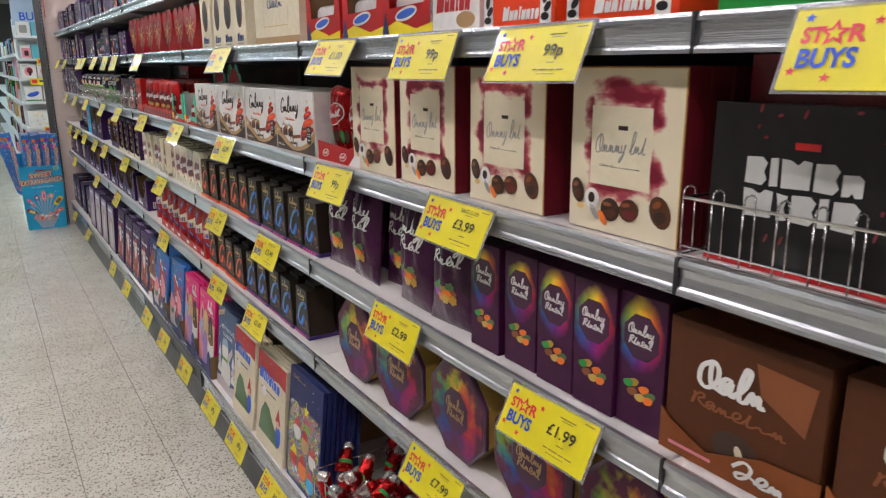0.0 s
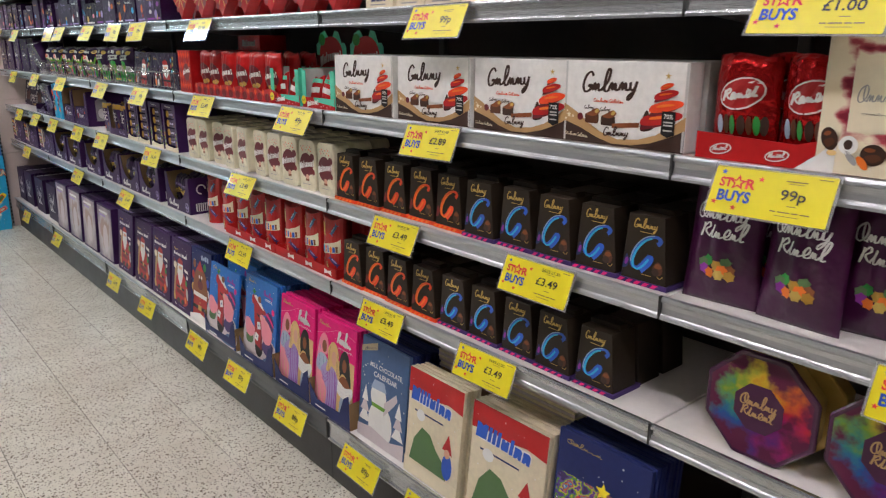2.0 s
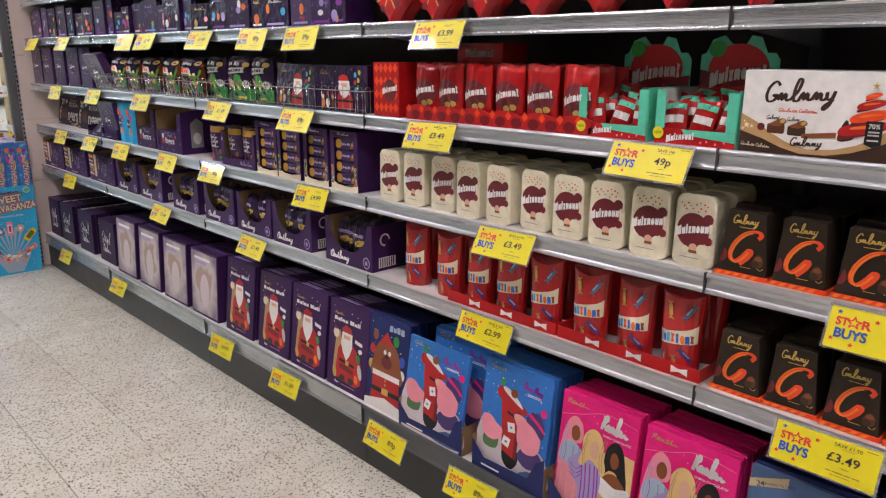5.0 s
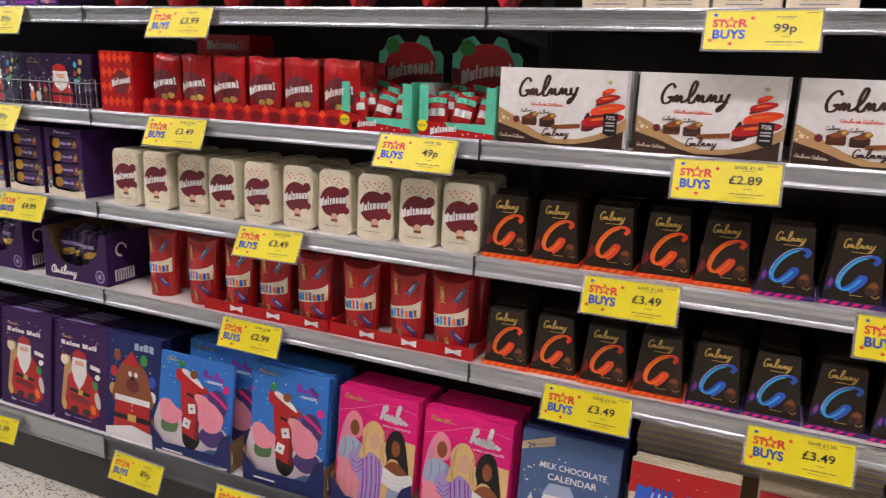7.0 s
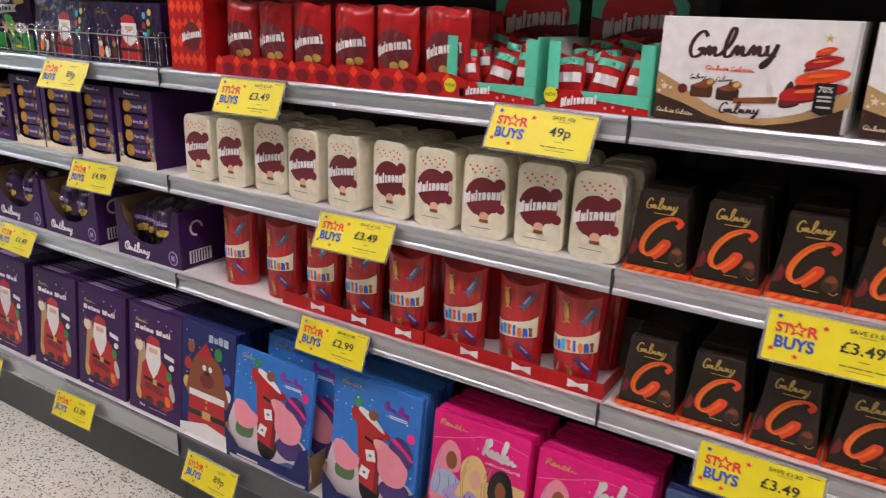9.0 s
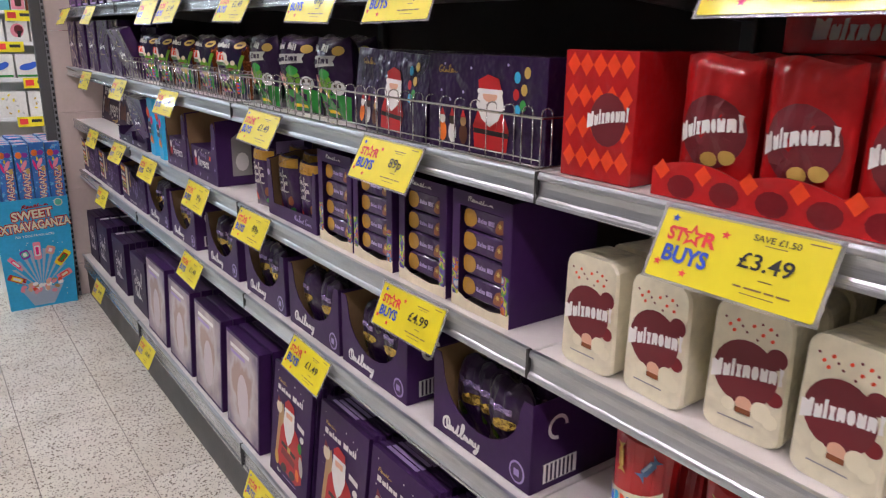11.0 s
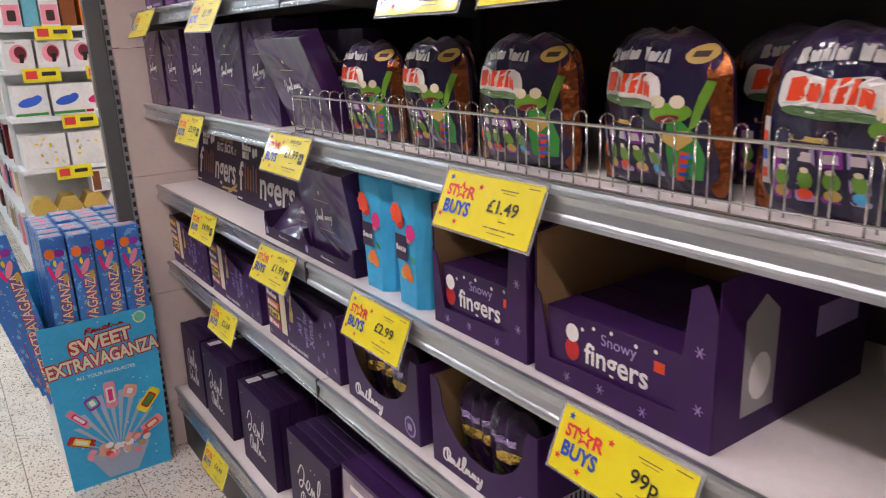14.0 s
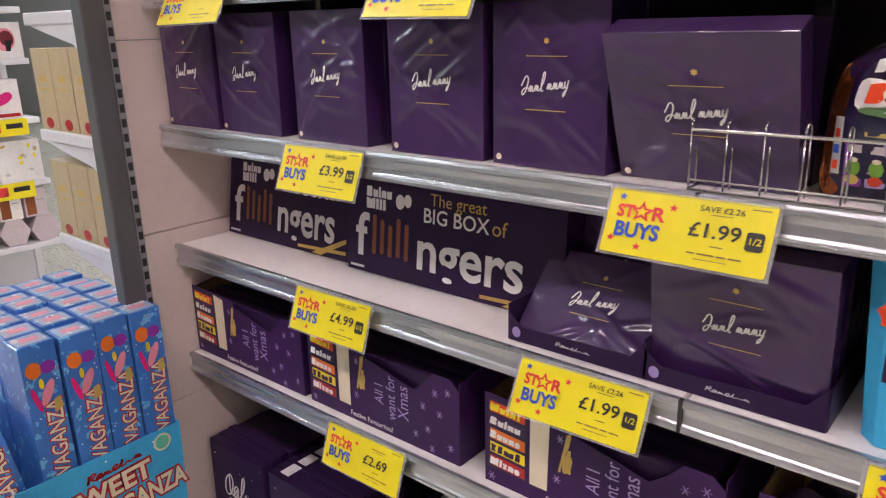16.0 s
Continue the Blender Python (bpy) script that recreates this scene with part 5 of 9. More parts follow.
art(t, "emblem", flat(octo, 0.0012), "plum", label="dark purple octagon emblem")
art(t, "wordmark", script(0, 0.151, 0.048, 0.016, 6, 0.0026, w=0.002, form="Onnlny"), "white")
art(t, "wordmark", script(0, 0.134, 0.044, 0.014, 5, 0.0026, w=0.002, form="Stnonl"), "white")
for a, b, c in ((-0.020, 0.068, "green"), (-0.010, 0.072, "amber"), (0.010, 0.066, "orange"), (0.022, 0.060, "sage"), (-0.012, 0.057, "copper"), (0.018, 0.052, "orange"), (0.003, 0.052, "gold")):
    art(t, "wrapped_sweet", blob([(a - 0.010, b), (a - 0.004, b - 0.007), (a + 0.006, b - 0.005), (a + 0.010, b + 0.003), (a + 0.002, b + 0.006)], 0.0014 - 0.004 * (b - 0.06)), c)
row(t, ys[1:], 3)
for n in (1, 2, 3):
    spare("sweet_carton", "purple carton behind the front row", 0.088, 0.205, 0.08, "plum", ys, 3, FRONT + 0.088 * n, group="purple cartons")

# brown shelf-ready boxes with a white flourish
t = carton("brown_box", "brown chocolate box standing in copper card tray", 0.225, 0.195, 0.05, "brown", at=place(0.425, 3, dx=0.006), group="brown boxes")
art(t, "gold_panel", flat([(0.02, 0.17), (0.10, 0.165), (0.09, 0.10), (0.03, 0.13)], 0.0008), "copper")
art(t, "wordmark", script(-0.01, 0.125, 0.10, 0.04, 4, 0.008, w=0.0015), "white", label="white brushed flourish")
art(t, "small_wordmark", script(0.0, 0.09, 0.14, 0.02, 7, 0.004, w=0.0012), "copper")
art(t, "chocolate", flat(oval(0.0, 0.045, 0.034, 0.022, 18), 0.0012), "dark_brown")
art(t, "almond", flat(oval(0.008, 0.040, 0.006, 0.013, 12, 20), 0.0018), "cream")
part("tray_front", mesh_of(*prism([(-0.117, 0.0), (0.117, 0.0), (0.117, 0.055), (0.04, 0.05), (-0.04, 0.022), (-0.10, 0.045), (-0.117, 0.06)], 0.004, 0.002)), ink("copper"), t, "cut-away copper card tray")
art(t, "tray_mark", script(0.045, 0.022, 0.07, 0.022, 3, 0.006, w=0.006), "white")
art(t, "tray_print", flat(rect(-0.10, -0.03, 0.012, 0.017), 0.005), "rose")
copy_thing(t, place(0.185, 3, dx=0.006))
for n in (1, 2, 3):
    spare("brown_box", "brown chocolate box behind the front row", 0.225, 0.195, 0.05, "brown", (0.425, 0.185), 3, FRONT + 0.07 * n, group="brown boxes")

# octagonal tins standing on edge
ys = [1.550, 1.318, 1.072, 0.832, 0.595, 0.355]
t = thing("octagonal_tub", "purple octagonal sweet tub with colourful sunburst, on edge", "tub", "octagonal tubs", place(ys[0], 2, dx=0.004))
ring = lambda r: [(r * math.cos(radians(22.5 + 45 * i)), 0.108 + r * math.sin(radians(22.5 + 45 * i))) for i in range(8)]
part("tub", mesh_of(*merge(prism(ring(0.112), -0.006, 0.050, ring(0.106))), bevel=0.003), ink("gold", "wrap"), t)
part("rim", mesh_of(*prism(ring(0.116), 0.0, 0.012), bevel=0.003), ink("plum", "wrap"), t)
part("lid_face", mesh_of(*flat([(a, b) for a, b in ring(0.106)], 0.0010)), LID_PRINT, t, "dark rainbow printed lid")
art(t, "emblem", flat([(0.6 * a, 0.108 + 0.6 * (b - 0.108)) for a, b in ring(0.085)], 0.0022), "plum")
art(t, "wordmark", script(0, 0.118, 0.070, 0.024, 6, 0.0032, w=0.003, form="Onnlny"), "tan")
art(t, "wordmark", script(0, 0.096, 0.064, 0.022, 5, 0.0032, w=0.003, form="Stnonl"), "tan")
row(t, ys[1:], 2, 2)
for y in ys:
    plain_copy(t, place(y - 0.02, 2, dx=0.075))

# ---- bottom shelf: advent calendars ----
def calendar(name, label, y, w, h, colour, paint, behind=5, dx=0.0, lean=6.0, at=None, finish="card", edge=None, level=1, step=0.0165, d=0.012, stripes=False):
    at = at or (pose(0.895 + dx, y, TOP[level] + 0.0012) @ pose(0, 0, 0, 0, lean, 0))
    t = thing(name, label, "advent calendar", "advent calendars", at)
    me = mesh_of(*prism(rect(-w / 2, w / 2, 0, h), 0, d), bevel=0.001)
    part("body", me, ink(colour, finish), t)
    paint(t, w, h)
    for i in range(1, behind + 1):
        s = thing(name, "edge of a stacked calendar behind the front one", "advent calendar", "advent calendars", at @ pose(step * i, random.uniform(-0.003, 0.003), random.uniform(0, 0.004)))
        part("body", me, ink(edge or colour, finish), s)
        if stripes:
            part("white_edge", stripes_mesh(w, h, d), ink("lilac", "print"), s)
    return t


def stripes_mesh(w, h, d, cache={}):
    """White marks along the upper edge of a stacked calendar."""
    if (w, h) not in cache:
        cache[(w, h)] = mesh_of(*block(0.0005, d - 0.001, -w * 0.12, w * 0.38, h + 0.0002, h + 0.0008))
    return cache[(w, h)]


def snow(t, w, h, n=10, colour="white", seed=1):
    r = random.Random(seed)
    dots = [flat(oval(r.uniform(-0.46, 0.46) * w, r.uniform(0.40, 0.97) * h, d, d, 7), 0.0007) for d in (r.uniform(0.0008, 0.0026) for i in range(n))]
    art(t, "snow_print", merge(*dots), colour)["kind"] = "stuff"


def santa(t, w, h):
    art(t, "name_bar", bold_word("Dulnu Hull", -0.04 * w, h * 0.80, w * 0.66, 0.016, 0.0, w=0.001), "white")
    art(t, "small_wordmark", script(-w * 0.24, h * 0.86, w * 0.24, 0.012, 6, 0.0018), "gold")
    art(t, "brown_chair", flat([(-0.36 * w, 0.07), (-0.20 * w, 0.06), (-0.14 * w, 0.17), (-0.20 * w, 0.235), (-0.30 * w, 0.22)], 0.0008), "tan")
    art(t, "pale_toy", flat(oval(-0.30 * w, 0.218, 0.075 * w, 0.020, 14), 0.0012), "cream")
    art(t, "toy_hat", flat([(-0.36 * w, 0.232), (-0.26 * w, 0.232), (-0.34 * w, 0.250)], 0.0016), "dark_red")
    art(t, "red_coat", flat([(-0.30 * w, 0.045), (0.22 * w, 0.03), (0.36 * w, 0.05), (0.34 * w, 0.13), (0.22 * w, 0.175), (0.10 * w, 0.195), (-0.12 * w, 0.195), (-0.24 * w, 0.16), (-0.27 * w, 0.10)], 0.0012), "red")
    art(t, "coat_fold", flat([(-0.20 * w, 0.085), (0.16 * w, 0.075), (0.18 * w, 0.092), (0.02 * w, 0.102), (-0.18 * w, 0.105)], 0.0015), "dark_red")
    art(t, "belt", flat([(-0.20 * w, 0.112), (0.18 * w, 0.104), (0.19 * w, 0.115), (-0.20 * w, 0.124)], 0.0017), "black")
    art(t, "buckle", flat(rect(-0.03 * w, 0.05 * w, 0.105, 0.122), 0.0020), "gold")
    art(t, "white_shape", flat([(-0.15 * w, 0.225), (-0.17 * w, 0.185), (-0.11 * w, 0.150), (-0.02 * w, 0.122), (0.06 * w, 0.145), (0.12 * w, 0.180), (0.11 * w, 0.225)], 0.0019), "white")
    art(t, "round_shape", flat(oval(-0.02 * w, 0.215, 0.085 * w, 0.016, 14), 0.0023), "flesh")
    art(t, "white_shape", flat(oval(-0.02 * w, 0.200, 0.10 * w, 0.007, 12), 0.0026), "white")
    art(t, "red_cap", flat([(-0.14 * w, 0.228), (0.11 * w, 0.228), (0.09 * w, 0.252), (-0.06 * w, 0.262), (-0.15 * w, 0.245)], 0.0024), "red")
    art(t, "cap_trim", flat(rounded(-0.15 * w, 0.12 * w, 0.222, 0.232, 0.004, 2), 0.0028), "white")
    for a, b, c, k in ((0.28, 0.15, "green", 0.016), (0.33, 0.10, "silver", 0.030), (0.25, 0.065, "orange", 0.018), (-0.30, 0.060, "gold", 0.022), (0.32, 0.180, "white", 0.010)):
        art(t, "gift_shape", flat(oval(a * w, b, 0.05 * w, k, 10, 15), 0.0021), c)
    for a in (-0.10, 0.12):
        art(t, "boot", flat(oval(a * w, 0.048, 0.08 * w, 0.014, 10, 12), 0.0021), "dark_brown")
    art(t, "white_tab", flat([(0.18 * w, 0.205), (0.36 * w, 0.198), (0.36 * w, 0.212), (0.18 * w, 0.219)], 0.001), "white")
    art(t, "foot_print", flat(rect(-0.12 * w, 0.22 * w, 0.020, 0.0225), 0.001), "lilac")
    art(t, "foot_mark", script(-0.24 * w, 0.022, 0.10 * w, 0.010, 4, 0.0018), "white")
    snow(t, w, h, 14, seed=4)


def pale_photo(t, w, h):
    part("photo", mesh_of(*flat(rect(-w * 0.47, w * 0.47, 0.012, h * 0.97), 0.0006)), PHOTO, t, "pale lilac photograph")
    art(t, "white_blur", flat(oval(0.02 * w, h * 0.40, 0.17 * w, 0.085, 16), 0.0010), "pale")
    art(t, "title_bar", flat(rect(-w * 0.34, w * 0.24, h * 0.86, h * 0.90), 0.0016), "white")
    art(t, "title_bar", flat(rect(-w * 0.34, w * 0.10, h * 0.80, h * 0.835), 0.0016), "lilac")


def bear(t, w, h):
    snow(t, w, h, 26, seed=8)
    art(t, "brown_shape", blob([(-0.34 * w, 0.12), (-0.33 * w, 0.19), (-0.24 * w, 0.245), (-0.08 * w, 0.268), (0.10 * w, 0.264), (0.26 * w, 0.235), (0.34 * w, 0.18), (0.36 * w, 0.12)], 0.0014), "copper")
    art(t, "muzzle", flat(oval(0, 0.185, 0.13 * w, 0.024), 0.0016), "maroon")
    for a in (-0.05, 0.06):
        art(t, "eye_shape", flat(oval(a * w, 0.222, 0.035 * w, 0.009, 10), 0.0018), "white")
    art(t, "nose_shape", flat(oval(0, 0.207, 0.05 * w, 0.007, 10), 0.0022), "black")
    for a, b, c in ((-0.36, 0.22, "red"), (0.36, 0.21, "star_blue"), (-0.38, 0.16, "gold"), (0.37, 0.16, "white"), (0.20, 0.275, "green"), (-0.30, 0.275, "copper")):
        art(t, "small_figure", flat(oval(a * w, b, 0.07 * w, 0.020, 10), 0.0012), c)
    for b in (0.10, 0.118):
        art(t, "button", flat(oval(0, b, 0.02 * w, 0.005, 8), 0.0024), "gold")
    art(t, "red_coat", flat([(-0.36 * w, 0.02), (0.36 * w, 0.02), (0.32 * w, 0.135), (-0.32 * w, 0.135)], 0.0016), "red")
    art(t, "white_trim", flat(rect(-0.33 * w, 0.33 * w, 0.125, 0.145), 0.0018), "white")
    art(t, "belt", flat(rect(-0.35 * w, 0.35 * w, 0.065, 0.082), 0.0018), "black")
    art(t, "buckle", flat(rect(-0.08 * w, 0.08 * w, 0.062, 0.086), 0.0022), "gold")
    art(t, "red_cap", flat([(-0.22 * w, 0.25), (0.14 * w, 0.25), (-0.02 * w, 0.30)], 0.002), "red")
    art(t, "title_bar", bold_word("DuDD", 0.20 * w, h * 0.90, 0.36 * w, 0.024, 0.0, 0.003), "frost")
    art(t, "snow_ground", flat([(-w / 2, 0.0), (w / 2, 0.0), (w / 2, 0.03), (0, 0.05), (-w / 2, 0.025)], 0.0022), "white")


def blue_scene(t, w, h):
    snow(t, w, h, 30, seed=6)
    art(t, "snow_ground", blob([(-w * 0.49, 0.004), (w * 0.49, 0.004), (w * 0.49, 0.11), (0.2 * w, 0.135), (-0.1 * w, 0.125), (-w * 0.30, 0.15), (-w * 0.49, 0.16)], 0.0007), "pale")
    art(t, "snow_shade", blob([(0.05 * w, 0.01), (w * 0.46, 0.01), (w * 0.47, 0.045), (0.25 * w, 0.055)], 0.0010), "steel_blue")
    art(t, "pillar_foot", blob([(-0.12 * w, 0.055), (0.0, 0.035), (0.10 * w, 0.06), (0.09 * w, 0.10), (-0.12 * w, 0.105)], 0.0009), "black")
    art(t, "red_pillar", flat([(-0.14 * w, 0.085), (0.08 * w, 0.070), (0.11 * w, 0.232), (-0.21 * w, 0.258)], 0.0011), "red", label="red pillar box shape")
    art(t, "pillar_shade", flat([(0.03 * w, 0.074), (0.08 * w, 0.070), (0.11 * w, 0.232), (0.05 * w, 0.238)], 0.0013), "dark_red")
    art(t, "pillar_top", blob([(-0.27 * w, 0.268), (-0.24 * w, 0.248), (0.0, 0.230), (0.17 * w, 0.222), (0.17 * w, 0.240), (0.02 * w, 0.258), (-0.16 * w, 0.282), (-0.25 * w, 0.284)], 0.0016), "red")
    art(t, "pillar_snow", blob([(-0.18 * w, 0.276), (0.0, 0.250), (0.12 * w, 0.238), (0.06 * w, 0.258), (-0.08 * w, 0.282), (-0.17 * w, 0.288)], 0.0020), "white")
    art(t, "slot", flat([(-0.10 * w, 0.208), (0.06 * w, 0.198), (0.06 * w, 0.206), (-0.10 * w, 0.216)], 0.0018), "black")
    art(t, "green_sprig", flat(star(-0.20 * w, 0.300, 0.020, 70, 0.35, 6), 0.0022), "green")
    art(t, "brown_bird", flat(oval(-0.02 * w, 0.276, 0.055 * w, 0.014, 12, 20), 0.0024), "copper")
    for a, b, turn in ((-0.02, 0.168, 12), (-0.08, 0.118, -14)):
        c, k = math.cos(radians(turn)), math.sin(radians(turn))
        art(t, "letter", flat([(a * w + x * c - y * k, b + x * k + y * c) for x, y in ((-0.014, -0.015), (0.014, -0.015), (0.014, 0.015), (-0.014, 0.015))], 0.0026), "white")
        art(t, "letter_mark", flat(oval(a * w, b, 0.005, 0.004, 8), 0.0030), "steel_blue")
    art(t, "green_shape", blob([(-0.43 * w, 0.085), (-0.36 * w, 0.075), (-0.22 * w, 0.082), (-0.20 * w, 0.115), (-0.30 * w, 0.125), (-0.42 * w, 0.115)], 0.0020), "sage")
    art(t, "pink_shape", blob([(-0.47 * w, 0.150), (-0.42 * w, 0.112), (-0.28 * w, 0.104), (-0.17 * w, 0.122), (-0.15 * w, 0.150), (-0.24 * w, 0.162), (-0.34 * w, 0.180), (-0.45 * w, 0.176)], 0.0024), "rose")
    art(t, "navy_shape", blob([(0.10 * w, 0.085), (0.24 * w, 0.062), (0.40 * w, 0.078), (0.44 * w, 0.112), (0.30 * w, 0.130), (0.14 * w, 0.115)], 0.0022), "indigo")
    art(t, "pink_shape", blob([(0.00, 0.210), (0.06 * w, 0.180), (0.08 * w, 0.135), (0.20 * w, 0.108), (0.36 * w, 0.118), (0.41 * w, 0.160), (0.34 * w, 0.200), (0.20 * w, 0.212), (0.08 * w, 0.220)], 0.0028), "rose")
    art(t, "pink_ring", flat(oval(0.05 * w, 0.206, 0.028 * w, 0.012, 12, 30), 0.0032), "flesh")
    art(t, "purple_hat", blob([(0.18 * w, 0.212), (0.30 * w, 0.196), (0.42 * w, 0.170), (0.45 * w, 0.205), (0.38 * w, 0.238), (0.26 * w, 0.244)], 0.0033), "indigo")
    art(t, "hat_stripe", blob([(0.22 * w, 0.228), (0.34 * w, 0.212), (0.44 * w, 0.192), (0.44 * w, 0.204), (0.32 * w, 0.226), (0.24 * w, 0.238)], 0.0037), "pink")
    art(t, "hat_ball", flat(oval(0.42 * w, 0.252, 0.045 * w, 0.013, 12), 0.0036), "pink")
    art(t, "title_bar", script(0.24 * w, h * 0.855, 0.28 * w, 0.024, 6, 0.0046, -0.004, form="Onn Pny"), "violet")
    art(t, "subtitle", merge(*[flat(rect(0.16 * w, 0.36 * w, b, b + 0.0025), 0.0012) for b in (h * 0.805, h * 0.792)]), "white")
    art(t, "small_wordmark", script(-0.28 * w, h * 0.935, 0.26 * w, 0.013, 6, 0.0018), "gold")


def pink_scene(t, w, h):
    art(t, "cream_ground", flat([(0.02 * w, 0.004), (w * 0.49, 0.004), (w * 0.49, h * 0.66), (0.30 * w, h * 0.67), (0.02 * w, h * 0.60)], 0.0006), "blond")
    art(t, "pale_wave", ribbon(curve_through([(-0.49 * w, h * 0.80), (-0.2 * w, h * 0.86), (0.1 * w, h * 0.93), (0.48 * w, h * 0.90)]), 0.0022, 0.0007), "rose")
    # three plain figures without faces: skirts, shirts, hair
    art(t, "skirt_shape", blob([(-0.48 * w, 0.006), (-0.12 * w, 0.006), (-0.16 * w, 0.10), (-0.20 * w, 0.150), (-0.44 * w, 0.150), (-0.48 * w, 0.08)], 0.0010), "rose")
    art(t, "skirt_fold", merge(*[flat([(a * w, 0.01), ((a + 0.03) * w, 0.01), ((a + 0.015) * w, 0.14)], 0.0013) for a in (-0.43, -0.34, -0.24)]), "flesh")
    art(t, "long_hair", blob([(-0.48 * w, 0.130), (-0.46 * w, 0.200), (-0.40 * w, 0.262), (-0.30 * w, 0.288), (-0.20 * w, 0.272), (-0.17 * w, 0.240), (-0.20 * w, 0.215), (-0.34 * w, 0.200), (-0.38 * w, 0.150)], 0.0014), "rose")
    art(t, "hair_strand", merge(*[ribbon(curve_through([(a * w, 0.14), ((a + 0.02) * w, 0.20), ((a + 0.06) * w, 0.262)]), 0.0022, 0.0018) for a in (-0.455, -0.42)]), "lilac")
    art(t, "shirt_shape", blob([(-0.46 * w, 0.150), (-0.44 * w, 0.195), (-0.34 * w, 0.212), (-0.22 * w, 0.205), (-0.14 * w, 0.180), (-0.16 * w, 0.142)], 0.0017), "frost")
    art(t, "shirt_fold", merge(*[ribbon(curve_through([(a * w, 0.148), ((a + 0.02) * w, 0.175), ((a + 0.01) * w, 0.200)]), 0.0018, 0.0020) for a in (-0.40, -0.30, -0.22)]), "steel_blue")
    art(t, "plain_oval", flat(oval(-0.272 * w, 0.240, 0.060 * w, 0.023, 16), 0.0022), "copper")
    art(t, "fringe", blob([(-0.36 * w, 0.222), (-0.37 * w, 0.262), (-0.29 * w, 0.282), (-0.20 * w, 0.262), (-0.26 * w, 0.266), (-0.33 * w, 0.250)], 0.0026), "rose")
    art(t, "denim_shape", blob([(0.18 * w, 0.006), (0.46 * w, 0.006), (0.46 * w, 0.085), (0.34 * w, 0.105), (0.20 * w, 0.100)], 0.0012), "frost")
    art(t, "dark_hair", blob([(0.14 * w, 0.160), (0.13 * w, 0.215), (0.18 * w, 0.248), (0.27 * w, 0.260), (0.35 * w, 0.242), (0.40 * w, 0.190), (0.43 * w, 0.140), (0.36 * w, 0.125), (0.30 * w, 0.170), (0.20 * w, 0.175)], 0.0014), "black")
    art(t, "shoulder_shape", blob([(0.12 * w, 0.120), (0.14 * w, 0.152), (0.22 * w, 0.168), (0.31 * w, 0.166), (0.42 * w, 0.140), (0.44 * w, 0.110)], 0.0017), "copper")
    art(t, "white_top", blob([(0.08 * w, 0.148), (0.18 * w, 0.142), (0.30 * w, 0.132), (0.46 * w, 0.142), (0.48 * w, 0.115), (0.38 * w, 0.088), (0.20 * w, 0.092), (0.08 * w, 0.110)], 0.0021), "white")
    art(t, "top_fold", merge(*[ribbon(curve_through([(0.12 * w, b), (0.28 * w, b - 0.010), (0.44 * w, b + 0.002)]), 0.0014, 0.0024) for b in (0.130, 0.118, 0.106)]), "pale")
    art(t, "plain_oval", flat(oval(0.258 * w, 0.208, 0.054 * w, 0.024, 16), 0.0022), "copper")
    art(t, "fringe", blob([(0.18 * w, 0.205), (0.19 * w, 0.238), (0.27 * w, 0.252), (0.33 * w, 0.232), (0.34 * w, 0.200), (0.29 * w, 0.226), (0.22 * w, 0.230)], 0.0026), "black")
    art(t, "jacket_shape", blob([(-0.34 * w, 0.150), (-0.28 * w, 0.172), (-0.12 * w, 0.200), (0.04 * w, 0.190), (0.11 * w, 0.150), (0.10 * w, 0.080), (0.08 * w, 0.006), (-0.18 * w, 0.006), (-0.16 * w, 0.080), (-0.24 * w, 0.110)], 0.0028), "lilac")
    art(t, "jacket_fold", merge(*[ribbon(curve_through([(a * w, 0.02), ((a + 0.015) * w, 0.09), ((a - 0.01) * w, 0.17)]), 0.0040, 0.0031) for a in (-0.14, -0.09, -0.03, 0.03, 0.07)]), "violet")
    art(t, "sleeve_fold", merge(*[ribbon(curve_through([(-0.30 * w, b), (-0.22 * w, b - 0.012), (-0.15 * w, b + 0.004)]), 0.0028, 0.0031) for b in (0.150, 0.136, 0.124)]), "violet")
    art(t, "blond_hair", blob([(-0.20 * w, 0.160), (-0.16 * w, 0.200), (-0.16 * w, 0.240), (-0.08 * w, 0.268), (0.02 * w, 0.270), (0.10 * w, 0.245), (0.12 * w, 0.205), (0.16 * w, 0.170), (0.12 * w, 0.148), (0.05 * w, 0.170), (-0.06 * w, 0.182), (-0.12 * w, 0.160)], 0.0034), "blond")
    art(t, "hair_strand", merge(*[ribbon(curve_through([(a * w, 0.160), ((a - 0.02) * w, 0.205), ((a + 0.03) * w, 0.255)]), 0.0020, 0.0038) for a in (-0.13, -0.11, 0.09, 0.12)]), "tan")
    art(t, "plain_oval", flat(oval(0.0, 0.215, 0.062 * w, 0.026, 16), 0.0040), "flesh")
    art(t, "fringe", blob([(-0.09 * w, 0.205), (-0.10 * w, 0.245), (-0.02 * w, 0.264), (0.07 * w, 0.246), (0.09 * w, 0.205), (0.05 * w, 0.236), (-0.02 * w, 0.246), (-0.06 * w, 0.230)], 0.0044), "blond")
    art(t, "title_bar", script(0.22 * w, h * 0.835, 0.34 * w, 0.046, 5, 0.0080, -0.004, 0.0012, form="Snnlne"), "white")
    art(t, "small_print", lettering("24 MILK CHOCOLATES", 0.0085, 0.25 * w, h * 0.755, 0.0012, bold=0.01), "white")
    art(t, "small_wordmark", script(-0.28 * w, h * 0.925, 0.30 * w, 0.016, 6, 0.0026), "gold")
    snow(t, w, h, 10, "rose", 13)


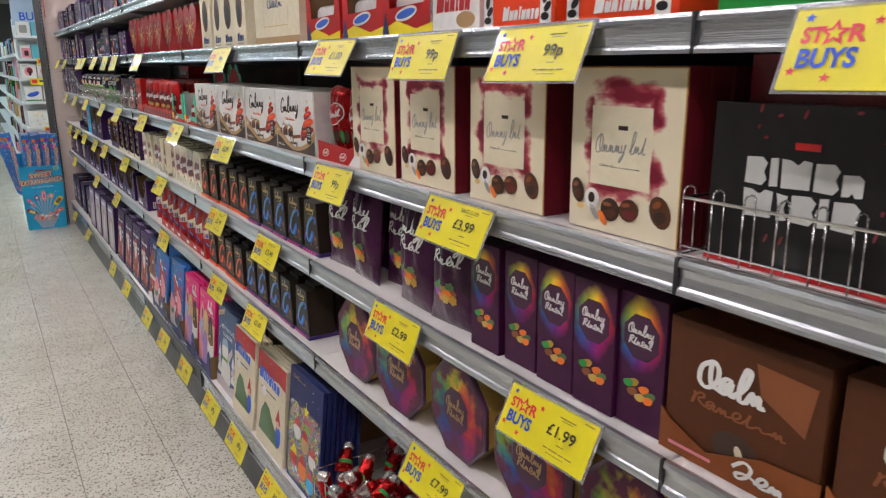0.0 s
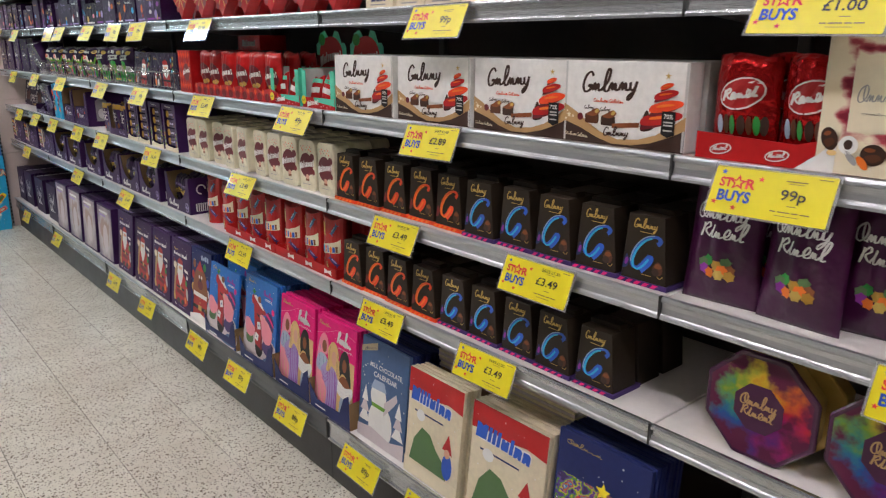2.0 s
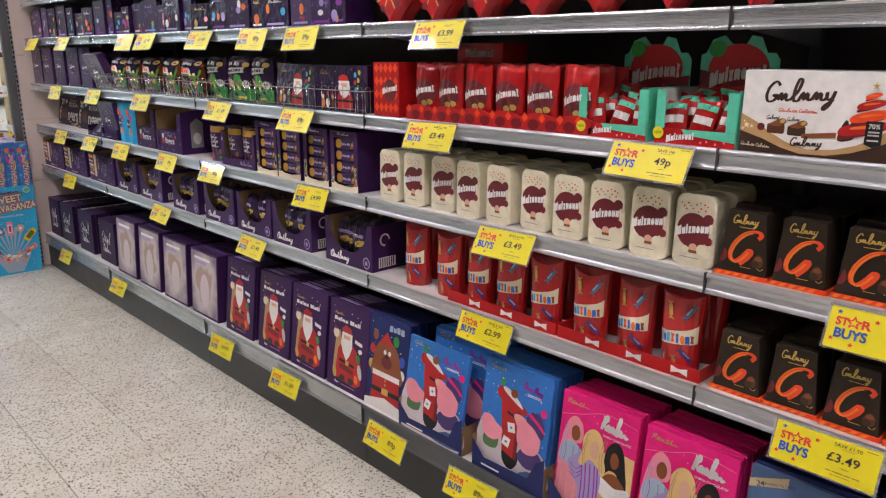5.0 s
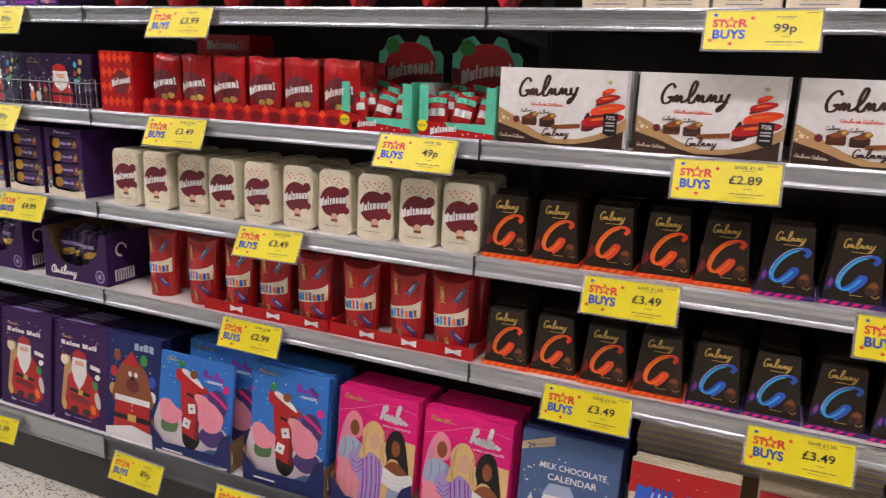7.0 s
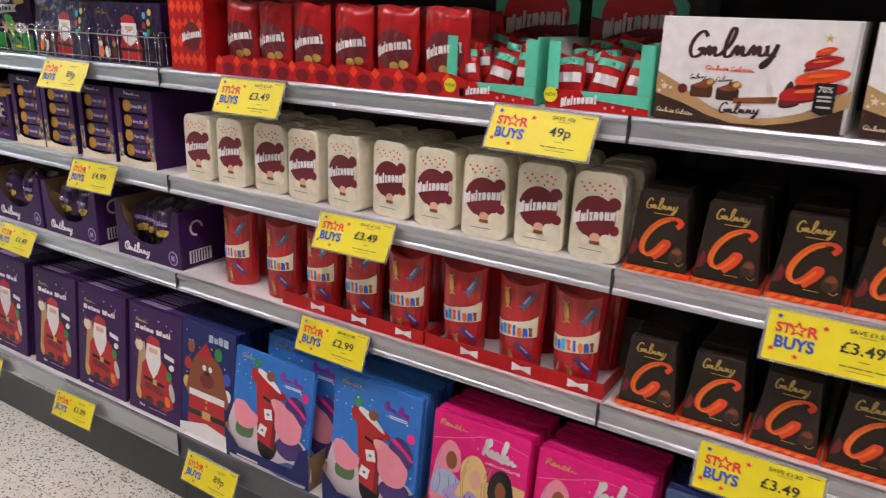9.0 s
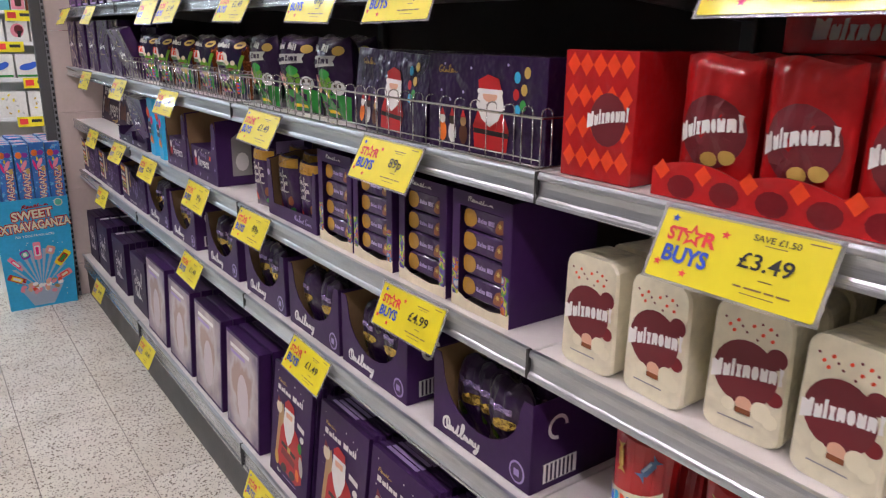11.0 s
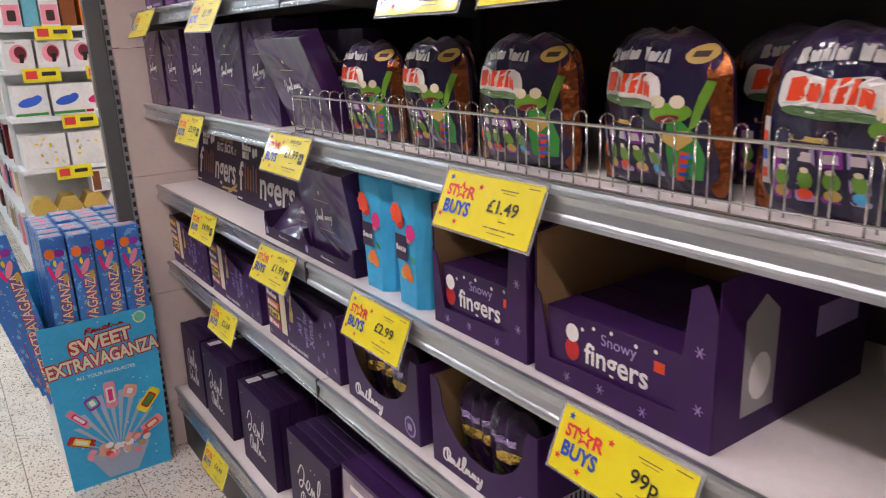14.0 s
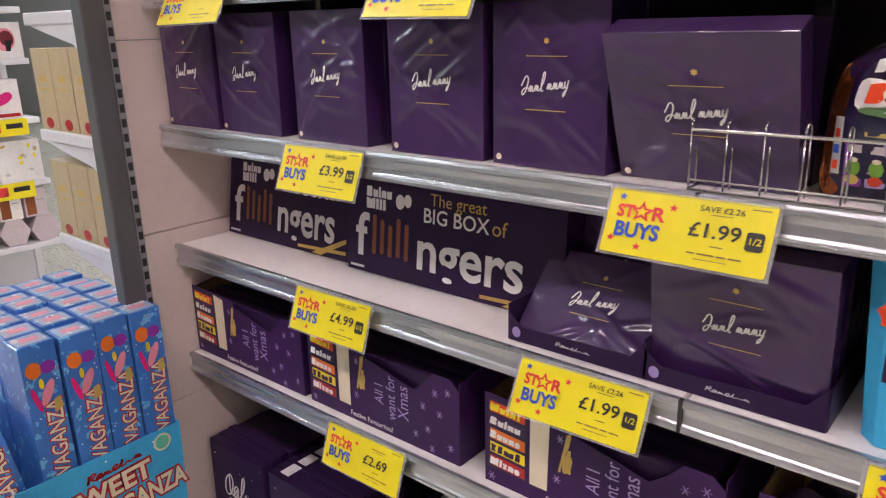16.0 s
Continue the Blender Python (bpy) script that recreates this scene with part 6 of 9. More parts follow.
def milk_calendar(t, w, h):
    snow(t, w, h, 24, seed=9)
    art(t, "title", lettering("MILK CHOCOLATE", 0.022, 0.01, h * 0.76, 0.0014, bold=0.015, squeeze=0.9), "white", label="words milk chocolate")
    art(t, "title", lettering("CALENDAR", 0.024, 0.01, h * 0.68, 0.0014, bold=0.015), "white", label="word calendar")
    art(t, "corner_flash", flat([(-w / 2, h * 0.84), (-w * 0.16, h * 0.92), (-w * 0.16, h * 0.99), (-w / 2, h * 0.90)], 0.001), "buff")
    art(t, "corner_number", lettering("24", 0.020, -w * 0.40, h * 0.885, 0.0016, turn=14), "navy")
    art(t, "corner_words", lettering("WINDOWS TO OPEN", 0.0085, -w * 0.26, h * 0.915, 0.0016, turn=14), "navy")
    art(t, "snowman", flat(oval(-0.02 * w, 0.075, 0.26 * w, 0.075, 18), 0.001), "white")
    art(t, "snowman", flat(oval(-0.08 * w, 0.165, 0.17 * w, 0.045, 18), 0.0012), "white")
    art(t, "snow_arm", flat([(0.05 * w, 0.11), (0.26 * w, 0.165), (0.32 * w, 0.185), (0.29 * w, 0.205), (0.05 * w, 0.155)], 0.0013), "pale")
    art(t, "hat", flat([(-0.25 * w, 0.185), (0.09 * w, 0.190), (0.03 * w, 0.220), (-0.18 * w, 0.218)], 0.0016), "frost")
    art(t, "snow_ground", flat([(-w / 2, 0.0), (w / 2, 0.0), (w / 2, 0.055), (0.2 * w, 0.035), (-0.2 * w, 0.05), (-w / 2, 0.04)], 0.0021), "pale")
    art(t, "scarf", flat([(-0.20 * w, 0.125), (0.06 * w, 0.125), (0.08 * w, 0.138), (-0.22 * w, 0.138)], 0.0018), "lime")
    for s in (-1, 1):
        for i in range(3):
            art(t, "snowy_tree", flat([(s * 0.36 * w - 0.03 + 0.006 * i, 0.06 + 0.035 * i), (s * 0.36 * w + 0.03 - 0.006 * i, 0.06 + 0.035 * i), (s * 0.36 * w, 0.115 + 0.035 * i)], 0.0014 + 0.0002 * i), "pale" if i % 2 else "white")


def cream_scene(t, w, h):
    art(t, "red_top", flat([(-w / 2, h * 0.77), (-0.2 * w, h * 0.80), (0, h * 0.79), (0.25 * w, h * 0.82), (w / 2, h * 0.79), (w / 2, h), (-w / 2, h)], 0.0007), "red")
    snow(t, w, h, 14, seed=3)
    art(t, "wordmark", bold_word("Hlllulnn", -0.016, h * 0.765, w * 0.74, 0.044, 0.1, 0.002, -2, 0.0018), "bright_blue", label="bold blue block shapes")
    art(t, "wordmark_edge", flat(rounded(-0.42 * w, 0.32 * w, h * 0.70, h * 0.80, 0.012), 0.0012), "white")
    art(t, "tagline", flat(rect(-0.36 * w, 0.18 * w, h * 0.615, h * 0.63), 0.001), "navy")
    art(t, "green_hill", flat([(-0.42 * w, 0.04), (0.30 * w, 0.04), (0.24 * w, 0.09), (0.08 * w, 0.12), (-0.04 * w, 0.155), (-0.20 * w, 0.165), (-0.34 * w, 0.12)], 0.0008), "sage")
    art(t, "white_shape", flat(oval(-0.24 * w, 0.20, 0.08 * w, 0.018), 0.0012), "white")
    art(t, "red_hat", flat([(0.20 * w, 0.14), (0.38 * w, 0.13), (0.30 * w, 0.19)], 0.0016), "red")
    art(t, "blue_shape", flat(oval(0.30 * w, 0.09, 0.09 * w, 0.04), 0.0014), "bright_blue")
    art(t, "plain_oval", flat(oval(0.29 * w, 0.13, 0.05 * w, 0.014), 0.002), "flesh")
    art(t, "snow_ground", flat([(-w / 2, 0.0), (w / 2, 0.0), (w / 2, 0.045), (-w / 2, 0.05)], 0.0022), "cream")


def navy_scene(t, w, h):
    part("busy_picture", mesh_of(*flat(rounded(-0.47 * w, 0.47 * w, 0.012, h * 0.72, 0.02), 0.0006)), MULTI_PRINT, t, "busy many-coloured picture")
    snow(t, w, h, 20, seed=5)
    for a, b, r, c in ((-0.2, 0.18, 0.03, "white"), (0.05, 0.16, 0.03, "tan"), (0.28, 0.13, 0.028, "white"), (-0.28, 0.08, 0.03, "red"), (0.0, 0.07, 0.034, "orange"), (0.25, 0.05, 0.03, "sky"), (0.1, 0.22, 0.02, "lime")):
        art(t, "round_shape", flat(oval(a * w, b, r, r * 0.9, 14), 0.001), c)
        art(t, "cap", flat([(a * w - r, b + r * 0.6), (a * w + r, b + r * 0.6), (a * w, b + r * 1.7)], 0.0014), "red" if c != "red" else "yellow")
    art(t, "star", flat(star(0.05 * w, 0.27, 0.022), 0.0016), "yellow")
    art(t, "small_wordmark", script(-0.2 * w, h * 0.93, 0.4 * w, 0.012, 6, 0.002), "gold")


def carols(t, w, h):
    """Dark purple carton front with a curl of white script."""
    art(t, "wordmark", script(0, h * 0.55, w * 0.5, h * 0.25, 4, 0.006), "white")
    art(t, "wordmark", script(0, h * 0.30, w * 0.5, h * 0.2, 5, 0.005), "white")
    snow(t, w, h, 10, seed=12)


calendar("advent_calendar", "blue milk chocolate advent calendar with snowman, upright", 2.735, 0.250, 0.345, "steel_blue", milk_calendar, 7, edge="navy", dx=0.01)
calendar("advent_calendar", "cream and red chocolate advent calendar with blue blocks", 2.465, 0.240, 0.335, "cream", cream_scene, 3, dx=-0.004, edge="cream")
calendar("advent_calendar", "cream and red chocolate advent calendar with blue blocks", 2.170, 0.270, 0.335, "cream", cream_scene, 6, dx=-0.004, edge="cream")
for i in range(14):
    s = thing("advent_calendar", "flat cream calendar lying in a stack behind", "advent calendar", "stacked calendars", pose(1.05, 2.32 + random.uniform(-0.006, 0.006), TOP[1] + 0.30 + 0.0092 * i))
    part("body", stack_mesh if i else mesh_of(*block(-0.01, 0.26, -0.27, 0.27, 0, 0.0085), bevel=0.001), ink("cream" if i % 2 else "pale"), s)
    stack_mesh = s.children[0].data
low = thing("stock_box", "plain brown stock box under the stacked calendars", "box", at=pose(1.05, 2.32, TOP[1] + 0.0012))
part("body", mesh_of(*block(0.0, 0.26, -0.27, 0.27, 0, 0.296), bevel=0.002), KRAFT, low)
calendar("advent_calendar", "navy advent calendar with colourful round shapes, upright", 1.880, 0.260, 0.375, "navy", navy_scene, 7)
calendar("advent_calendar", "bright pink advent calendar with three printed figures", 3.270, 0.245, 0.350, "pink", pink_scene, 9, edge="pink")
calendar("advent_calendar", "bright pink advent calendar with three printed figures", 3.005, 0.245, 0.345, "pink", pink_scene, 9, edge="pink")
calendar("advent_calendar", "blue advent calendar with red pillar box scene", 3.560, 0.262, 0.360, "blue", blue_scene, 8, dx=0.0, edge="blue")
calendar("advent_calendar", "blue advent calendar leaning forward of its stack", 3.905, 0.285, 0.330, "blue", blue_scene, 0, dx=-0.012, lean=9)
calendar("advent_calendar", "blue advent calendar with red pillar box scene", 3.835, 0.275, 0.365, "blue", blue_scene, 8, dx=0.05, edge="blue")
calendar("advent_calendar", "navy advent calendar with brown and red printed figure", 4.165, 0.225, 0.350, "navy", bear, 9, dx=0.006, edge="navy")
for y in (4.395, 4.660, 4.920, 5.215):
    calendar("advent_calendar", "purple advent calendar with red and white figure", y, 0.245, 0.345, "purple", santa, 9, dx=0.004, edge="purple", stripes=True)
for y in (5.545, 5.870, 6.195, 6.520):
    calendar("advent_calendar", "purple calendar box with pale photograph front", y, 0.275, 0.330, "purple", pale_photo, 5, dx=0.0, lean=3, edge="purple", d=0.04, step=0.044)
for y in (6.870, 7.240, 7.60, 7.86):
    calendar("selection_box", "dark purple selection box with white script, in stack", y, 0.255 if y < 7.8 else 0.22, 0.262, "deep_purple", carols, 12, dx=0.02, lean=1, edge="deep_purple", d=0.026, step=0.028)
for y in (7.24, 7.60):
    for i in range(6):
        tag = thing("white_label", "white paper barcode label on stacked boxes", "label", "white labels", pose(0.955 + 0.052 * i, y + 0.085, TOP[1] + 0.2655))
        part("paper", mesh_of(*block(-0.021, 0.021, -0.015, 0.015, 0, 0.0006)), ink("white"), tag)
# dark trays that hold some calendars
for y, w in ((3.905, 0.31), (3.56, 0.285), (3.27, 0.255), (3.005, 0.255)):
    t = thing("calendar_tray", "dark navy card tray round the foot of calendars", "tray", "calendar trays", pose(0.884, y, TOP[1] + 0.0012))
    part("lip", mesh_of(*prism([(-w / 2, 0), (w / 2, 0), (w / 2, 0.13), (w / 2 - 0.03, 0.11), (w / 2 - 0.06, 0.045), (-w / 2 + 0.05, 0.04), (-w / 2, 0.09)], 0.0, 0.0016)), ink("navy"), t)
    for s in (-1, 1):
        part("side", mesh_of(*prism([(s * w / 2, 0), (s * w / 2 + 0.0015, 0), (s * w / 2 + 0.0015, 0.10), (s * w / 2, 0.10)], -0.002, 0.22)), KRAFT, t)
    part("print", mesh_of(*flat(rect(-w * 0.36, -w * 0.1, 0.014, 0.020), 0.0008)), ink("white", "print"), t)

# wire basket with foil figures
t = thing("wire_basket", "chrome wire basket heaped with red foil sweets", "basket", at=pose(0, 0, 0))
for z in (0.256, 0.33, 0.40):
    for p, q in (((0.885, 0.95, z), (0.885, 1.735, z)), ((0.885, 1.735, z), (1.15, 1.735, z)), ((0.885, 0.95, z), (1.15, 0.95, z)), ((1.15, 0.95, z), (1.15, 1.735, z))):
        part("wire", mesh_of(*rod(p, q, 0.002)), CHROME, t)
for i in range(20):
    y = 0.95 + 0.785 * i / 19
    part("wire", mesh_of(*rod((0.885, y, 0.252), (0.885, y, 0.405), 0.0014)), CHROME, t)
figures = []
for red, white, belt in (("red", "white", "green"), ("silver", "red", "dark_red"), ("red", "silver", "black")):
    f = thing("foil_figure", red + " foil-wrapped sweet heaped in wire basket", "sweet", "foil sweets", pose(0.93 + 0.06 * len(figures), 1.05 + 0.2 * len(figures), 0.262, 10, 5, 40))
    part("wrap", mesh_of(*pouch(0.052, 0.078, 0.046, 0.6, 7, 7, seed=7 + len(figures)), smooth=True), ink(red, "foil"), f)
    part("top", mesh_of(*prism(oval(0, 0.074, 0.018, 0.016, 10), -0.004, 0.03), bevel=0.004, smooth=True), ink(white, "foil"), f)
    part("belt", mesh_of(*on_bag(rect(-0.021, 0.021, 0.024, 0.034), 0.078, 0.046, 0.002)), ink(belt, "print"), f)
    figures.append(f)
for i in range(84):
    copy_thing(figures[(0, 1, 0, 2, 0)[i % 5]], pose(0.91 + 0.215 * random.random(), 0.985 + 0.72 * random.random(), 0.262 + 0.030 * (i // 18) + 0.01 * random.random(), random.uniform(-70, 70), random.uniform(-60, 60), random.uniform(0, 360)))


# ---- purple stretch of the run ----
random.seed(33)


def glossy_bag(name, label, w, h, d, colour, y, level, dx, spin, paint, group, cache={}):
    at = place(y, level, dx=dx, spin=spin)
    if group in cache:
        return copy_thing(cache[group], at)
    t = thing(name, label, "bag", group, at @ Matrix.Diagonal((1, 1.2 if "figure" in group else 1, 1.02, 1)))
    part("pouch", mesh_of(*pouch(w, h, d, 0.84, 22, 18, seed=len(group), round_top="figure" in group), smooth=True), ink(colour, "busyfilm"), t)
    paint(t, w, h, d)
    cache[group] = t
    return t


def bag_art(t, name, outline, colour, h, d, out=0.003, finish="film"):
    part(name, mesh_of(*on_bag(outline, h, d, out)), ink(colour, finish), t)


def frog_bag(t, w, h, d):
    for e in (-1, 1):
        bag_art(t, "side_film", curve_through([(e * 0.064, 0.010), (e * 0.081, 0.012), (e * 0.080, 0.080), (e * 0.074, 0.140), (e * 0.060, 0.150), (e * 0.066, 0.080)], True, 3), "copper", h, d, 0.004, "foil")
    bag_art(t, "front_panel", curve_through([(-0.062, 0.012), (0.062, 0.012), (0.066, 0.080), (0.058, 0.130), (0.030, 0.164), (-0.030, 0.164), (-0.058, 0.130), (-0.066, 0.080)], True, 4), "night", h, d, 0.005, "film")
    bag_art(t, "word_panel", curve_through([(-0.052, 0.104), (-0.010, 0.100), (0.022, 0.100), (0.028, 0.116), (0.020, 0.134), (-0.014, 0.132), (-0.048, 0.138), (-0.056, 0.122)], True, 3), "white", h, d, 0.010, "print")
    bag_art(t, "green_band", curve_through([(-0.046, 0.100), (0.016, 0.096), (0.018, 0.104), (-0.044, 0.108)], True, 3), "sage", h, d, 0.014, "print")
    part("wordmark", mesh_of(*on_swell(bold_word("Dutlln", -0.014, 0.120, 0.066, 0.022, 0.1, 0.003, -3), 0.0052)), ink("scarlet", "print"), t)
    part("top_print", mesh_of(*on_swell(bold_word("Dunlu Hull", -0.006, 0.150, 0.074, 0.014, 0.1, 0.004), 0.0046)), ink("silver", "print"), t)
    for i in range(4):
        a = -0.052 + 0.020 * i
        bag_art(t, "mini_bar", rounded(a - 0.0085, a + 0.0085, 0.018, 0.072, 0.003, 2), "lilac" if i % 2 else "violet", h, d, 0.004, "film")
        bag_art(t, "mini_mark", rect(a - 0.006, a + 0.006, 0.057, 0.066), "pale", h, d, 0.007, "print")
        bag_art(t, "mini_shape", oval(a, 0.040, 0.0065, 0.010, 10), "lime", h, d, 0.007, "print")
        bag_art(t, "mini_shape", oval(a, 0.026, 0.0065, 0.006, 10), ("gold", "scarlet", "gold", "sky")[i], h, d, 0.008, "print")
        bag_art(t, "eye_shape", oval(a, 0.049, 0.004, 0.003, 8), "cream", h, d, 0.010, "print")
    # green figure with scarf, raised arm and striped bar
    bag_art(t, "green_shape", [(0.026, 0.020), (0.058, 0.020), (0.062, 0.045), (0.056, 0.070), (0.044, 0.084), (0.032, 0.080), (0.028, 0.050)], "green", h, d, 0.008, "film")
    bag_art(t, "green_shape", oval(0.034, 0.092, 0.020, 0.011, 14, 8), "lime", h, d, 0.010, "film")
    bag_art(t, "green_shape", [(0.050, 0.074), (0.058, 0.080), (0.066, 0.112), (0.068, 0.124), (0.062, 0.126), (0.058, 0.110)], "lime", h, d, 0.009, "film")
    bag_art(t, "mouth_shape", oval(0.032, 0.086, 0.012, 0.004, 10, 10), "dark_red", h, d, 0.013, "print")
    for a in (0.026, 0.042):
        bag_art(t, "eye_shape", oval(a, 0.104, 0.0065, 0.007, 10), "cream", h, d, 0.013, "print")
    bag_art(t, "yellow_shape", [(0.022, 0.072), (0.050, 0.074), (0.054, 0.064), (0.040, 0.052), (0.026, 0.062)], "gold", h, d, 0.012, "print")
    bag_art(t, "striped_bar", [(0.034, 0.018), (0.042, 0.018), (0.050, 0.050), (0.042, 0.052)], "scarlet", h, d, 0.014, "print")
    for q in (0.024, 0.034, 0.044):
        bag_art(t, "bar_stripe", rect(0.033 + q * 0.22, 0.043 + q * 0.22, q, q + 0.004), "bright_blue", h, d, 0.018, "print")
    bag_art(t, "badge", oval(0.054, 0.152, 0.010, 0.010, 14), "gold", h, d, 0.010, "print")
    bag_art(t, "badge_mark", rect(0.049, 0.059, 0.149, 0.155), "dark_brown", h, d, 0.013, "print")
    for i in range(3):
        bag_art(t, "strip_mark", rect(-0.071, -0.066, 0.036 + 0.018 * i, 0.046 + 0.018 * i), ("scarlet", "bright_blue", "scarlet")[i], h, d, 0.014, "print")
    bag_art(t, "side_strip", rect(-0.072, -0.064, 0.03, 0.095), "silver", h, d, 0.010, "print")
    bag_art(t, "yellow_strip", rect(-0.045, -0.012, 0.076, 0.081), "gold", h, d, 0.008, "print")


for y, dx, spin in ((5.642, 0.005, 6), (5.876, 0.010, -5), (6.106, 0.008, 4), (6.332, 0.008, -4), (6.540, 0.010, 3), (5.74, 0.11, 16), (5.98, 0.11, -14), (6.20, 0.11, 8), (6.44, 0.11, -9)):
    glossy_bag("chocolate_bag", "glossy purple bag of chocolate bars with green figure", 0.165, 0.176, 0.085, "purple", y, 4, dx, spin, frog_bag, "green figure bags")


def sprout_bag(t, w, h, d):
    bag_art(t, "green_base", [(-0.085, 0.004), (0.085, 0.004), (0.085, 0.055), (0.04, 0.065), (0.0, 0.055), (-0.05, 0.068), (-0.085, 0.055)], "green", h, d, 0.004)
    bag_art(t, "green_figure", oval(0.02, 0.080, 0.026, 0.028, 14), "lime", h, d, 0.007, "print")
    bag_art(t, "leaf_cap", oval(0.02, 0.102, 0.022, 0.012, 12), "green", h, d, 0.009, "print")
    bag_art(t, "yellow_scarf", oval(0.02, 0.058, 0.016, 0.010, 12), "yellow", h, d, 0.009, "print")
    bag_art(t, "pink_figure", oval(-0.052, 0.080, 0.019, 0.018, 14), "rose", h, d, 0.007, "print")
    bag_art(t, "brown_figure", oval(-0.020, 0.076, 0.017, 0.018, 14), "flesh", h, d, 0.006, "print")
    bag_art(t, "white_figure", oval(0.060, 0.074, 0.016, 0.016, 14), "silver", h, d, 0.008, "print")
    part("banner_mark", mesh_of(*on_swell(bold_word("sunntuns", -0.002, 0.129, 0.094, 0.014, 0.1, 0.001, 4), 0.0064)), ink("deep_purple", "print"), t)
    part("wordmark", mesh_of(*on_swell(bold_word("Dunlu Hull", -0.008, 0.155, 0.086, 0.015, 0.1, 0.004), 0.003)), ink("silver", "print"), t)
    bag_art(t, "small_print", rect(-0.01, 0.05, 0.014, 0.022), "yellow", h, d, 0.007, "print")
    bag_art(t, "banner", [(-0.064, 0.112), (0.058, 0.121), (0.054, 0.130), (0.060, 0.142), (-0.062, 0.138), (-0.056, 0.124)], "silver", h, d, 0.009, "print")
    for a, b in ((-0.052, 0.082), (-0.020, 0.078), (0.02, 0.084), (0.060, 0.078)):
        for e in (-0.006, 0.006):
            bag_art(t, "eye_shape", oval(a + e, b, 0.003, 0.004, 8), "dark_brown", h, d, 0.012, "print")
    bag_art(t, "badge", oval(0.062, 0.152, 0.012, 0.010, 14), "gold", h, d, 0.010, "print")


for y, dx, spin in ((5.390, -0.002, -6), (5.200, 0.008, 5), (5.020, 0.008, -7), (5.30, 0.10, 12), (5.08, 0.11, -10)):
    glossy_bag("chocolate_bag", "glossy purple and green bag of chocolate shapes", 0.180, 0.182, 0.085, "purple", y, 4, dx, spin, sprout_bag, "green based bags")


def film_pack(t, w, h, d):
    art(t, "red_shape", flat([(-0.018, 0.012), (0.062, 0.010), (0.066, 0.045), (0.050, 0.078), (-0.008, 0.080), (-0.022, 0.048)], 0.0010), "red")
    art(t, "belt", flat([(-0.020, 0.036), (0.065, 0.034), (0.065, 0.042), (-0.020, 0.044)], 0.0013), "black")
    art(t, "white_shape", flat([(-0.008, 0.104), (-0.014, 0.082), (0.0, 0.060), (0.020, 0.048), (0.040, 0.060), (0.054, 0.082), (0.048, 0.104)], 0.0016), "white")
    art(t, "plain_oval", flat(oval(0.020, 0.098, 0.018, 0.010, 12), 0.0020), "flesh")
    art(t, "red_cap", flat([(-0.008, 0.106), (0.048, 0.106), (0.040, 0.126), (0.014, 0.132), (-0.010, 0.122)], 0.0018), "red")
    art(t, "cap_trim", flat(rounded(-0.011, 0.051, 0.101, 0.109, 0.003, 2), 0.0023), "white")
    for a, b, c in ((0.082, 0.130, "sky"), (0.098, 0.112, "gold"), (0.080, 0.104, "red"), (0.096, 0.088, "green"), (0.104, 0.138, "gold"), (0.084, 0.080, "sky")):
        art(t, "bauble", flat(oval(a, b, 0.007, 0.009, 12), 0.0012), c)
    art(t, "small_wordmark", script(-0.090, 0.134, 0.052, 0.012, 6, 0.0013), "amber")
    for a, c, e in ((-0.105, "orange", "white"), (-0.078, "white", "dark_brown"), (-0.048, "brown", "tan")):
        art(t, "small_figure", flat(oval(a, 0.030, 0.011, 0.018, 12), 0.001), c)
        art(t, "small_figure_top", flat(oval(a, 0.052, 0.008, 0.009, 12), 0.0014), e)
        art(t, "small_cap", flat([(a - 0.007, 0.058), (a + 0.007, 0.058), (a, 0.072)], 0.0018), "red")
    for a, b in ((-0.11, 0.10), (-0.085, 0.085), (-0.05, 0.10), (-0.03, 0.140), (-0.10, 0.145), (0.06, 0.148), (-0.06, 0.075)):
        art(t, "snow_dot", flat(oval(a, b, 0.0025, 0.0025, 7), 0.0008), "lilac")


t = carton("film_pack", "flat purple film-wrapped multipack with red and white figure", 0.292, 0.162, 0.05, "purple", "busyfilm", place(4.432, 4, dx=0.006, spin=2), group="film packs", category="multipack")
film_pack(t, 0.26, 0.16, 0.05)
t2 = copy_thing(t, place(4.742, 4, dx=0.006, spin=-3) @ pose(0, 0, 0.0, 2, 6, 0))
copy_thing(t, place(4.42, 4, dx=0.075, spin=-2))
copy_thing(t, place(4.72, 4, dx=0.08, spin=3))

# gift boxes in clear film
ys = [7.905, 7.702, 7.462, 7.208, 6.998]
t = carton("wrapped_gift_box", "tall purple chocolate gift box in clear creased film", 0.192, 0.235, 0.05, "purple", "wrap", place(ys[0], 4), group="purple gift boxes")


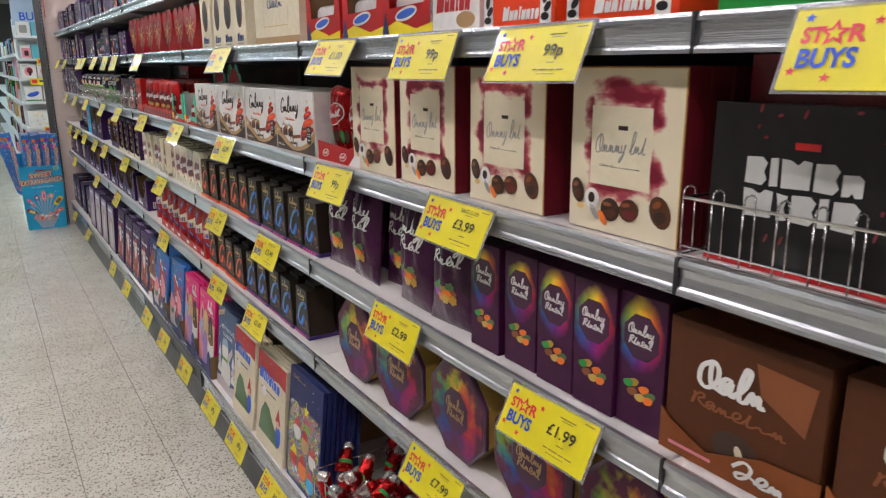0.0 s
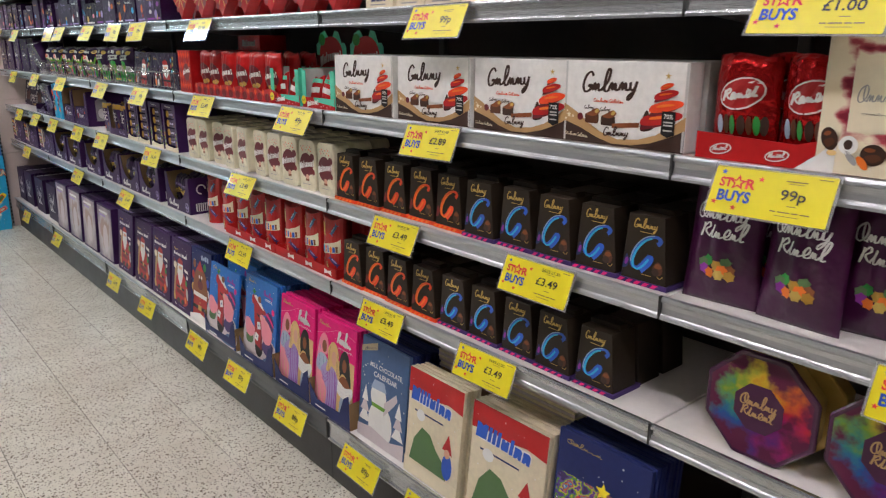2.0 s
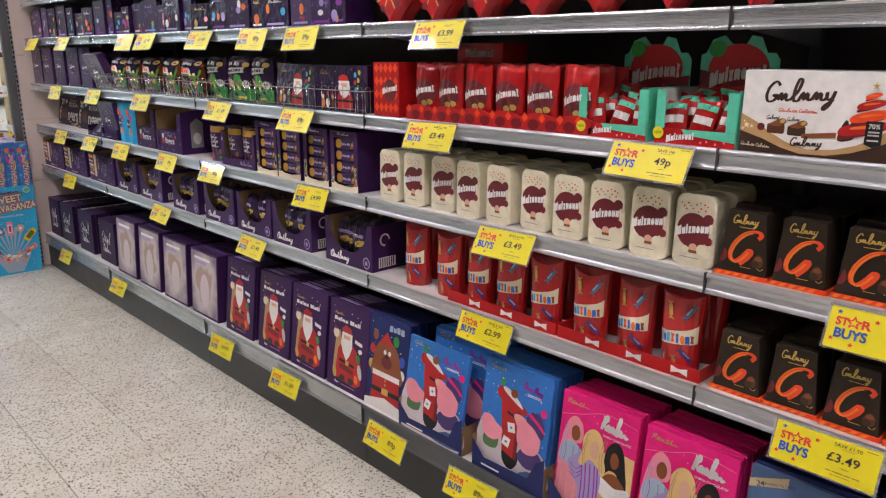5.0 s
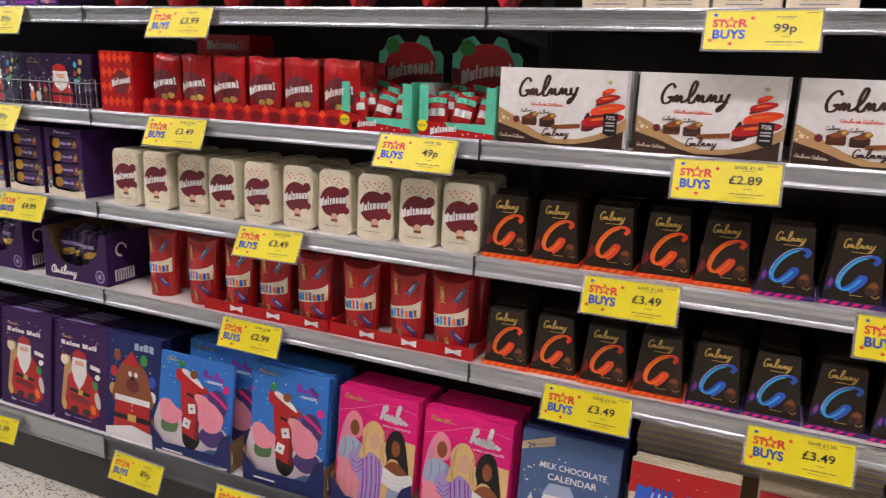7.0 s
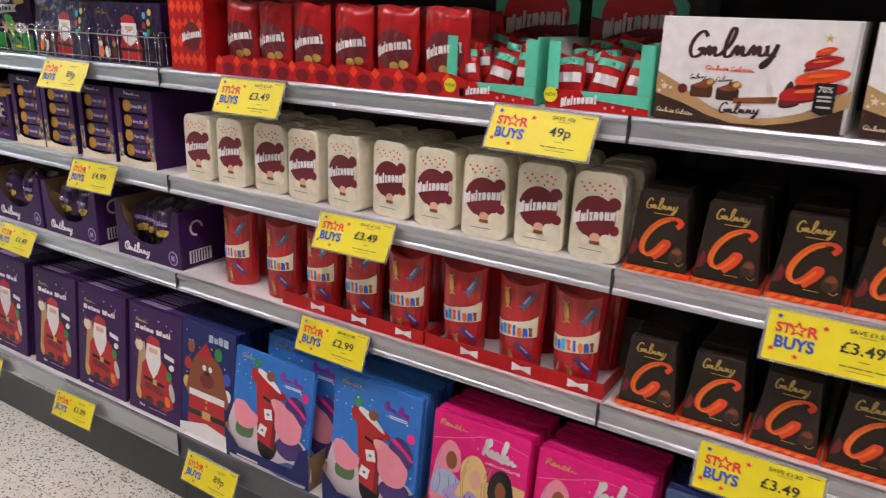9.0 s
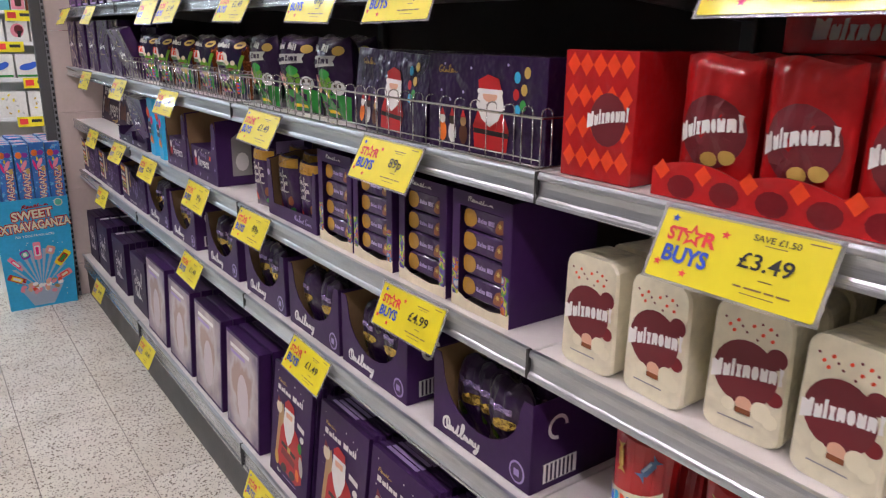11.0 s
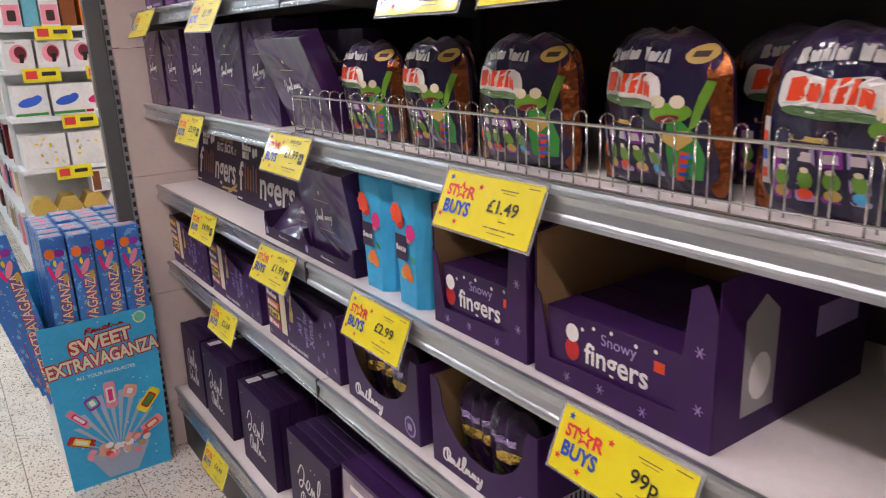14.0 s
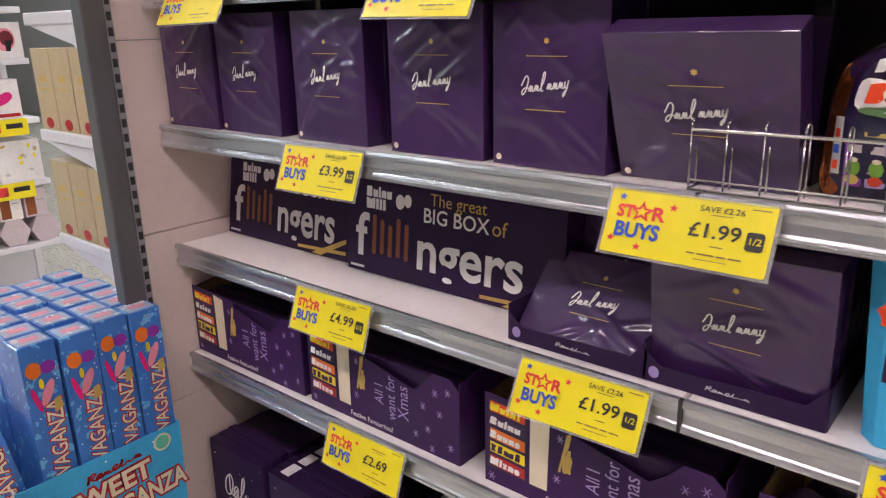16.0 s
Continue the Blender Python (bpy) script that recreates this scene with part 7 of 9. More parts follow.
def film_sheet(w, h, seed, n=56):
    """The clear film over a front, drawn into folds that sweep down from its upper corners."""
    r = random.Random(seed)
    folds = [(r.uniform(0.15, 1.05) * h, r.choice((-1, 1)) * r.uniform(0.2, 0.9), r.uniform(-5, 4), r.uniform(0.0022, 0.0042), r.uniform(0.005, 0.009)) for i in range(9)]
    v, f = [], []
    for j in range(n + 1):
        for i in range(n + 1):
            a, b = w * (i / n - 0.5) * 0.996, h * j / n * 0.996 + 0.0004
            rim = min(1.0, 8 * min(i, n - i, j, n - j) / n)
            lift = sum(k * math.exp(-((b - c - s * a - e * a * a) / d) ** 2) for c, s, e, k, d in folds)
            v.append(P(a, b, 0.0006 + rim * 0.0042 * math.tanh(lift / 0.0042)))
    for j in range(n):
        for i in range(n):
            a = j * (n + 1) + i
            f.append((a, a + 1, a + n + 2, a + n + 1))
    return mesh_of(v, f, smooth=True)


def tray_art(t, w, h, seed=1):
    part("film", film_sheet(w, h, seed), ink("purple", "wrap"), t, "creased shiny film")
    f = 0.0050
    for b in (0.36, 0.68):
        art(t, "gold_line", flat(rect(-0.034, 0.034, h * b, h * b + 0.001), f), "gold")
    art(t, "wordmark", script(0.0, h * 0.51, 0.078, 0.024, 6, 0.0021, 0.010, 0.0052, form="Wnnl nnny"), "white", label="white handwritten flourish")
    art(t, "crest", flat(star(0, h * 0.77, 0.005, 90, 0.6, 6), 0.0050), "gold")
    art(t, "dot", flat(oval(-w / 2 + 0.014, 0.012, 0.005, 0.005, 12), 0.0050), "cream")


tray_art(t, 0.192, 0.235, 3)
for i, y in enumerate(ys[1:]):
    k = copy_thing(t, place(y, 4, dx=random.uniform(0, 0.01), spin=random.uniform(-1.5, 1.5)))
    next(o for o in k.children if o.name.startswith("film")).data = film_sheet(0.192, 0.235, 11 + i)
    next(o for o in k.children if o.name.startswith("film")).data.materials.append(ink("purple", "wrap"))
for n in (1, 2):
    spare("wrapped_gift_box", "purple gift box in film behind the front row", 0.192, 0.235, 0.05, "purple", ys, 4, FRONT + 0.058 * n, "wrap", group="purple gift boxes")
t = carton("slanted_gift_box", "purple chocolate gift box leaning forward over the shelf edge", 0.232, 0.205, 0.045, "purple", "wrap", place(6.772, 4, dx=0.030) @ pose(0, 0, 0, 0, -21, 0))
tray_art(t, 0.232, 0.205, 7)
copy_thing(t, place(6.775, 4, dx=0.09) @ pose(0, 0, 0, 0, 2, 0))["label"] = "purple chocolate gift box upright behind the leaning one"

# big biscuit boxes set back on the shelf
def biscuit_box(w, at):
    t = carton("biscuit_box", "wide deep purple biscuit box with white lettering", w, 0.192, 0.06, "deep_purple", at=at, group="biscuit boxes")
    e = -w / 2
    art(t, "lettering", lettering("f", 0.125, e + 0.040, 0.074, 0.0012, bold=0.02, squeeze=0.95), "white", label="white letter f")
    for i in range(5):
        art(t, "biscuit_stick", flat(rounded(e + 0.072 + 0.022 * i, e + 0.083 + 0.022 * i, 0.042 + 0.003 * (i % 2), 0.124 - 0.008 * (i % 3), 0.004, 2), 0.0014), "copper", label="brown biscuit stick")
    art(t, "lettering", lettering("ngers", 0.116, e + 0.190, 0.070, 0.0012, align="LEFT", bold=0.02, squeeze=1.0 if w > 0.5 else 0.80), "white", label="white letters ngers")
    art(t, "lettering", lettering("BIG BOX", 0.040, e + 0.285, 0.140, 0.0016, bold=0.01), "white", label="words BIG BOX")
    art(t, "lettering", lettering("of", 0.040, e + 0.385, 0.140, 0.0016), "gold")
    art(t, "lettering", lettering("The great", 0.034, e + 0.290, 0.172, 0.0016), "gold")
    art(t, "logo_bar", bold_word("Dulnu", e + 0.088, 0.170, 0.070, 0.022, 0.0, w=0.0012), "white")
    art(t, "logo_bar", bold_word("Hlll", e + 0.080, 0.146, 0.054, 0.022, 0.0, w=0.0012), "white")
    art(t, "logo_cup", flat(oval(e + 0.146, 0.158, 0.012, 0.015, 12), 0.0012), "white")
    art(t, "logo_cup", flat(oval(e + 0.166, 0.162, 0.010, 0.013, 12), 0.0012), "white")
    art(t, "gold_stroke", flat([(w / 2 - 0.17, 0.008), (w / 2 - 0.01, 0.014), (w / 2 - 0.01, 0.022), (w / 2 - 0.17, 0.015)], 0.0012), "gold")
    art(t, "gold_stroke", flat([(w / 2 - 0.12, 0.004), (w / 2 - 0.01, 0.050), (w / 2 - 0.01, 0.040), (w / 2 - 0.09, 0.002)], 0.0014), "gold")
    art(t, "small_print", flat(rect(e + 0.010, e + 0.05, 0.008, 0.013), 0.0012), "white")
    return t


biscuit_box(0.520, pose(1.045, 7.282, TOP[3] + 0.0012, 0, 6, 0))
biscuit_box(0.440, pose(1.062, 7.778, TOP[3] + 0.0012, 0, 9, 0))
spare("biscuit_box", "deep purple biscuit box stacked behind the front ones", 0.5, 0.19, 0.06, "deep_purple", (7.66, 7.14), 3, 1.17, group="biscuit boxes")

# gift boxes in dark card trays
for y, w, h, lean, k in ((6.939, 0.228, 0.172, 46, 0), (6.706, 0.230, 0.208, -9, 1)):
    t = carton("gift_box", "purple chocolate gift box leaning in its dark tray", w, h, 0.04, "purple", "wrap", place(y, 3, dx=0.006 if lean > 0 else 0.022) @ pose(0, 0, 0.004, 0, lean, 0), group="tray gift boxes")
    tray_art(t, w, h, 5 + k)
    tr = thing("card_tray", "dark purple card tray with white print, under gift boxes", "tray", "card trays", place(y, 3, dx=0.0))
    part("lip", mesh_of(*prism([(-w / 2 - 0.004, 0), (w / 2 + 0.004, 0), (w / 2 + 0.004, 0.060), (w / 2 - 0.02, 0.030), (-w / 2 + 0.02, 0.026), (-w / 2 - 0.004, 0.050)], 0.0, 0.0016)), ink("deep_purple"), tr)
    for s in (-1, 1):
        part("side", mesh_of(*prism(rect(s * (w / 2 + 0.005) - 0.0008, s * (w / 2 + 0.005) + 0.0008, 0, 0.06), -0.002, 0.28)), ink("deep_purple"), tr)
    part("wordmark", mesh_of(*script(0.0, 0.014, 0.06, 0.007, 7, 0.0014)), ink("white", "print"), tr)
    part("roundel", mesh_of(*flat(oval(-w / 2 + 0.012, 0.016, 0.008, 0.009, 12), 0.001)), ink("lilac", "print"), tr)
    for n in (1, 2, 3):
        copy_thing(t, place(y, 3, dx=(0.02 if k else 0.125) + 0.046 * n) @ pose(0, 0, 0.004, 0, 2, 0))

# blue cartons with printed roses
t = thing("rose_carton", "bright blue tapered carton with red and orange printed roses", "carton", "blue cartons", place(6.508, 3, dx=0.004))
hexa = [(-0.052, -0.02), (-0.032, 0.0), (0.032, 0.0), (0.052, -0.02), (0.052, -0.075), (-0.052, -0.075)]
part("body", mesh_of([P(a * 0.86, 0, b) for a, b in hexa] + [P(a * 1.18, 0.226 - 0.02 * (b < -0.05) - (0.006 if abs(a) < 0.04 else 0), b) for a, b in hexa], [(i, (i + 1) % 6, (i + 1) % 6 + 6, i + 6) for i in range(6)] + [tuple(range(6)), tuple(range(11, 5, -1))], bevel=0.0012), ink("sky"), t)
for a, b, r, c in ((-0.024, 0.168, 0.022, "scarlet"), (-0.014, 0.158, 0.018, "red"), (0.022, 0.140, 0.017, "pink"), (0.016, 0.130, 0.012, "rose"), (0.004, 0.066, 0.016, "orange"), (0.014, 0.058, 0.012, "orange"), (-0.008, 0.060, 0.011, "gold")):
    art(t, "rose", flat(star(a, b, r, 20, 0.8, 7), 0.0020 + r * 0.02), c)
art(t, "label_panel", flat(rect(-0.030, 0.010, 0.085, 0.132), 0.0032), "deep_purple")
art(t, "wordmark", bold_word("Duosn", -0.010, 0.108, 0.034, 0.012, 0.0, w=0.004), "white")
art(t, "leaf", flat(oval(0.026, 0.092, 0.010, 0.004, 10, -40), 0.0022), "green")
part("lid_shadow", mesh_of(*prism([(-0.03, 0.207), (0.03, 0.207), (0.03, 0.213), (-0.03, 0.213)], -0.01, 0.05)), ink("navy"), t)
copy_thing(t, place(6.384, 3, dx=0.002, spin=-2))
copy_thing(t, place(6.43, 3, dx=0.10, spin=3))


# open-fronted purple shelf cartons
def snow_flake(t, a, b, r, w=0.001):
    part("snowflake", mesh_of(*merge(*[ribbon([(a - r * math.cos(k), b - r * math.sin(k)), (a + r * math.cos(k), b + r * math.sin(k))], 0.0016, w) for k in (0, 1.047, 2.094)])), ink("lilac", "print"), t)


def open_carton(name, label, y, level, w, h, d, front, side_h, group, dx=0.0, colour="purple"):
    t = thing(name, label, "display carton", group, place(y, level, dx=dx))
    k = w / 2
    part("front_panel", mesh_of(*prism(front, 0.0, 0.0018)), ink(colour), t)
    for s in (-1, 1):
        part("side_panel", mesh_of([P(s * k + o, b, -c) for o in (-0.0009, 0.0009) for b, c in ((0, 0.002), (0, d), (h, d), (h, d * 0.35), (side_h, 0.002))], [(0, 1, 2, 3, 4), (9, 8, 7, 6, 5)] + [(i, (i + 1) % 5, (i + 1) % 5 + 5, i + 5) for i in range(5)]), ink(colour), t)
    part("back_panel", mesh_of(*prism(rect(-k, k, 0, h), -d, 0.002)), KRAFT, t)
    part("base", mesh_of(*prism(rect(-k + 0.001, k - 0.001, 0.0, 0.0015), -0.002, d - 0.002)), KRAFT, t)
    for s in (-1, 1):
        part("side_lining", mesh_of([P(s * (k - 0.0016), b, -c) for b, c in ((0.002, 0.004), (0.002, d - 0.002), (h - 0.001, d - 0.002), (h - 0.001, d * 0.35), (side_h - 0.002, 0.004))], [(0, 1, 2, 3, 4)]), KRAFT, t, "bare brown card lining")
    return t


for y, w in ((6.178, 0.236), (5.897, 0.292)):
    k = w / 2
    t = open_carton("biscuit_carton", "purple snow-patterned open carton of small biscuit boxes", y, 3, w, 0.215, 0.33, [(-k, 0), (k, 0), (k, 0.17), (k - 0.015, 0.20), (k - 0.035, 0.19), (k - 0.05, 0.035), (-k + 0.03, 0.03), (-k + 0.012, 0.12), (-k, 0.13)], 0.205, "snowy cartons")
    for a, b in ((-0.08, 0.014), (-0.02, 0.018), (0.05, 0.015), (k - 0.018, 0.05), (k - 0.02, 0.12)):
        snow_flake(t, a, b, 0.007)
    side = part("side_picture", mesh_of([P(k + 0.0016, b, -c) for b, c in ((0.03, 0.05), (0.03, 0.115), (0.15, 0.115), (0.175, 0.085), (0.15, 0.05))], [(0, 1, 2, 3, 4)]), ink("grey", "print"), t, "grey printed bird picture")
    part("side_picture", mesh_of([P(k + 0.0022, 0.075 + 0.03 * math.sin(q), -0.083 - 0.022 * math.cos(q)) for q in (i * 0.52 for i in range(12))], [tuple(range(12))]), ink("white", "print"), t)
    part("side_print", mesh_of([P(k + 0.0018, b, -c) for b, c in ((0.09, 0.20), (0.09, 0.30), (0.13, 0.30), (0.13, 0.20))], [(0, 1, 2, 3)]), ink("lilac", "print"), t)
    for i in range(4):
        b = carton("small_biscuit_box", "small purple biscuit box with white lettering in carton", w - 0.055, 0.105, 0.06, "purple", at=place(y + 0.008, 3, dx=0.006 + 0.064 * i), group="small biscuit boxes")
        if i == 0:
            art(b, "lettering", lettering("fingers", 0.042, 0.008, 0.056, 0.0012, bold=0.02, squeeze=0.95), "white", label="white word fingers")
            art(b, "lettering", lettering("Snowy", 0.022, 0.012, 0.084, 0.0012), "lilac")
            art(b, "white_shape", flat(oval(-0.068, 0.078, 0.012, 0.013), 0.0014), "white")
            art(b, "red_shape", flat(oval(-0.068, 0.054, 0.013, 0.016), 0.0012), "red")
            art(b, "red_flash", flat(rect(0.068, 0.084, 0.072, 0.086), 0.0012), "scarlet")
            for a, c in ((-0.03, 0.095), (0.0, 0.098), (0.04, 0.094), (0.07, 0.097), (-0.05, 0.088), (0.055, 0.02), (-0.04, 0.014)):
                art(b, "snow_dot", flat(oval(a, c, 0.003, 0.003, 8), 0.001), "white")

# tray of dark pouches with orange tops
t = open_carton("pouch_carton", "purple open carton of small pouches with orange tops", 5.200, 3, 0.290, 0.165, 0.25, [(-0.145, 0), (0.145, 0), (0.145, 0.150), (0.132, 0.152), (0.122, 0.040), (-0.110, 0.034), (-0.122, 0.148), (-0.145, 0.150)], 0.15, "pouch cartons")
art(t, "white_print", script(0.070, 0.018, 0.10, 0.016, 6, 0.0022, form="Pnlno Bnn"), "lilac")
art(t, "crest", flat(oval(-0.133, 0.115, 0.008, 0.009, 12), 0.001), "lilac")
part("barcode", mesh_of([P(0.1468, b, -c) for b, c in ((0.01, 0.03), (0.01, 0.07), (0.06, 0.07), (0.06, 0.03))], [(0, 1, 2, 3)]), ink("white", "print"), t, "white barcode panel")
for i, (y, dx) in enumerate(((5.412, 0.004), (5.268, 0.012), (5.140, 0.012), (5.40, 0.10), (5.26, 0.08), (5.135, 0.08))):
    if i == 0:
        b = thing("small_pouch", "small purple pouch with orange top and printed script", "pouch", "orange topped pouches", place(y, 3, dx=dx, spin=8))
        part("pouch", mesh_of(*pouch(0.112, 0.165, 0.045, 0.98, seed=6), smooth=True), ink("purple", "film"), b)
        bag_art(b, "orange_top", [(-0.053, 0.137), (0.053, 0.137), (0.053, 0.163), (-0.053, 0.163)], "amber", 0.165, 0.045, 0.008)
        bag_art(b, "orange_shape", curve_through([(0.018, 0.040), (0.028, 0.036), (0.036, 0.048), (0.030, 0.062), (0.020, 0.056)], True, 3), "copper", 0.165, 0.045, 0.004, "print")
        bag_art(b, "red_shape", curve_through([(-0.040, 0.020), (-0.026, 0.018), (-0.022, 0.034), (-0.034, 0.044)], True, 3), "red", 0.165, 0.045, 0.004, "print")
        bag_art(b, "green_shape", oval(0.028, 0.024, 0.013, 0.007, 12, 20), "green", 0.165, 0.045, 0.004, "print")
        for j, q in enumerate((0.115, 0.095, 0.075)):
            part("script", mesh_of(*on_swell(script(-0.008, q, 0.060, 0.017, 4 + j, 0.0026), 0.002)), ink("pale", "print"), b)
    else:
        copy_thing(b, place(y, 3, dx=dx, spin=random.uniform(-5, 5)))

# upright dispensers of wrapped bars
for i, y in enumerate((4.955, 4.787, 4.600, 4.420)):
    w, h = 0.160, 0.215
    t = thing("bar_dispenser", "purple open-fronted dispenser stacked with wrapped chocolate bars", "display carton", "bar dispensers", place(y, 3))
    part("back_panel", mesh_of(*prism(rect(-w / 2, w / 2, 0, h), -0.20, 0.002)), ink("deep_purple"), t)
    for s in (-1, 1):
        part("side_panel", mesh_of(*prism(rect(s * w / 2 - 0.001, s * w / 2 + 0.001, 0, h), 0.0, 0.20)), ink("purple"), t)
        part("front_post", mesh_of(*prism(rect(s * (w / 2 - 0.011) - 0.010, s * (w / 2 - 0.011) + 0.010, 0.0, h), 0.0005, 0.0015)), ink("purple"), t)
        part("picture_print", mesh_of(*flat(rounded(s * (w / 2 - 0.011) - 0.009, s * (w / 2 - 0.011) + 0.009, 0.022, 0.090, 0.004), 0.0012)), MULTI_PRINT, t, "busy coloured picture")
    part("top_panel", mesh_of(*prism(rect(-w / 2, w / 2, h - 0.025, h), 0.001, 0.0015)), ink("purple"), t)
    part("wordmark", mesh_of(*script(0, h - 0.012, 0.07, 0.010, 7, 0.0018, w=0.0018)), ink("white", "print"), t)
    part("lip", mesh_of(*prism([(-w / 2, 0), (w / 2, 0), (w / 2, 0.026), (0.03, 0.016), (-0.04, 0.020), (-w / 2, 0.034)], 0.001, 0.0015)), ink("cream"), t, "cream front lip")
    for j in range(4):
        b = thing("chocolate_bar", "purple and gold wrapped chocolate bar lying in dispenser", "bar", "wrapped bars", place(y, 3, dx=0.010) @ pose(0, 0, 0.022 + 0.042 * j))
        if i or j:
            for o in bar.children:
                part(o.name.split(".")[0], o.data, o.data.materials[0], b)
        else:
            part("wrapper", mesh_of(*prism(rounded(-0.060, 0.060, 0.0, 0.039, 0.012), 0.0, 0.12), bevel=0.003), ink("purple", "film"), b)
            part("yellow_patch", mesh_of(*blob([(-0.056, 0.007), (-0.034, 0.005), (-0.022, 0.018), (-0.030, 0.034), (-0.055, 0.032)], 0.0012)), ink("amber", "film"), b)
            part("brown_print", mesh_of(*blob([(0.028, 0.008), (0.046, 0.007), (0.056, 0.018), (0.048, 0.032), (0.034, 0.026)], 0.0012)), ink("copper", "print"), b)
            part("yellow_fleck", mesh_of(*flat(star(0.040, 0.020, 0.006, 20, 0.5, 6), 0.0018)), ink("gold", "print"), b)
            part("wordmark", mesh_of(*bold_word("Dulnu Hlll", 0.003, 0.020, 0.044, 0.009, 0.1, w=0.0014)), ink("lilac", "print"), b)
            bar = b

# cartons of dark foil bags with a scooped front
first = None
for n, y in enumerate((4.412, 4.795, 5.095, 5.410, 5.765, 6.180, 6.510)):
    w, h = 0.284, 0.170
    k = w / 2
    if first is None:
        scoop = [(-k, 0), (k, 0), (k, h)] + [(k - 0.022 - 0.0 * i, h) for i in (0,)] + [(0.112 * math.cos(radians(a)), 0.150 + 0.098 * math.sin(radians(a))) for a in range(0, -181, -15)] + [(-k + 0.022, h), (-k, h)]
        t = open_carton("bag_carton", "purple scooped carton filled with shiny dark foil bags", y, 2, w, h, 0.26, scoop, h, "bag cartons")
        art(t, "wordmark", script(-0.050, 0.026, 0.115, 0.028, 7, 0.0058, form="Ontlnny"), "white", label="white handwritten flourish")
        art(t, "roundel", flat(oval(0.110, 0.030, 0.020, 0.022, 18), 0.0008), "lilac")
        art(t, "roundel_centre", flat(oval(0.110, 0.030, 0.016, 0.018, 18), 0.0014), "purple")
        art(t, "roundel_mark", flat(rect(0.103, 0.117, 0.023, 0.037), 0.002), "lilac")
        part("side_mark", mesh_of([P(k + 0.0018, 0.115 + 0.024 * math.sin(q), -0.06 - 0.024 * math.cos(q)) for q in (i * 0.4 for i in range(13))] + [P(k + 0.0018, 0.115 + 0.017 * math.sin(q), -0.06 - 0.017 * math.cos(q)) for q in (i * 0.4 for i in range(13))], [(i, i + 1, i + 14, i + 13) for i in range(12)]), ink("white", "print"), t)
        part("barcode", mesh_of([P(k + 0.0016, b, -c) for b, c in ((0.012, 0.03), (0.012, 0.11), (0.05, 0.11), (0.05, 0.03))], [(0, 1, 2, 3)]), ink("white", "print"), t)
        part("barcode_print", mesh_of(*merge(*[([P(k + 0.0022, b, -c) for b, c in ((0.014, 0.036 + 0.010 * i), (0.014, 0.041 + 0.010 * i), (0.048, 0.041 + 0.010 * i), (0.048, 0.036 + 0.010 * i))], [(0, 1, 2, 3)]) for i in range(7)])), ink("deep_purple", "print"), t)["kind"] = "stuff"
        first = t
        bag = thing("foil_bag", "dark purple foil bag of sweets in scooped carton", "bag", "dark foil bags", place(y - 0.04, 2, dx=0.016) @ pose(0, 0, 0.004))
        part("pouch", mesh_of(*pouch(0.125, 0.160, 0.06, 0.95, 16, 14, seed=4, round_top=True), smooth=True), ink("purple", "busyfilm"), bag)
        bag_art(bag, "gold_mark", oval(0.01, 0.085, 0.032, 0.012, 14, 12), "gold", 0.160, 0.06, 0.005, "foil")
        bag_art(bag, "green_mark", oval(-0.02, 0.055, 0.016, 0.010, 12, -30), "lime", 0.160, 0.06, 0.005, "foil")
        bag_art(bag, "wordmark", rect(-0.03, 0.03, 0.108, 0.120), "lilac", 0.160, 0.06, 0.005, "foil")
        spots = ((0.065, 0.020), (0.01, 0.030), (-0.06, 0.085), (0.05, 0.085), (0.0, 0.15))
    else:
        copy_thing(first, place(y, 2))
        copy_thing(bag, place(y - 0.04, 2, dx=0.016) @ pose(0, 0, 0.004, 0, 0, random.uniform(-12, 12)))
        spots = ((0.065, 0.020), (0.01, 0.030), (-0.06, 0.085), (0.05, 0.085))
    for a, dx in spots:
        copy_thing(bag, place(y + a, 2, dx=dx) @ pose(0, 0, 0.004, random.uniform(-6, 6), random.uniform(-3, 6), random.uniform(-15, 15)))

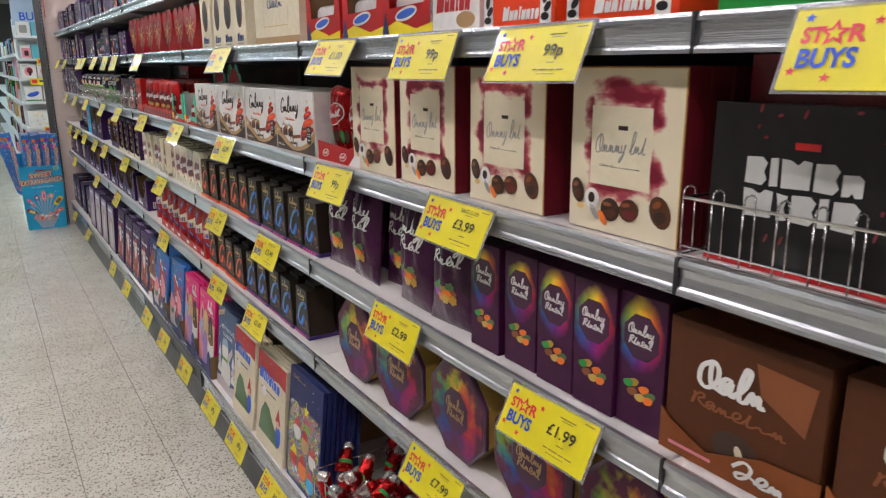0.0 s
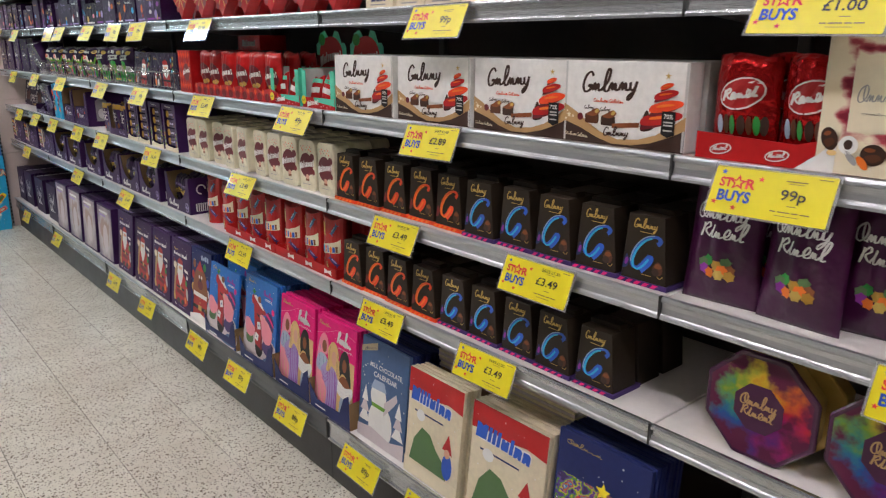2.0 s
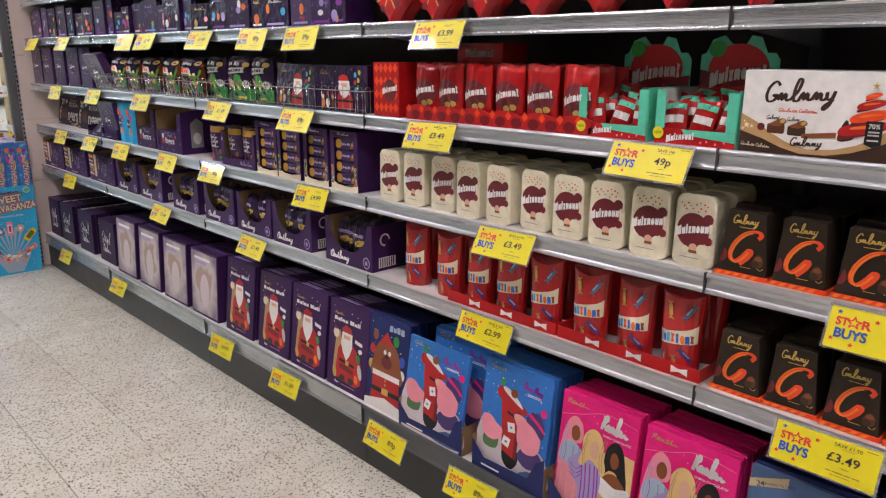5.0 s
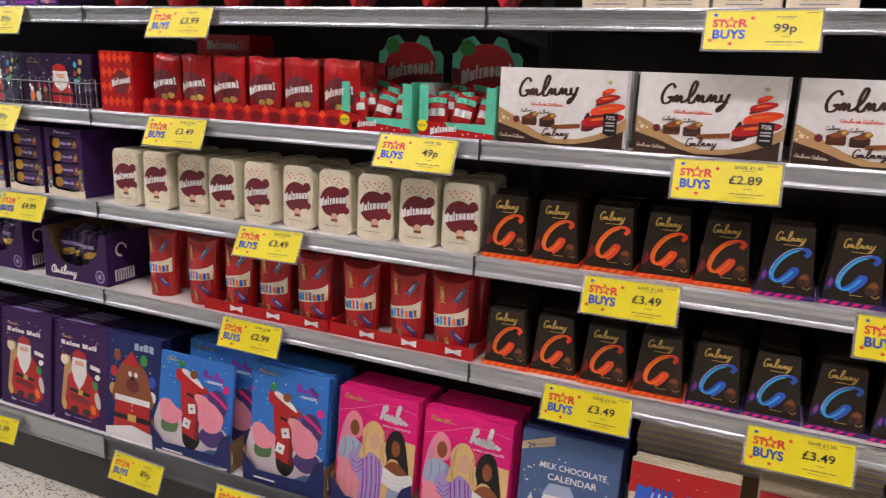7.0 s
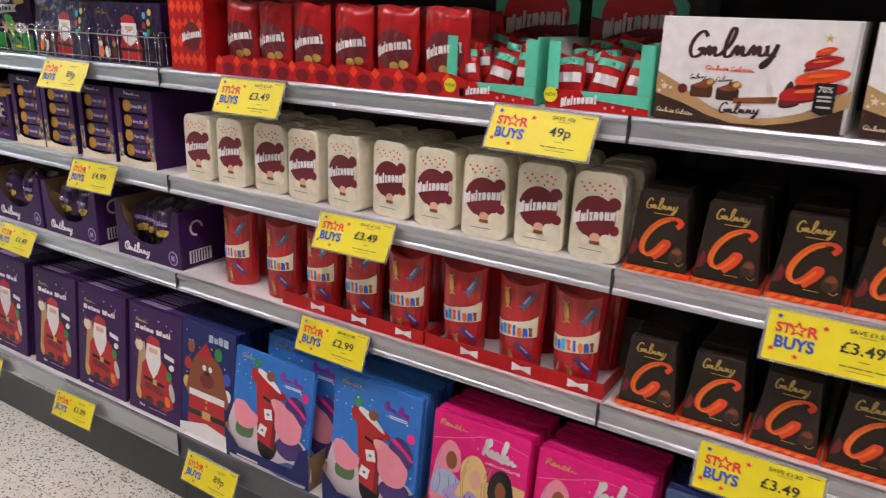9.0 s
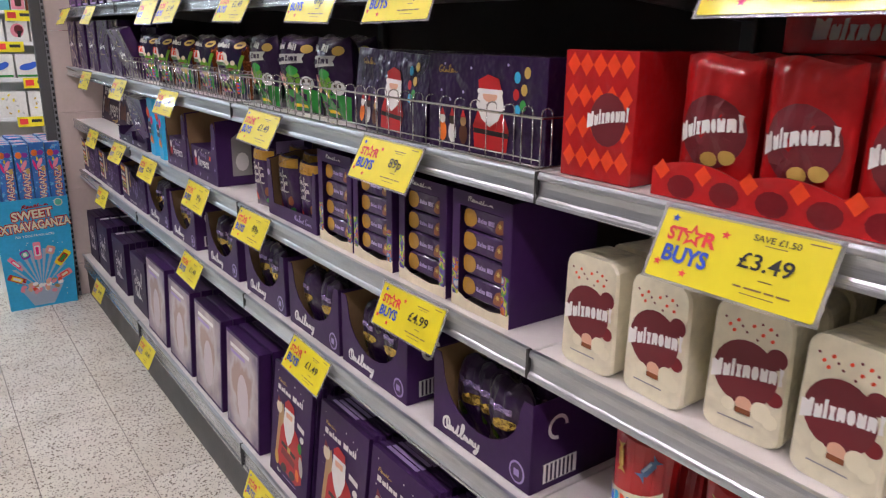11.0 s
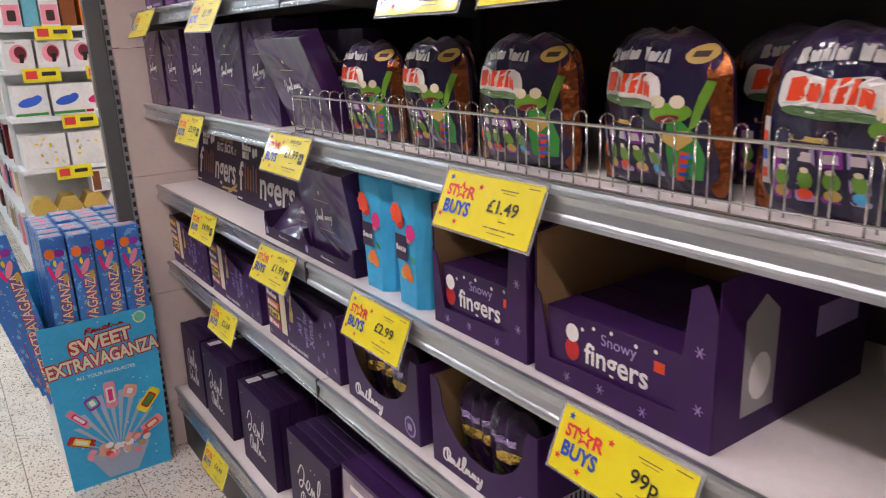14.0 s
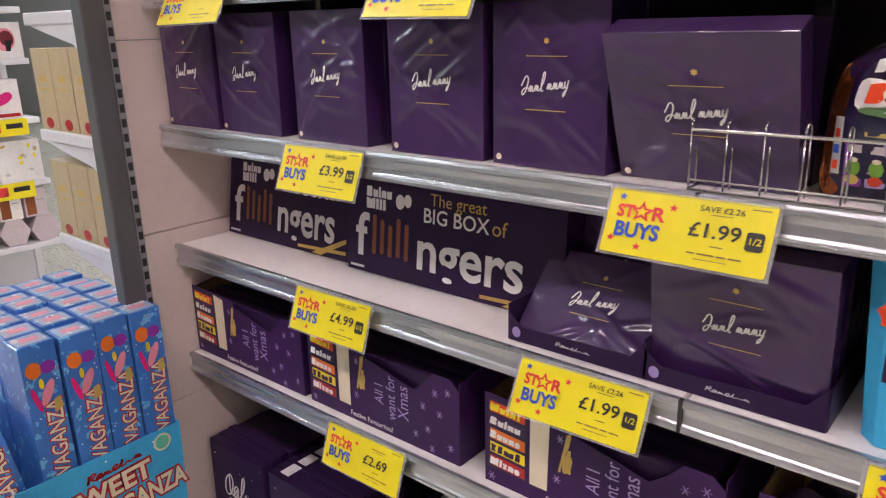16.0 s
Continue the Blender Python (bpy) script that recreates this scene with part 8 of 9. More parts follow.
# long snow-patterned cartons of selection bars
first = None
for y in (7.800, 7.368, 6.900):
    w, k = 0.410, 0.205
    if first is None:
        front = [(-k, 0), (k, 0), (k, 0.150), (k - 0.02, 0.168), (k - 0.06, 0.168), (k - 0.085, 0.140), (k - 0.11, 0.120), (-0.035, 0.150), (-0.035, 0.165), (-0.115, 0.168), (-k, 0.172)]
        t = open_carton("selection_carton", "long purple snow-patterned carton of chocolate selection packs", y, 2, w, 0.175, 0.24, front, 0.165, "selection cartons")
        art(t, "picture_panel", flat(rect(-k + 0.006, -0.118, 0.030, 0.165), 0.0008), "deep_purple")
        for i, (c, e) in enumerate((("red", "white"), ("yellow", "deep_purple"), ("orange", "white"), ("purple", "white"), ("scarlet", "yellow"))):
            art(t, "printed_bar", flat([(-k + 0.012, 0.036 + 0.026 * i), (-0.122, 0.032 + 0.026 * i), (-0.122, 0.052 + 0.026 * i), (-k + 0.012, 0.056 + 0.026 * i)], 0.0012), c)
            art(t, "printed_word", bold_word(("Hlsno", "Tlul", "Duuno", "Dulnu", "Hulnt")[i].replace("T", "t"), -0.162, 0.044 + 0.026 * i, 0.062, 0.015, 0.1, 0.0, -3, 0.0018), e)
        art(t, "cream_strip", flat([(-0.112, 0.030), (-0.078, 0.030), (-0.075, 0.160), (-0.112, 0.166)], 0.0014), "cream", label="plain cream paper strip")
        for i, (words, size) in enumerate((("All I", 0.034), ("want for", 0.034), ("Xmas", 0.040))):
            art(t, "lettering", lettering(words, size, 0.006 + 0.032 * i, 0.084, 0.0012, turn=90, squeeze=0.8), "lilac", label="script words " + words)
        art(t, "wordmark", script(-0.042, 0.10, 0.020, 0.08, 2, 0.004), "gold")
        art(t, "lettering", lettering("Festive Favourites!", 0.016, -0.02, 0.014, 0.0012, bold=0.01), "white", label="words Festive Favourites")
        for a, b in ((0.13, 0.05), (0.16, 0.09), (0.185, 0.03), (0.15, 0.13), (0.10, 0.03), (0.18, 0.14), (0.12, 0.095), (-0.06, 0.06), (-0.055, 0.135), (-0.19, 0.014), (0.14, 0.012)):
            snow_flake(t, a, b, 0.008)
        first = t
    else:
        copy_thing(first, place(y, 2))
    for i in range(5):
        b = carton("selection_pack", "dark purple selection pack standing in long carton", 0.37, 0.150, 0.030, "deep_purple", at=place(y, 2, dx=0.012 + 0.042 * i) @ pose(0, 0, 0.003), group="selection packs")

# ---- top shelves ----
# red heart boxes
hearts = spread(4.250, 2.885, 7)
t = thing("heart_box", "glossy red heart-shaped chocolate box with gold ribbon", "box", "red heart boxes", place(hearts[0], 5))
heart = []
for i in range(28):
    a = 2 * math.pi * i / 28
    heart.append((0.0062 * 16 * math.sin(a) ** 3 * 1.02, 0.105 + 0.0062 * (13 * math.cos(a) - 5 * math.cos(2 * a) - 2 * math.cos(3 * a) - math.cos(4 * a))))
heart = [(a, max(0.0, b)) for a, b in heart]
part("box", mesh_of(*prism(heart, 0, 0.045), bevel=0.004), ink("red", "wrap"), t)
for a in (-20, 25, 70, 115):
    c, s = math.cos(radians(a)), math.sin(radians(a))
    art(t, "gold_ribbon", ribbon([(-0.085 * c * 0.8, 0.085 - 0.085 * s * 0.55), (0, 0.09), (0.085 * c * 0.8, 0.085 + 0.085 * s * 0.55)], 0.0045, 0.001 + a * 1e-6), "gold")
art(t, "knot", flat(star(0, 0.09, 0.014, 30, 0.5, 6), 0.002), "gold")
for a, b in ((-0.05, 0.12), (0.05, 0.13), (-0.03, 0.045), (0.04, 0.06)):
    art(t, "dark_chocolate", flat(oval(a, b, 0.014, 0.012, 12), 0.0012), "dark_red")
row(t, hearts[1:], 5, 2)
for y in hearts:
    plain_copy(t, place(y, 5, dx=0.055))

# cream window cartons
ys = spread(2.80, 2.26, 4)
t = carton("window_carton", "cream carton with cut-out window and dark oval print", 0.128, 0.20, 0.06, "cream", at=place(ys[0], 5), group="cream cartons")
art(t, "window", flat(oval(0, 0.115, 0.035, 0.055, 18), 0.0008), "brown")
art(t, "dark_shape", flat(oval(0.0, 0.105, 0.018, 0.035, 14), 0.0014), "black")
art(t, "logo_mark", bold_word("Huno", 0, 0.032, 0.07, 0.026, 0.2), "navy")
art(t, "small_print", flat(rect(-0.04, 0.03, 0.010, 0.013), 0.001), "grey")
row(t, ys[1:], 5, 2)
for n in (1, 2):
    spare("window_carton", "cream carton behind the front row", 0.128, 0.20, 0.06, "cream", ys, 5, FRONT + 0.07 * n, group="cream cartons")
t = carton("cream_box", "large cream chocolate box with thin gold frame", 0.36, 0.21, 0.06, "cream", at=place(1.995, 5))
for r in (rect(-0.10, 0.10, 0.05, 0.052), rect(-0.10, 0.10, 0.17, 0.172), rect(-0.10, -0.098, 0.05, 0.172), rect(0.098, 0.10, 0.05, 0.172)):
    art(t, "gold_line", flat(r), "gold")
art(t, "wordmark", script(0, 0.11, 0.12, 0.03, 4, 0.005), "navy")
art(t, "brown_base", flat(rect(-0.18, 0.18, 0.0, 0.022)), "tan")

# red and yellow bar cartons
ys = (1.663, 1.443, 1.243)
t = open_carton("bar_carton", "red and yellow open carton of wrapped bars", ys[0], 5, 0.205, 0.17, 0.2, [(-0.1025, 0), (0.1025, 0), (0.1025, 0.15), (0.085, 0.16), (0.07, 0.06), (-0.07, 0.055), (-0.085, 0.16), (-0.1025, 0.15)], 0.15, "red yellow cartons", colour="red")
art(t, "yellow_base", flat([(-0.1025, 0), (0.1025, 0), (0.1025, 0.022), (0.04, 0.012), (-0.04, 0.03), (-0.1025, 0.014)]), "yellow")
art(t, "wordmark", flat(oval(0.0, 0.042, 0.045, 0.013, 18, 8), 0.001), "white")
art(t, "wordmark_inner", flat(oval(0.0, 0.042, 0.038, 0.008, 18, 8), 0.0014), "bright_blue")
art(t, "tree_print", flat([(-0.10, 0.004), (-0.07, 0.004), (-0.085, 0.05)], 0.0016), "navy")
part("bars", mesh_of(*prism(rounded(-0.08, 0.08, 0.004, 0.085, 0.02), -0.02, 0.12), bevel=0.004), ink("white", "film"), t, "white wrapped bars inside")
for y in ys[1:]:
    copy_thing(t, place(y, 5))
t = carton("white_carton", "white patterned sweet carton beside red cartons", 0.165, 0.15, 0.1, "white", at=place(1.07, 5), group="")
art(t, "wordmark", bold_word("Huntun", 0, 0.05, 0.11, 0.03), "red")
art(t, "brown_print", flat(oval(0.04, 0.02, 0.03, 0.014)), "tan")
for y, w in ((0.882, 0.185), (0.662, 0.21)):
    t = carton("red_carton", "orange-red sweet carton with black and white picture", w, 0.16, 0.1, "scarlet", at=place(y, 5), group="orange-red cartons")
    art(t, "wordmark", bold_word("Huntunso", 0.01, 0.022, w * 0.5, 0.022, 0.2, w=0.0014), "white")
    for a in (-0.085, 0.075):
        art(t, "white_picture", flat(rect(a * w / 0.2 - 0.012, a * w / 0.2 + 0.014, 0.004, 0.075), 0.0008), "white")
        for i in range(4):
            art(t, "dark_sweet", flat(oval(a * w / 0.2 + 0.006 * (i % 2), 0.014 + 0.014 * i, 0.010, 0.006, 10, 40 * i), 0.0014), "black")
for y in (0.42, 0.25, 0.08):
    t = carton("green_box", "dark green mint chocolate box on the top shelf", 0.16, 0.12, 0.1, "green", at=place(y, 5), group="green boxes")
    art(t, "white_line", flat(rect(-0.06, 0.06, 0.03, 0.034)), "white")

# purple assortments high up, each front a little different
for level, y0, y1, seed in ((5, 8.0, 4.27, 5), (6, 8.0, 3.3, 9)):
    r = random.Random(seed)
    y = y0
    n = 0
    while y > y1 + 0.1:
        w = r.choice((0.10, 0.13, 0.155, 0.18))
        if y - w < y1:
            break
        h = r.uniform(0.11, 0.19)
        t = carton("purple_carton", r.choice(("purple chocolate carton with printed figures on high shelf", "purple chocolate multipack with pale script on high shelf", "dark purple chocolate box with small pictures on high shelf")), w - 0.008, h, 0.12, r.choice(("purple", "purple", "deep_purple")), r.choice(("busy", "busyfilm", "busy")), place(y - w / 2, level, dx=r.uniform(0, 0.02), spin=r.uniform(-3, 3)), group="purple cartons")
        art(t, "small_wordmark", script(0, h * 0.8, w * 0.5, 0.012, 6, 0.0022), r.choice(("lilac", "gold", "white")))
        for i in range(r.choice((2, 3, 4))):
            art(t, "printed_shape", flat(oval(r.uniform(-0.32, 0.32) * w, h * r.uniform(0.15, 0.65), r.uniform(0.008, 0.02), r.uniform(0.008, 0.022), 12), 0.001 + 0.0003 * i), r.choice(("white", "lilac", "sky", "rose", "gold", "orange", "violet", "red")))
        art(t, "base_bar", flat(rect(-w * 0.35, w * 0.3, 0.012, 0.020)), r.choice(("lilac", "white", "violet")))
        y -= w


# ---- floor display of stick boxes ----
random.seed(51)
DX, DY = 0.640, 7.930
stand = thing("floor_display", "bright blue card floor display bin for long sweet boxes", "display stand", at=pose(DX, DY, 0))
bottom, topw = 0.168, 0.185
front = [(-bottom, 0.0), (bottom, 0.0), (topw, 0.615), (-topw, 0.615)]


def face(u, v, w=0.0):
    """A point of the front, which looks down the aisle."""
    return (u, -w, v)


def turned(shape, w=0.0):
    return [face(-p[1], p[2], -p[0] + w) for p in shape[0]], shape[1]


BIN_BLUE = ink("sky")
part("front_panel", mesh_of(*turned(prism(front, 0.0, 0.004))), BIN_BLUE, stand)
for s in (-1, 1):
    part("side_panel", mesh_of([(s * a, b, c) for a, b, c in ((bottom, 0.005, 0), (bottom, 0.45, 0), (topw, 0.45, 0.70), (topw, 0.005, 0.615), (bottom - 0.004, 0.005, 0), (bottom - 0.004, 0.45, 0), (topw - 0.004, 0.45, 0.70), (topw - 0.004, 0.005, 0.615))], [(0, 1, 2, 3), (7, 6, 5, 4), (0, 4, 5, 1), (1, 5, 6, 2), (2, 6, 7, 3), (3, 7, 4, 0)]), ink("white") if s < 0 else BIN_BLUE, stand)
part("back_panel", mesh_of(*turned(prism([(-bottom, 0), (bottom, 0), (topw, 0.70), (-topw, 0.70)], -0.452, 0.004))), BIN_BLUE, stand)
part("base", mesh_of(*block(-bottom + 0.005, bottom - 0.005, 0.006, 0.45, 0.30, 0.31)), KRAFT, stand)


def sart(name, shape, colour, label=""):
    part(name, mesh_of(*turned(shape)), ink(colour, "print"), stand, label)


sart("wordmark", script(0.02, 0.575, 0.13, 0.022, 7, 0.006, 0.012, 0.001), "red", "red handwritten flourish")
for words, b, size, squeeze in (("SWEET", 0.528, 0.064, 1.0), ("EXTRAVAGANZA", 0.466, 0.066, 0.70)):
    sart("title_outline", lettering(words, size, 0.0, b, 0.0010, bold=0.11, squeeze=squeeze, turn=4), "red", "thick red outline of title")
    sart("title", lettering(words, size, 0.0, b, 0.0020, bold=0.03, squeeze=squeeze, turn=4), "cream", "cream title words")
sart("lettering", lettering("ALL YOUR FAVOURITES", 0.018, 0.0, 0.412, 0.0014, bold=0.01), "white", "words all your favourites")
r = random.Random(3)
for i in range(44):
    sart("snow_dot", flat(oval(r.uniform(-0.16, 0.16), r.uniform(0.03, 0.60), 0.0025, 0.0025, 7), 0.0007), "white")
for a in range(-70, 71, 14):
    c, s = math.sin(radians(a)), math.cos(radians(a))
    sart("ray", flat([(0.0, 0.10), (0.15 * c - 0.010, 0.10 + 0.24 * s), (0.15 * c + 0.010, 0.10 + 0.24 * s)], 0.0009), "frost")
for a, rad, wide, long, c, e, band in ((-62, 0.165, 0.034, 0.092, "red", "yellow", "white"), (-40, 0.215, 0.026, 0.098, "rose", "pink", "white"), (-20, 0.225, 0.044, 0.050, "violet", "mint", "white"), (0, 0.225, 0.038, 0.100, "rose", "white", "pink"), (20, 0.235, 0.046, 0.048, "flesh", "rose", "white"), (42, 0.225, 0.042, 0.096, "yellow", "red", "green"), (64, 0.165, 0.036, 0.080, "rose", "scarlet", "cream")):
    c0, s0 = math.sin(radians(a)), math.cos(radians(a))
    for name_, p, q, tone, up in (("printed_sweet", wide / 2, long / 2, c, 0.0016), ("printed_band", wide * 0.36, long * 0.30, e, 0.0022), ("printed_mark", wide * 0.20, long * 0.22, band, 0.0028)):
        corners = rounded(-p, p, -q, q, min(p, q) * 0.5)
        sart(name_, flat([(rad * c0 * 0.80 + x * s0 + y * c0, 0.10 + rad * s0 + y * s0 - x * c0) for x, y in corners], up + 0.00002 * a), tone)
sart("paper_cone", flat([(-0.050, 0.012), (0.050, 0.012), (0.105, 0.115), (-0.105, 0.115)], 0.0011), "frost")
for i in range(26):
    sart("loose_sweet", flat(oval(r.uniform(-0.10, 0.10), 0.085 + r.uniform(0, 0.065), 0.015, 0.011, 9, r.uniform(0, 180)), 0.0030 + 0.0001 * i), r.choice(("rose", "flesh", "rose", "scarlet", "white", "tan")))
sart("badge", flat(oval(0.135, 0.585, 0.022, 0.022, 18), 0.0014), "cream")
sart("badge_ring", flat(oval(0.135, 0.585, 0.017, 0.017, 18), 0.002), "mint")

# the long boxes that stand in it
BW, BH = 0.072, 0.60
STICK = ink("blue", "busy")
stick = thing("stick_box", "tall slim blue sweet box with red and cream print", "box", "stick boxes", pose(DX + 0.145, DY + 0.012, 0.3115))
part("body", mesh_of(*turned(prism(rect(-BW / 2, BW / 2, 0, BH), 0.0, BW)), bevel=0.0012), STICK, stick)
TOPBOX = ink("frost", "busy")
part("top_print", mesh_of(*block(-BW / 2 + 0.006, BW / 2 - 0.006, 0.008, 0.062, BH + 0.0002, BH + 0.0008)), TOPBOX, stick, "pale blue printed top")
part("top_mark", mesh_of(*block(-0.018, 0.018, 0.024, 0.044, BH + 0.001, BH + 0.0014)), ink("rose", "print"), stick)


def stick_art(name, shape, colour):
    part(name, mesh_of(*turned(shape)), ink(colour, "print"), stick)


stick_art("title_outline", lettering("SWEET EXTRAVAGANZA", 0.046, 0.004, 0.265, 0.0008, bold=0.07, squeeze=0.80, turn=87), "red")
stick_art("title", lettering("SWEET EXTRAVAGANZA", 0.046, 0.004, 0.265, 0.0016, bold=0.01, squeeze=0.80, turn=87), "cream")
stick_art("orange_disc", flat(oval(-0.014, 0.545, 0.016, 0.018, 14), 0.001), "orange")
stick_art("printed_sweet", flat(oval(0.014, 0.545, 0.016, 0.014, 12), 0.001), "violet")
stick_art("printed_sweet", flat(oval(0.006, 0.490, 0.010, 0.030, 12, -25), 0.0014), "rose")
stick_art("printed_sweet", flat(oval(-0.018, 0.480, 0.006, 0.030, 12, 14), 0.0012), "pink")
stick_art("yellow_mark", flat(oval(-0.004, 0.512, 0.005, 0.012, 10), 0.0018), "yellow")
stick_art("yellow_mark", flat([(0.012, 0.44), (0.032, 0.45), (0.026, 0.475), (0.014, 0.47)], 0.0018), "gold")
stick_art("lower_sweet", flat(oval(-0.010, 0.05, 0.018, 0.024, 12, 30), 0.0012), "orange")
for i in range(14):
    stick_art("snow_dot", flat(oval(r.uniform(-0.032, 0.032), r.uniform(0.02, 0.58), 0.0018, 0.0018, 6), 0.0005), "white")
for i in range(4):
    for j in range(6):
        if i or j:
            copy_thing(stick, pose(DX + 0.145 - 0.0765 * i + random.uniform(-0.002, 0.002), DY + 0.012 + 0.0755 * j, 0.3115 + random.uniform(-0.006, 0.006) - 0.006 * (j > 3), random.uniform(-0.6, 0.6), 0, random.uniform(-1.5, 1.5)))
for j in range(3):
    copy_thing(stick, pose(DX - 0.150 - 0.012 * j, DY + 0.020 + 0.09 * j, 0.345, 0, -9 - 2 * j, 0))

# ---- unit that backs on to the end panel: white bracketed shelves with cream boxes ----
back_unit = thing("end_shelf_unit", "white metal end shelves with curved brackets", "shelving", at=pose(0, 0, 0))
for z, depth in ((0.62, 0.42), (0.995, 0.40), (1.275, 0.40), (1.56, 0.38), (1.85, 0.36)):
    part("shelf", mesh_of(*block(0.835, 1.52, 8.06, 8.06 + depth, z - 0.03, z), bevel=0.003), WHITE_METAL, back_unit)
    outline = [(8.06, z - 0.031), (8.06 + depth - 0.02, z - 0.031), (8.06 + depth - 0.10, z - 0.048), (8.06 + 0.14, z - 0.075), (8.06 + 0.07, z - 0.12), (8.06, z - 0.16)]
    part("bracket", mesh_of([(0.840, a, b) for a, b in outline] + [(0.850, a, b) for a, b in outline], [tuple(range(6)), tuple(range(11, 5, -1))] + [(i, (i + 1) % 6, (i + 1) % 6 + 6, i + 6) for i in range(6)]), WHITE_METAL, back_unit)
for z in (0.995, 1.275):
    for i in range(3):
        t = thing("cream_carton", "cream carton with gold line drawing on end shelf", "box", "cream end cartons", pose(0.842, 8.14 + 0.105 * i, z + 0.001))
        if z == 0.995 and i == 0:
            part("body", mesh_of(*block(0, 0.30, 0, 0.1, 0, 0.20), bevel=0.001), ink("buff"), t)
            part("gold_print", mesh_of([(-0.0006, a, b) for a, b in ((0.02, 0.10), (0.08, 0.10), (0.08, 0.104), (0.02, 0.104))], [(0, 1, 2, 3)]), ink("gold", "print"), t)
            part("gold_print", mesh_of([(-0.0006, a, b) for a, b in ((0.03, 0.12), (0.07, 0.12), (0.07, 0.135), (0.03, 0.135))], [(0, 1, 2, 3)]), ink("gold", "print"), t)
            part("red_mark", mesh_of([(-0.0006, 0.05 + 0.022 * math.cos(q), 0.018 + 0.014 * math.sin(q)) for q in (i * 0.6 for i in range(10))], [tuple(range(10))]), ink("red", "print"), t)
            cream_first = t
        else:
            for o in cream_first.children:
                part(o.name.split(".")[0], o.data, o.data.materials[0], t)
t = thing("folded_cloth", "stack of red and cream folded cloths on low shelf", "cloth", at=pose(0.86, 8.12, 0.621))
for i, c in enumerate(("red", "cream", "maroon", "cream")):
    part("layer", mesh_of(*block(0, 0.3, 0, 0.3, 0.028 * i, 0.028 * i + 0.026), bevel=0.008), ink(c, "print"), t)

# ---- far gondola: end cap and long side ----
EY, EX0, EX1 = 10.30, 0.70, 1.56
far = thing("far_shelving", "white metal gondola with boxed goods on its end", "shelving", at=pose(0, 0, 0))
part("end_board", mesh_of(*block(EX0 + 0.02, EX1 - 0.02, EY + 0.32, EY + 0.35, 0.0, 2.1)), WHITE_METAL, far)
for x in (EX0, EX1 - 0.03):
    part("post", mesh_of(*block(x, x + 0.03, EY + 0.30, EY + 0.34, 0.002, 2.1), bevel=0.002), WHITE_METAL, far)
ENDS = (0.16, 0.50, 0.815, 1.12, 1.40, 1.635, 1.90)
for z in ENDS:
    shelf = part("shelf", mesh_of(*block(EX0, EX1, EY, EY + 0.319, z - 0.028, z), bevel=0.003), WHITE_METAL, far)
part("kick", mesh_of(*block(EX0 + 0.01, EX1 - 0.01, EY + 0.02, EY + 0.31, 0.002, 0.13)), WHITE_METAL, far)


def far_box(name, label, x, z, w, h, colour, marks, group, d=0.2, y=None):
    t = thing(name, label, "box", group, pose(x, (EY if y is None else y) + 0.012, z + 0.001))
    part("body", mesh_of(*turned(prism(rect(-w / 2, w / 2, 0, h), 0, d)), bevel=0.0015), ink(colour), t)
    for nm, shape, c in marks:
        part(nm, mesh_of(*turned(shape)), ink(c, "print"), t)
    return t


def dryer(w, h):
    return [("pink_ring", flat(oval(0.0, h * 0.52, w * 0.30, h * 0.32, 16, -20), 0.001), "rose"), ("dark_shape", flat(oval(0.01, h * 0.55, w * 0.20, h * 0.22, 16, 10), 0.0016), "maroon"), ("dark_handle", flat([(0.0, h * 0.2), (0.02, h * 0.2), (0.03, h * 0.5), (0.0, h * 0.5)], 0.002), "black"), ("title_bar", flat(rect(-w * 0.4, -w * 0.05, h * 0.88, h * 0.92), 0.001), "grey")]


def hair(colour, base, w, h):
    return [("swoosh", flat(oval(-0.01, h * 0.48, w * 0.34, h * 0.14, 16, 12), 0.001), colour), ("swoosh", flat(oval(0.03, h * 0.56, w * 0.16, h * 0.12, 14, 25), 0.0014), colour), ("base_bar", flat(rect(-w * 0.5, w * 0.44, 0.01, h * 0.14), 0.001), base)]


for x in (0.80, 0.97, 1.14, 1.31, 1.47):
    far_box("dryer_box", "white hair dryer box with pink picture on end shelf", x, 1.40, 0.155, 0.165, "white", dryer(0.155, 0.165), "dryer boxes")
for x, c, b in ((0.82, "bright_blue", "green"), (1.02, "bright_blue", "green"), (1.20, "pink", "red"), (1.40, "pink", "red")):
    far_box("styler_box", "white styling tool box with curved colour swoosh", x, 1.12, 0.185, 0.185, "white", hair(c, b, 0.185, 0.185), "styler boxes")
for x, w in ((0.845, 0.24), (1.15, 0.34), (1.44, 0.20)):
    far_box("patterned_box", "cream gift box with scattered yellow and grey motifs", x, 0.815, w, 0.20, "white", [("motif", flat(oval(random.uniform(-0.4, 0.4) * w, random.uniform(0.03, 0.18), 0.012, 0.007, 9, random.uniform(0, 180)), 0.001 + 0.0002 * i), ("yellow", "silver", "gold")[i % 3]) for i in range(11)], "patterned boxes")
for i in range(6):
    x = 0.78 + 0.145 * i
    t = thing("hexagon_box", "hexagonal gift box in yellow and grey on end shelf", "box", "hexagon boxes", pose(x, EY + 0.02, 0.501))
    part("body", mesh_of(*turned(prism([(-0.038, 0.0), (0.038, 0.0), (0.072, 0.065), (0.038, 0.13), (-0.038, 0.13), (-0.072, 0.065)], 0, 0.16)), bevel=0.002), ink("gold" if i < 3 else "pale"), t)
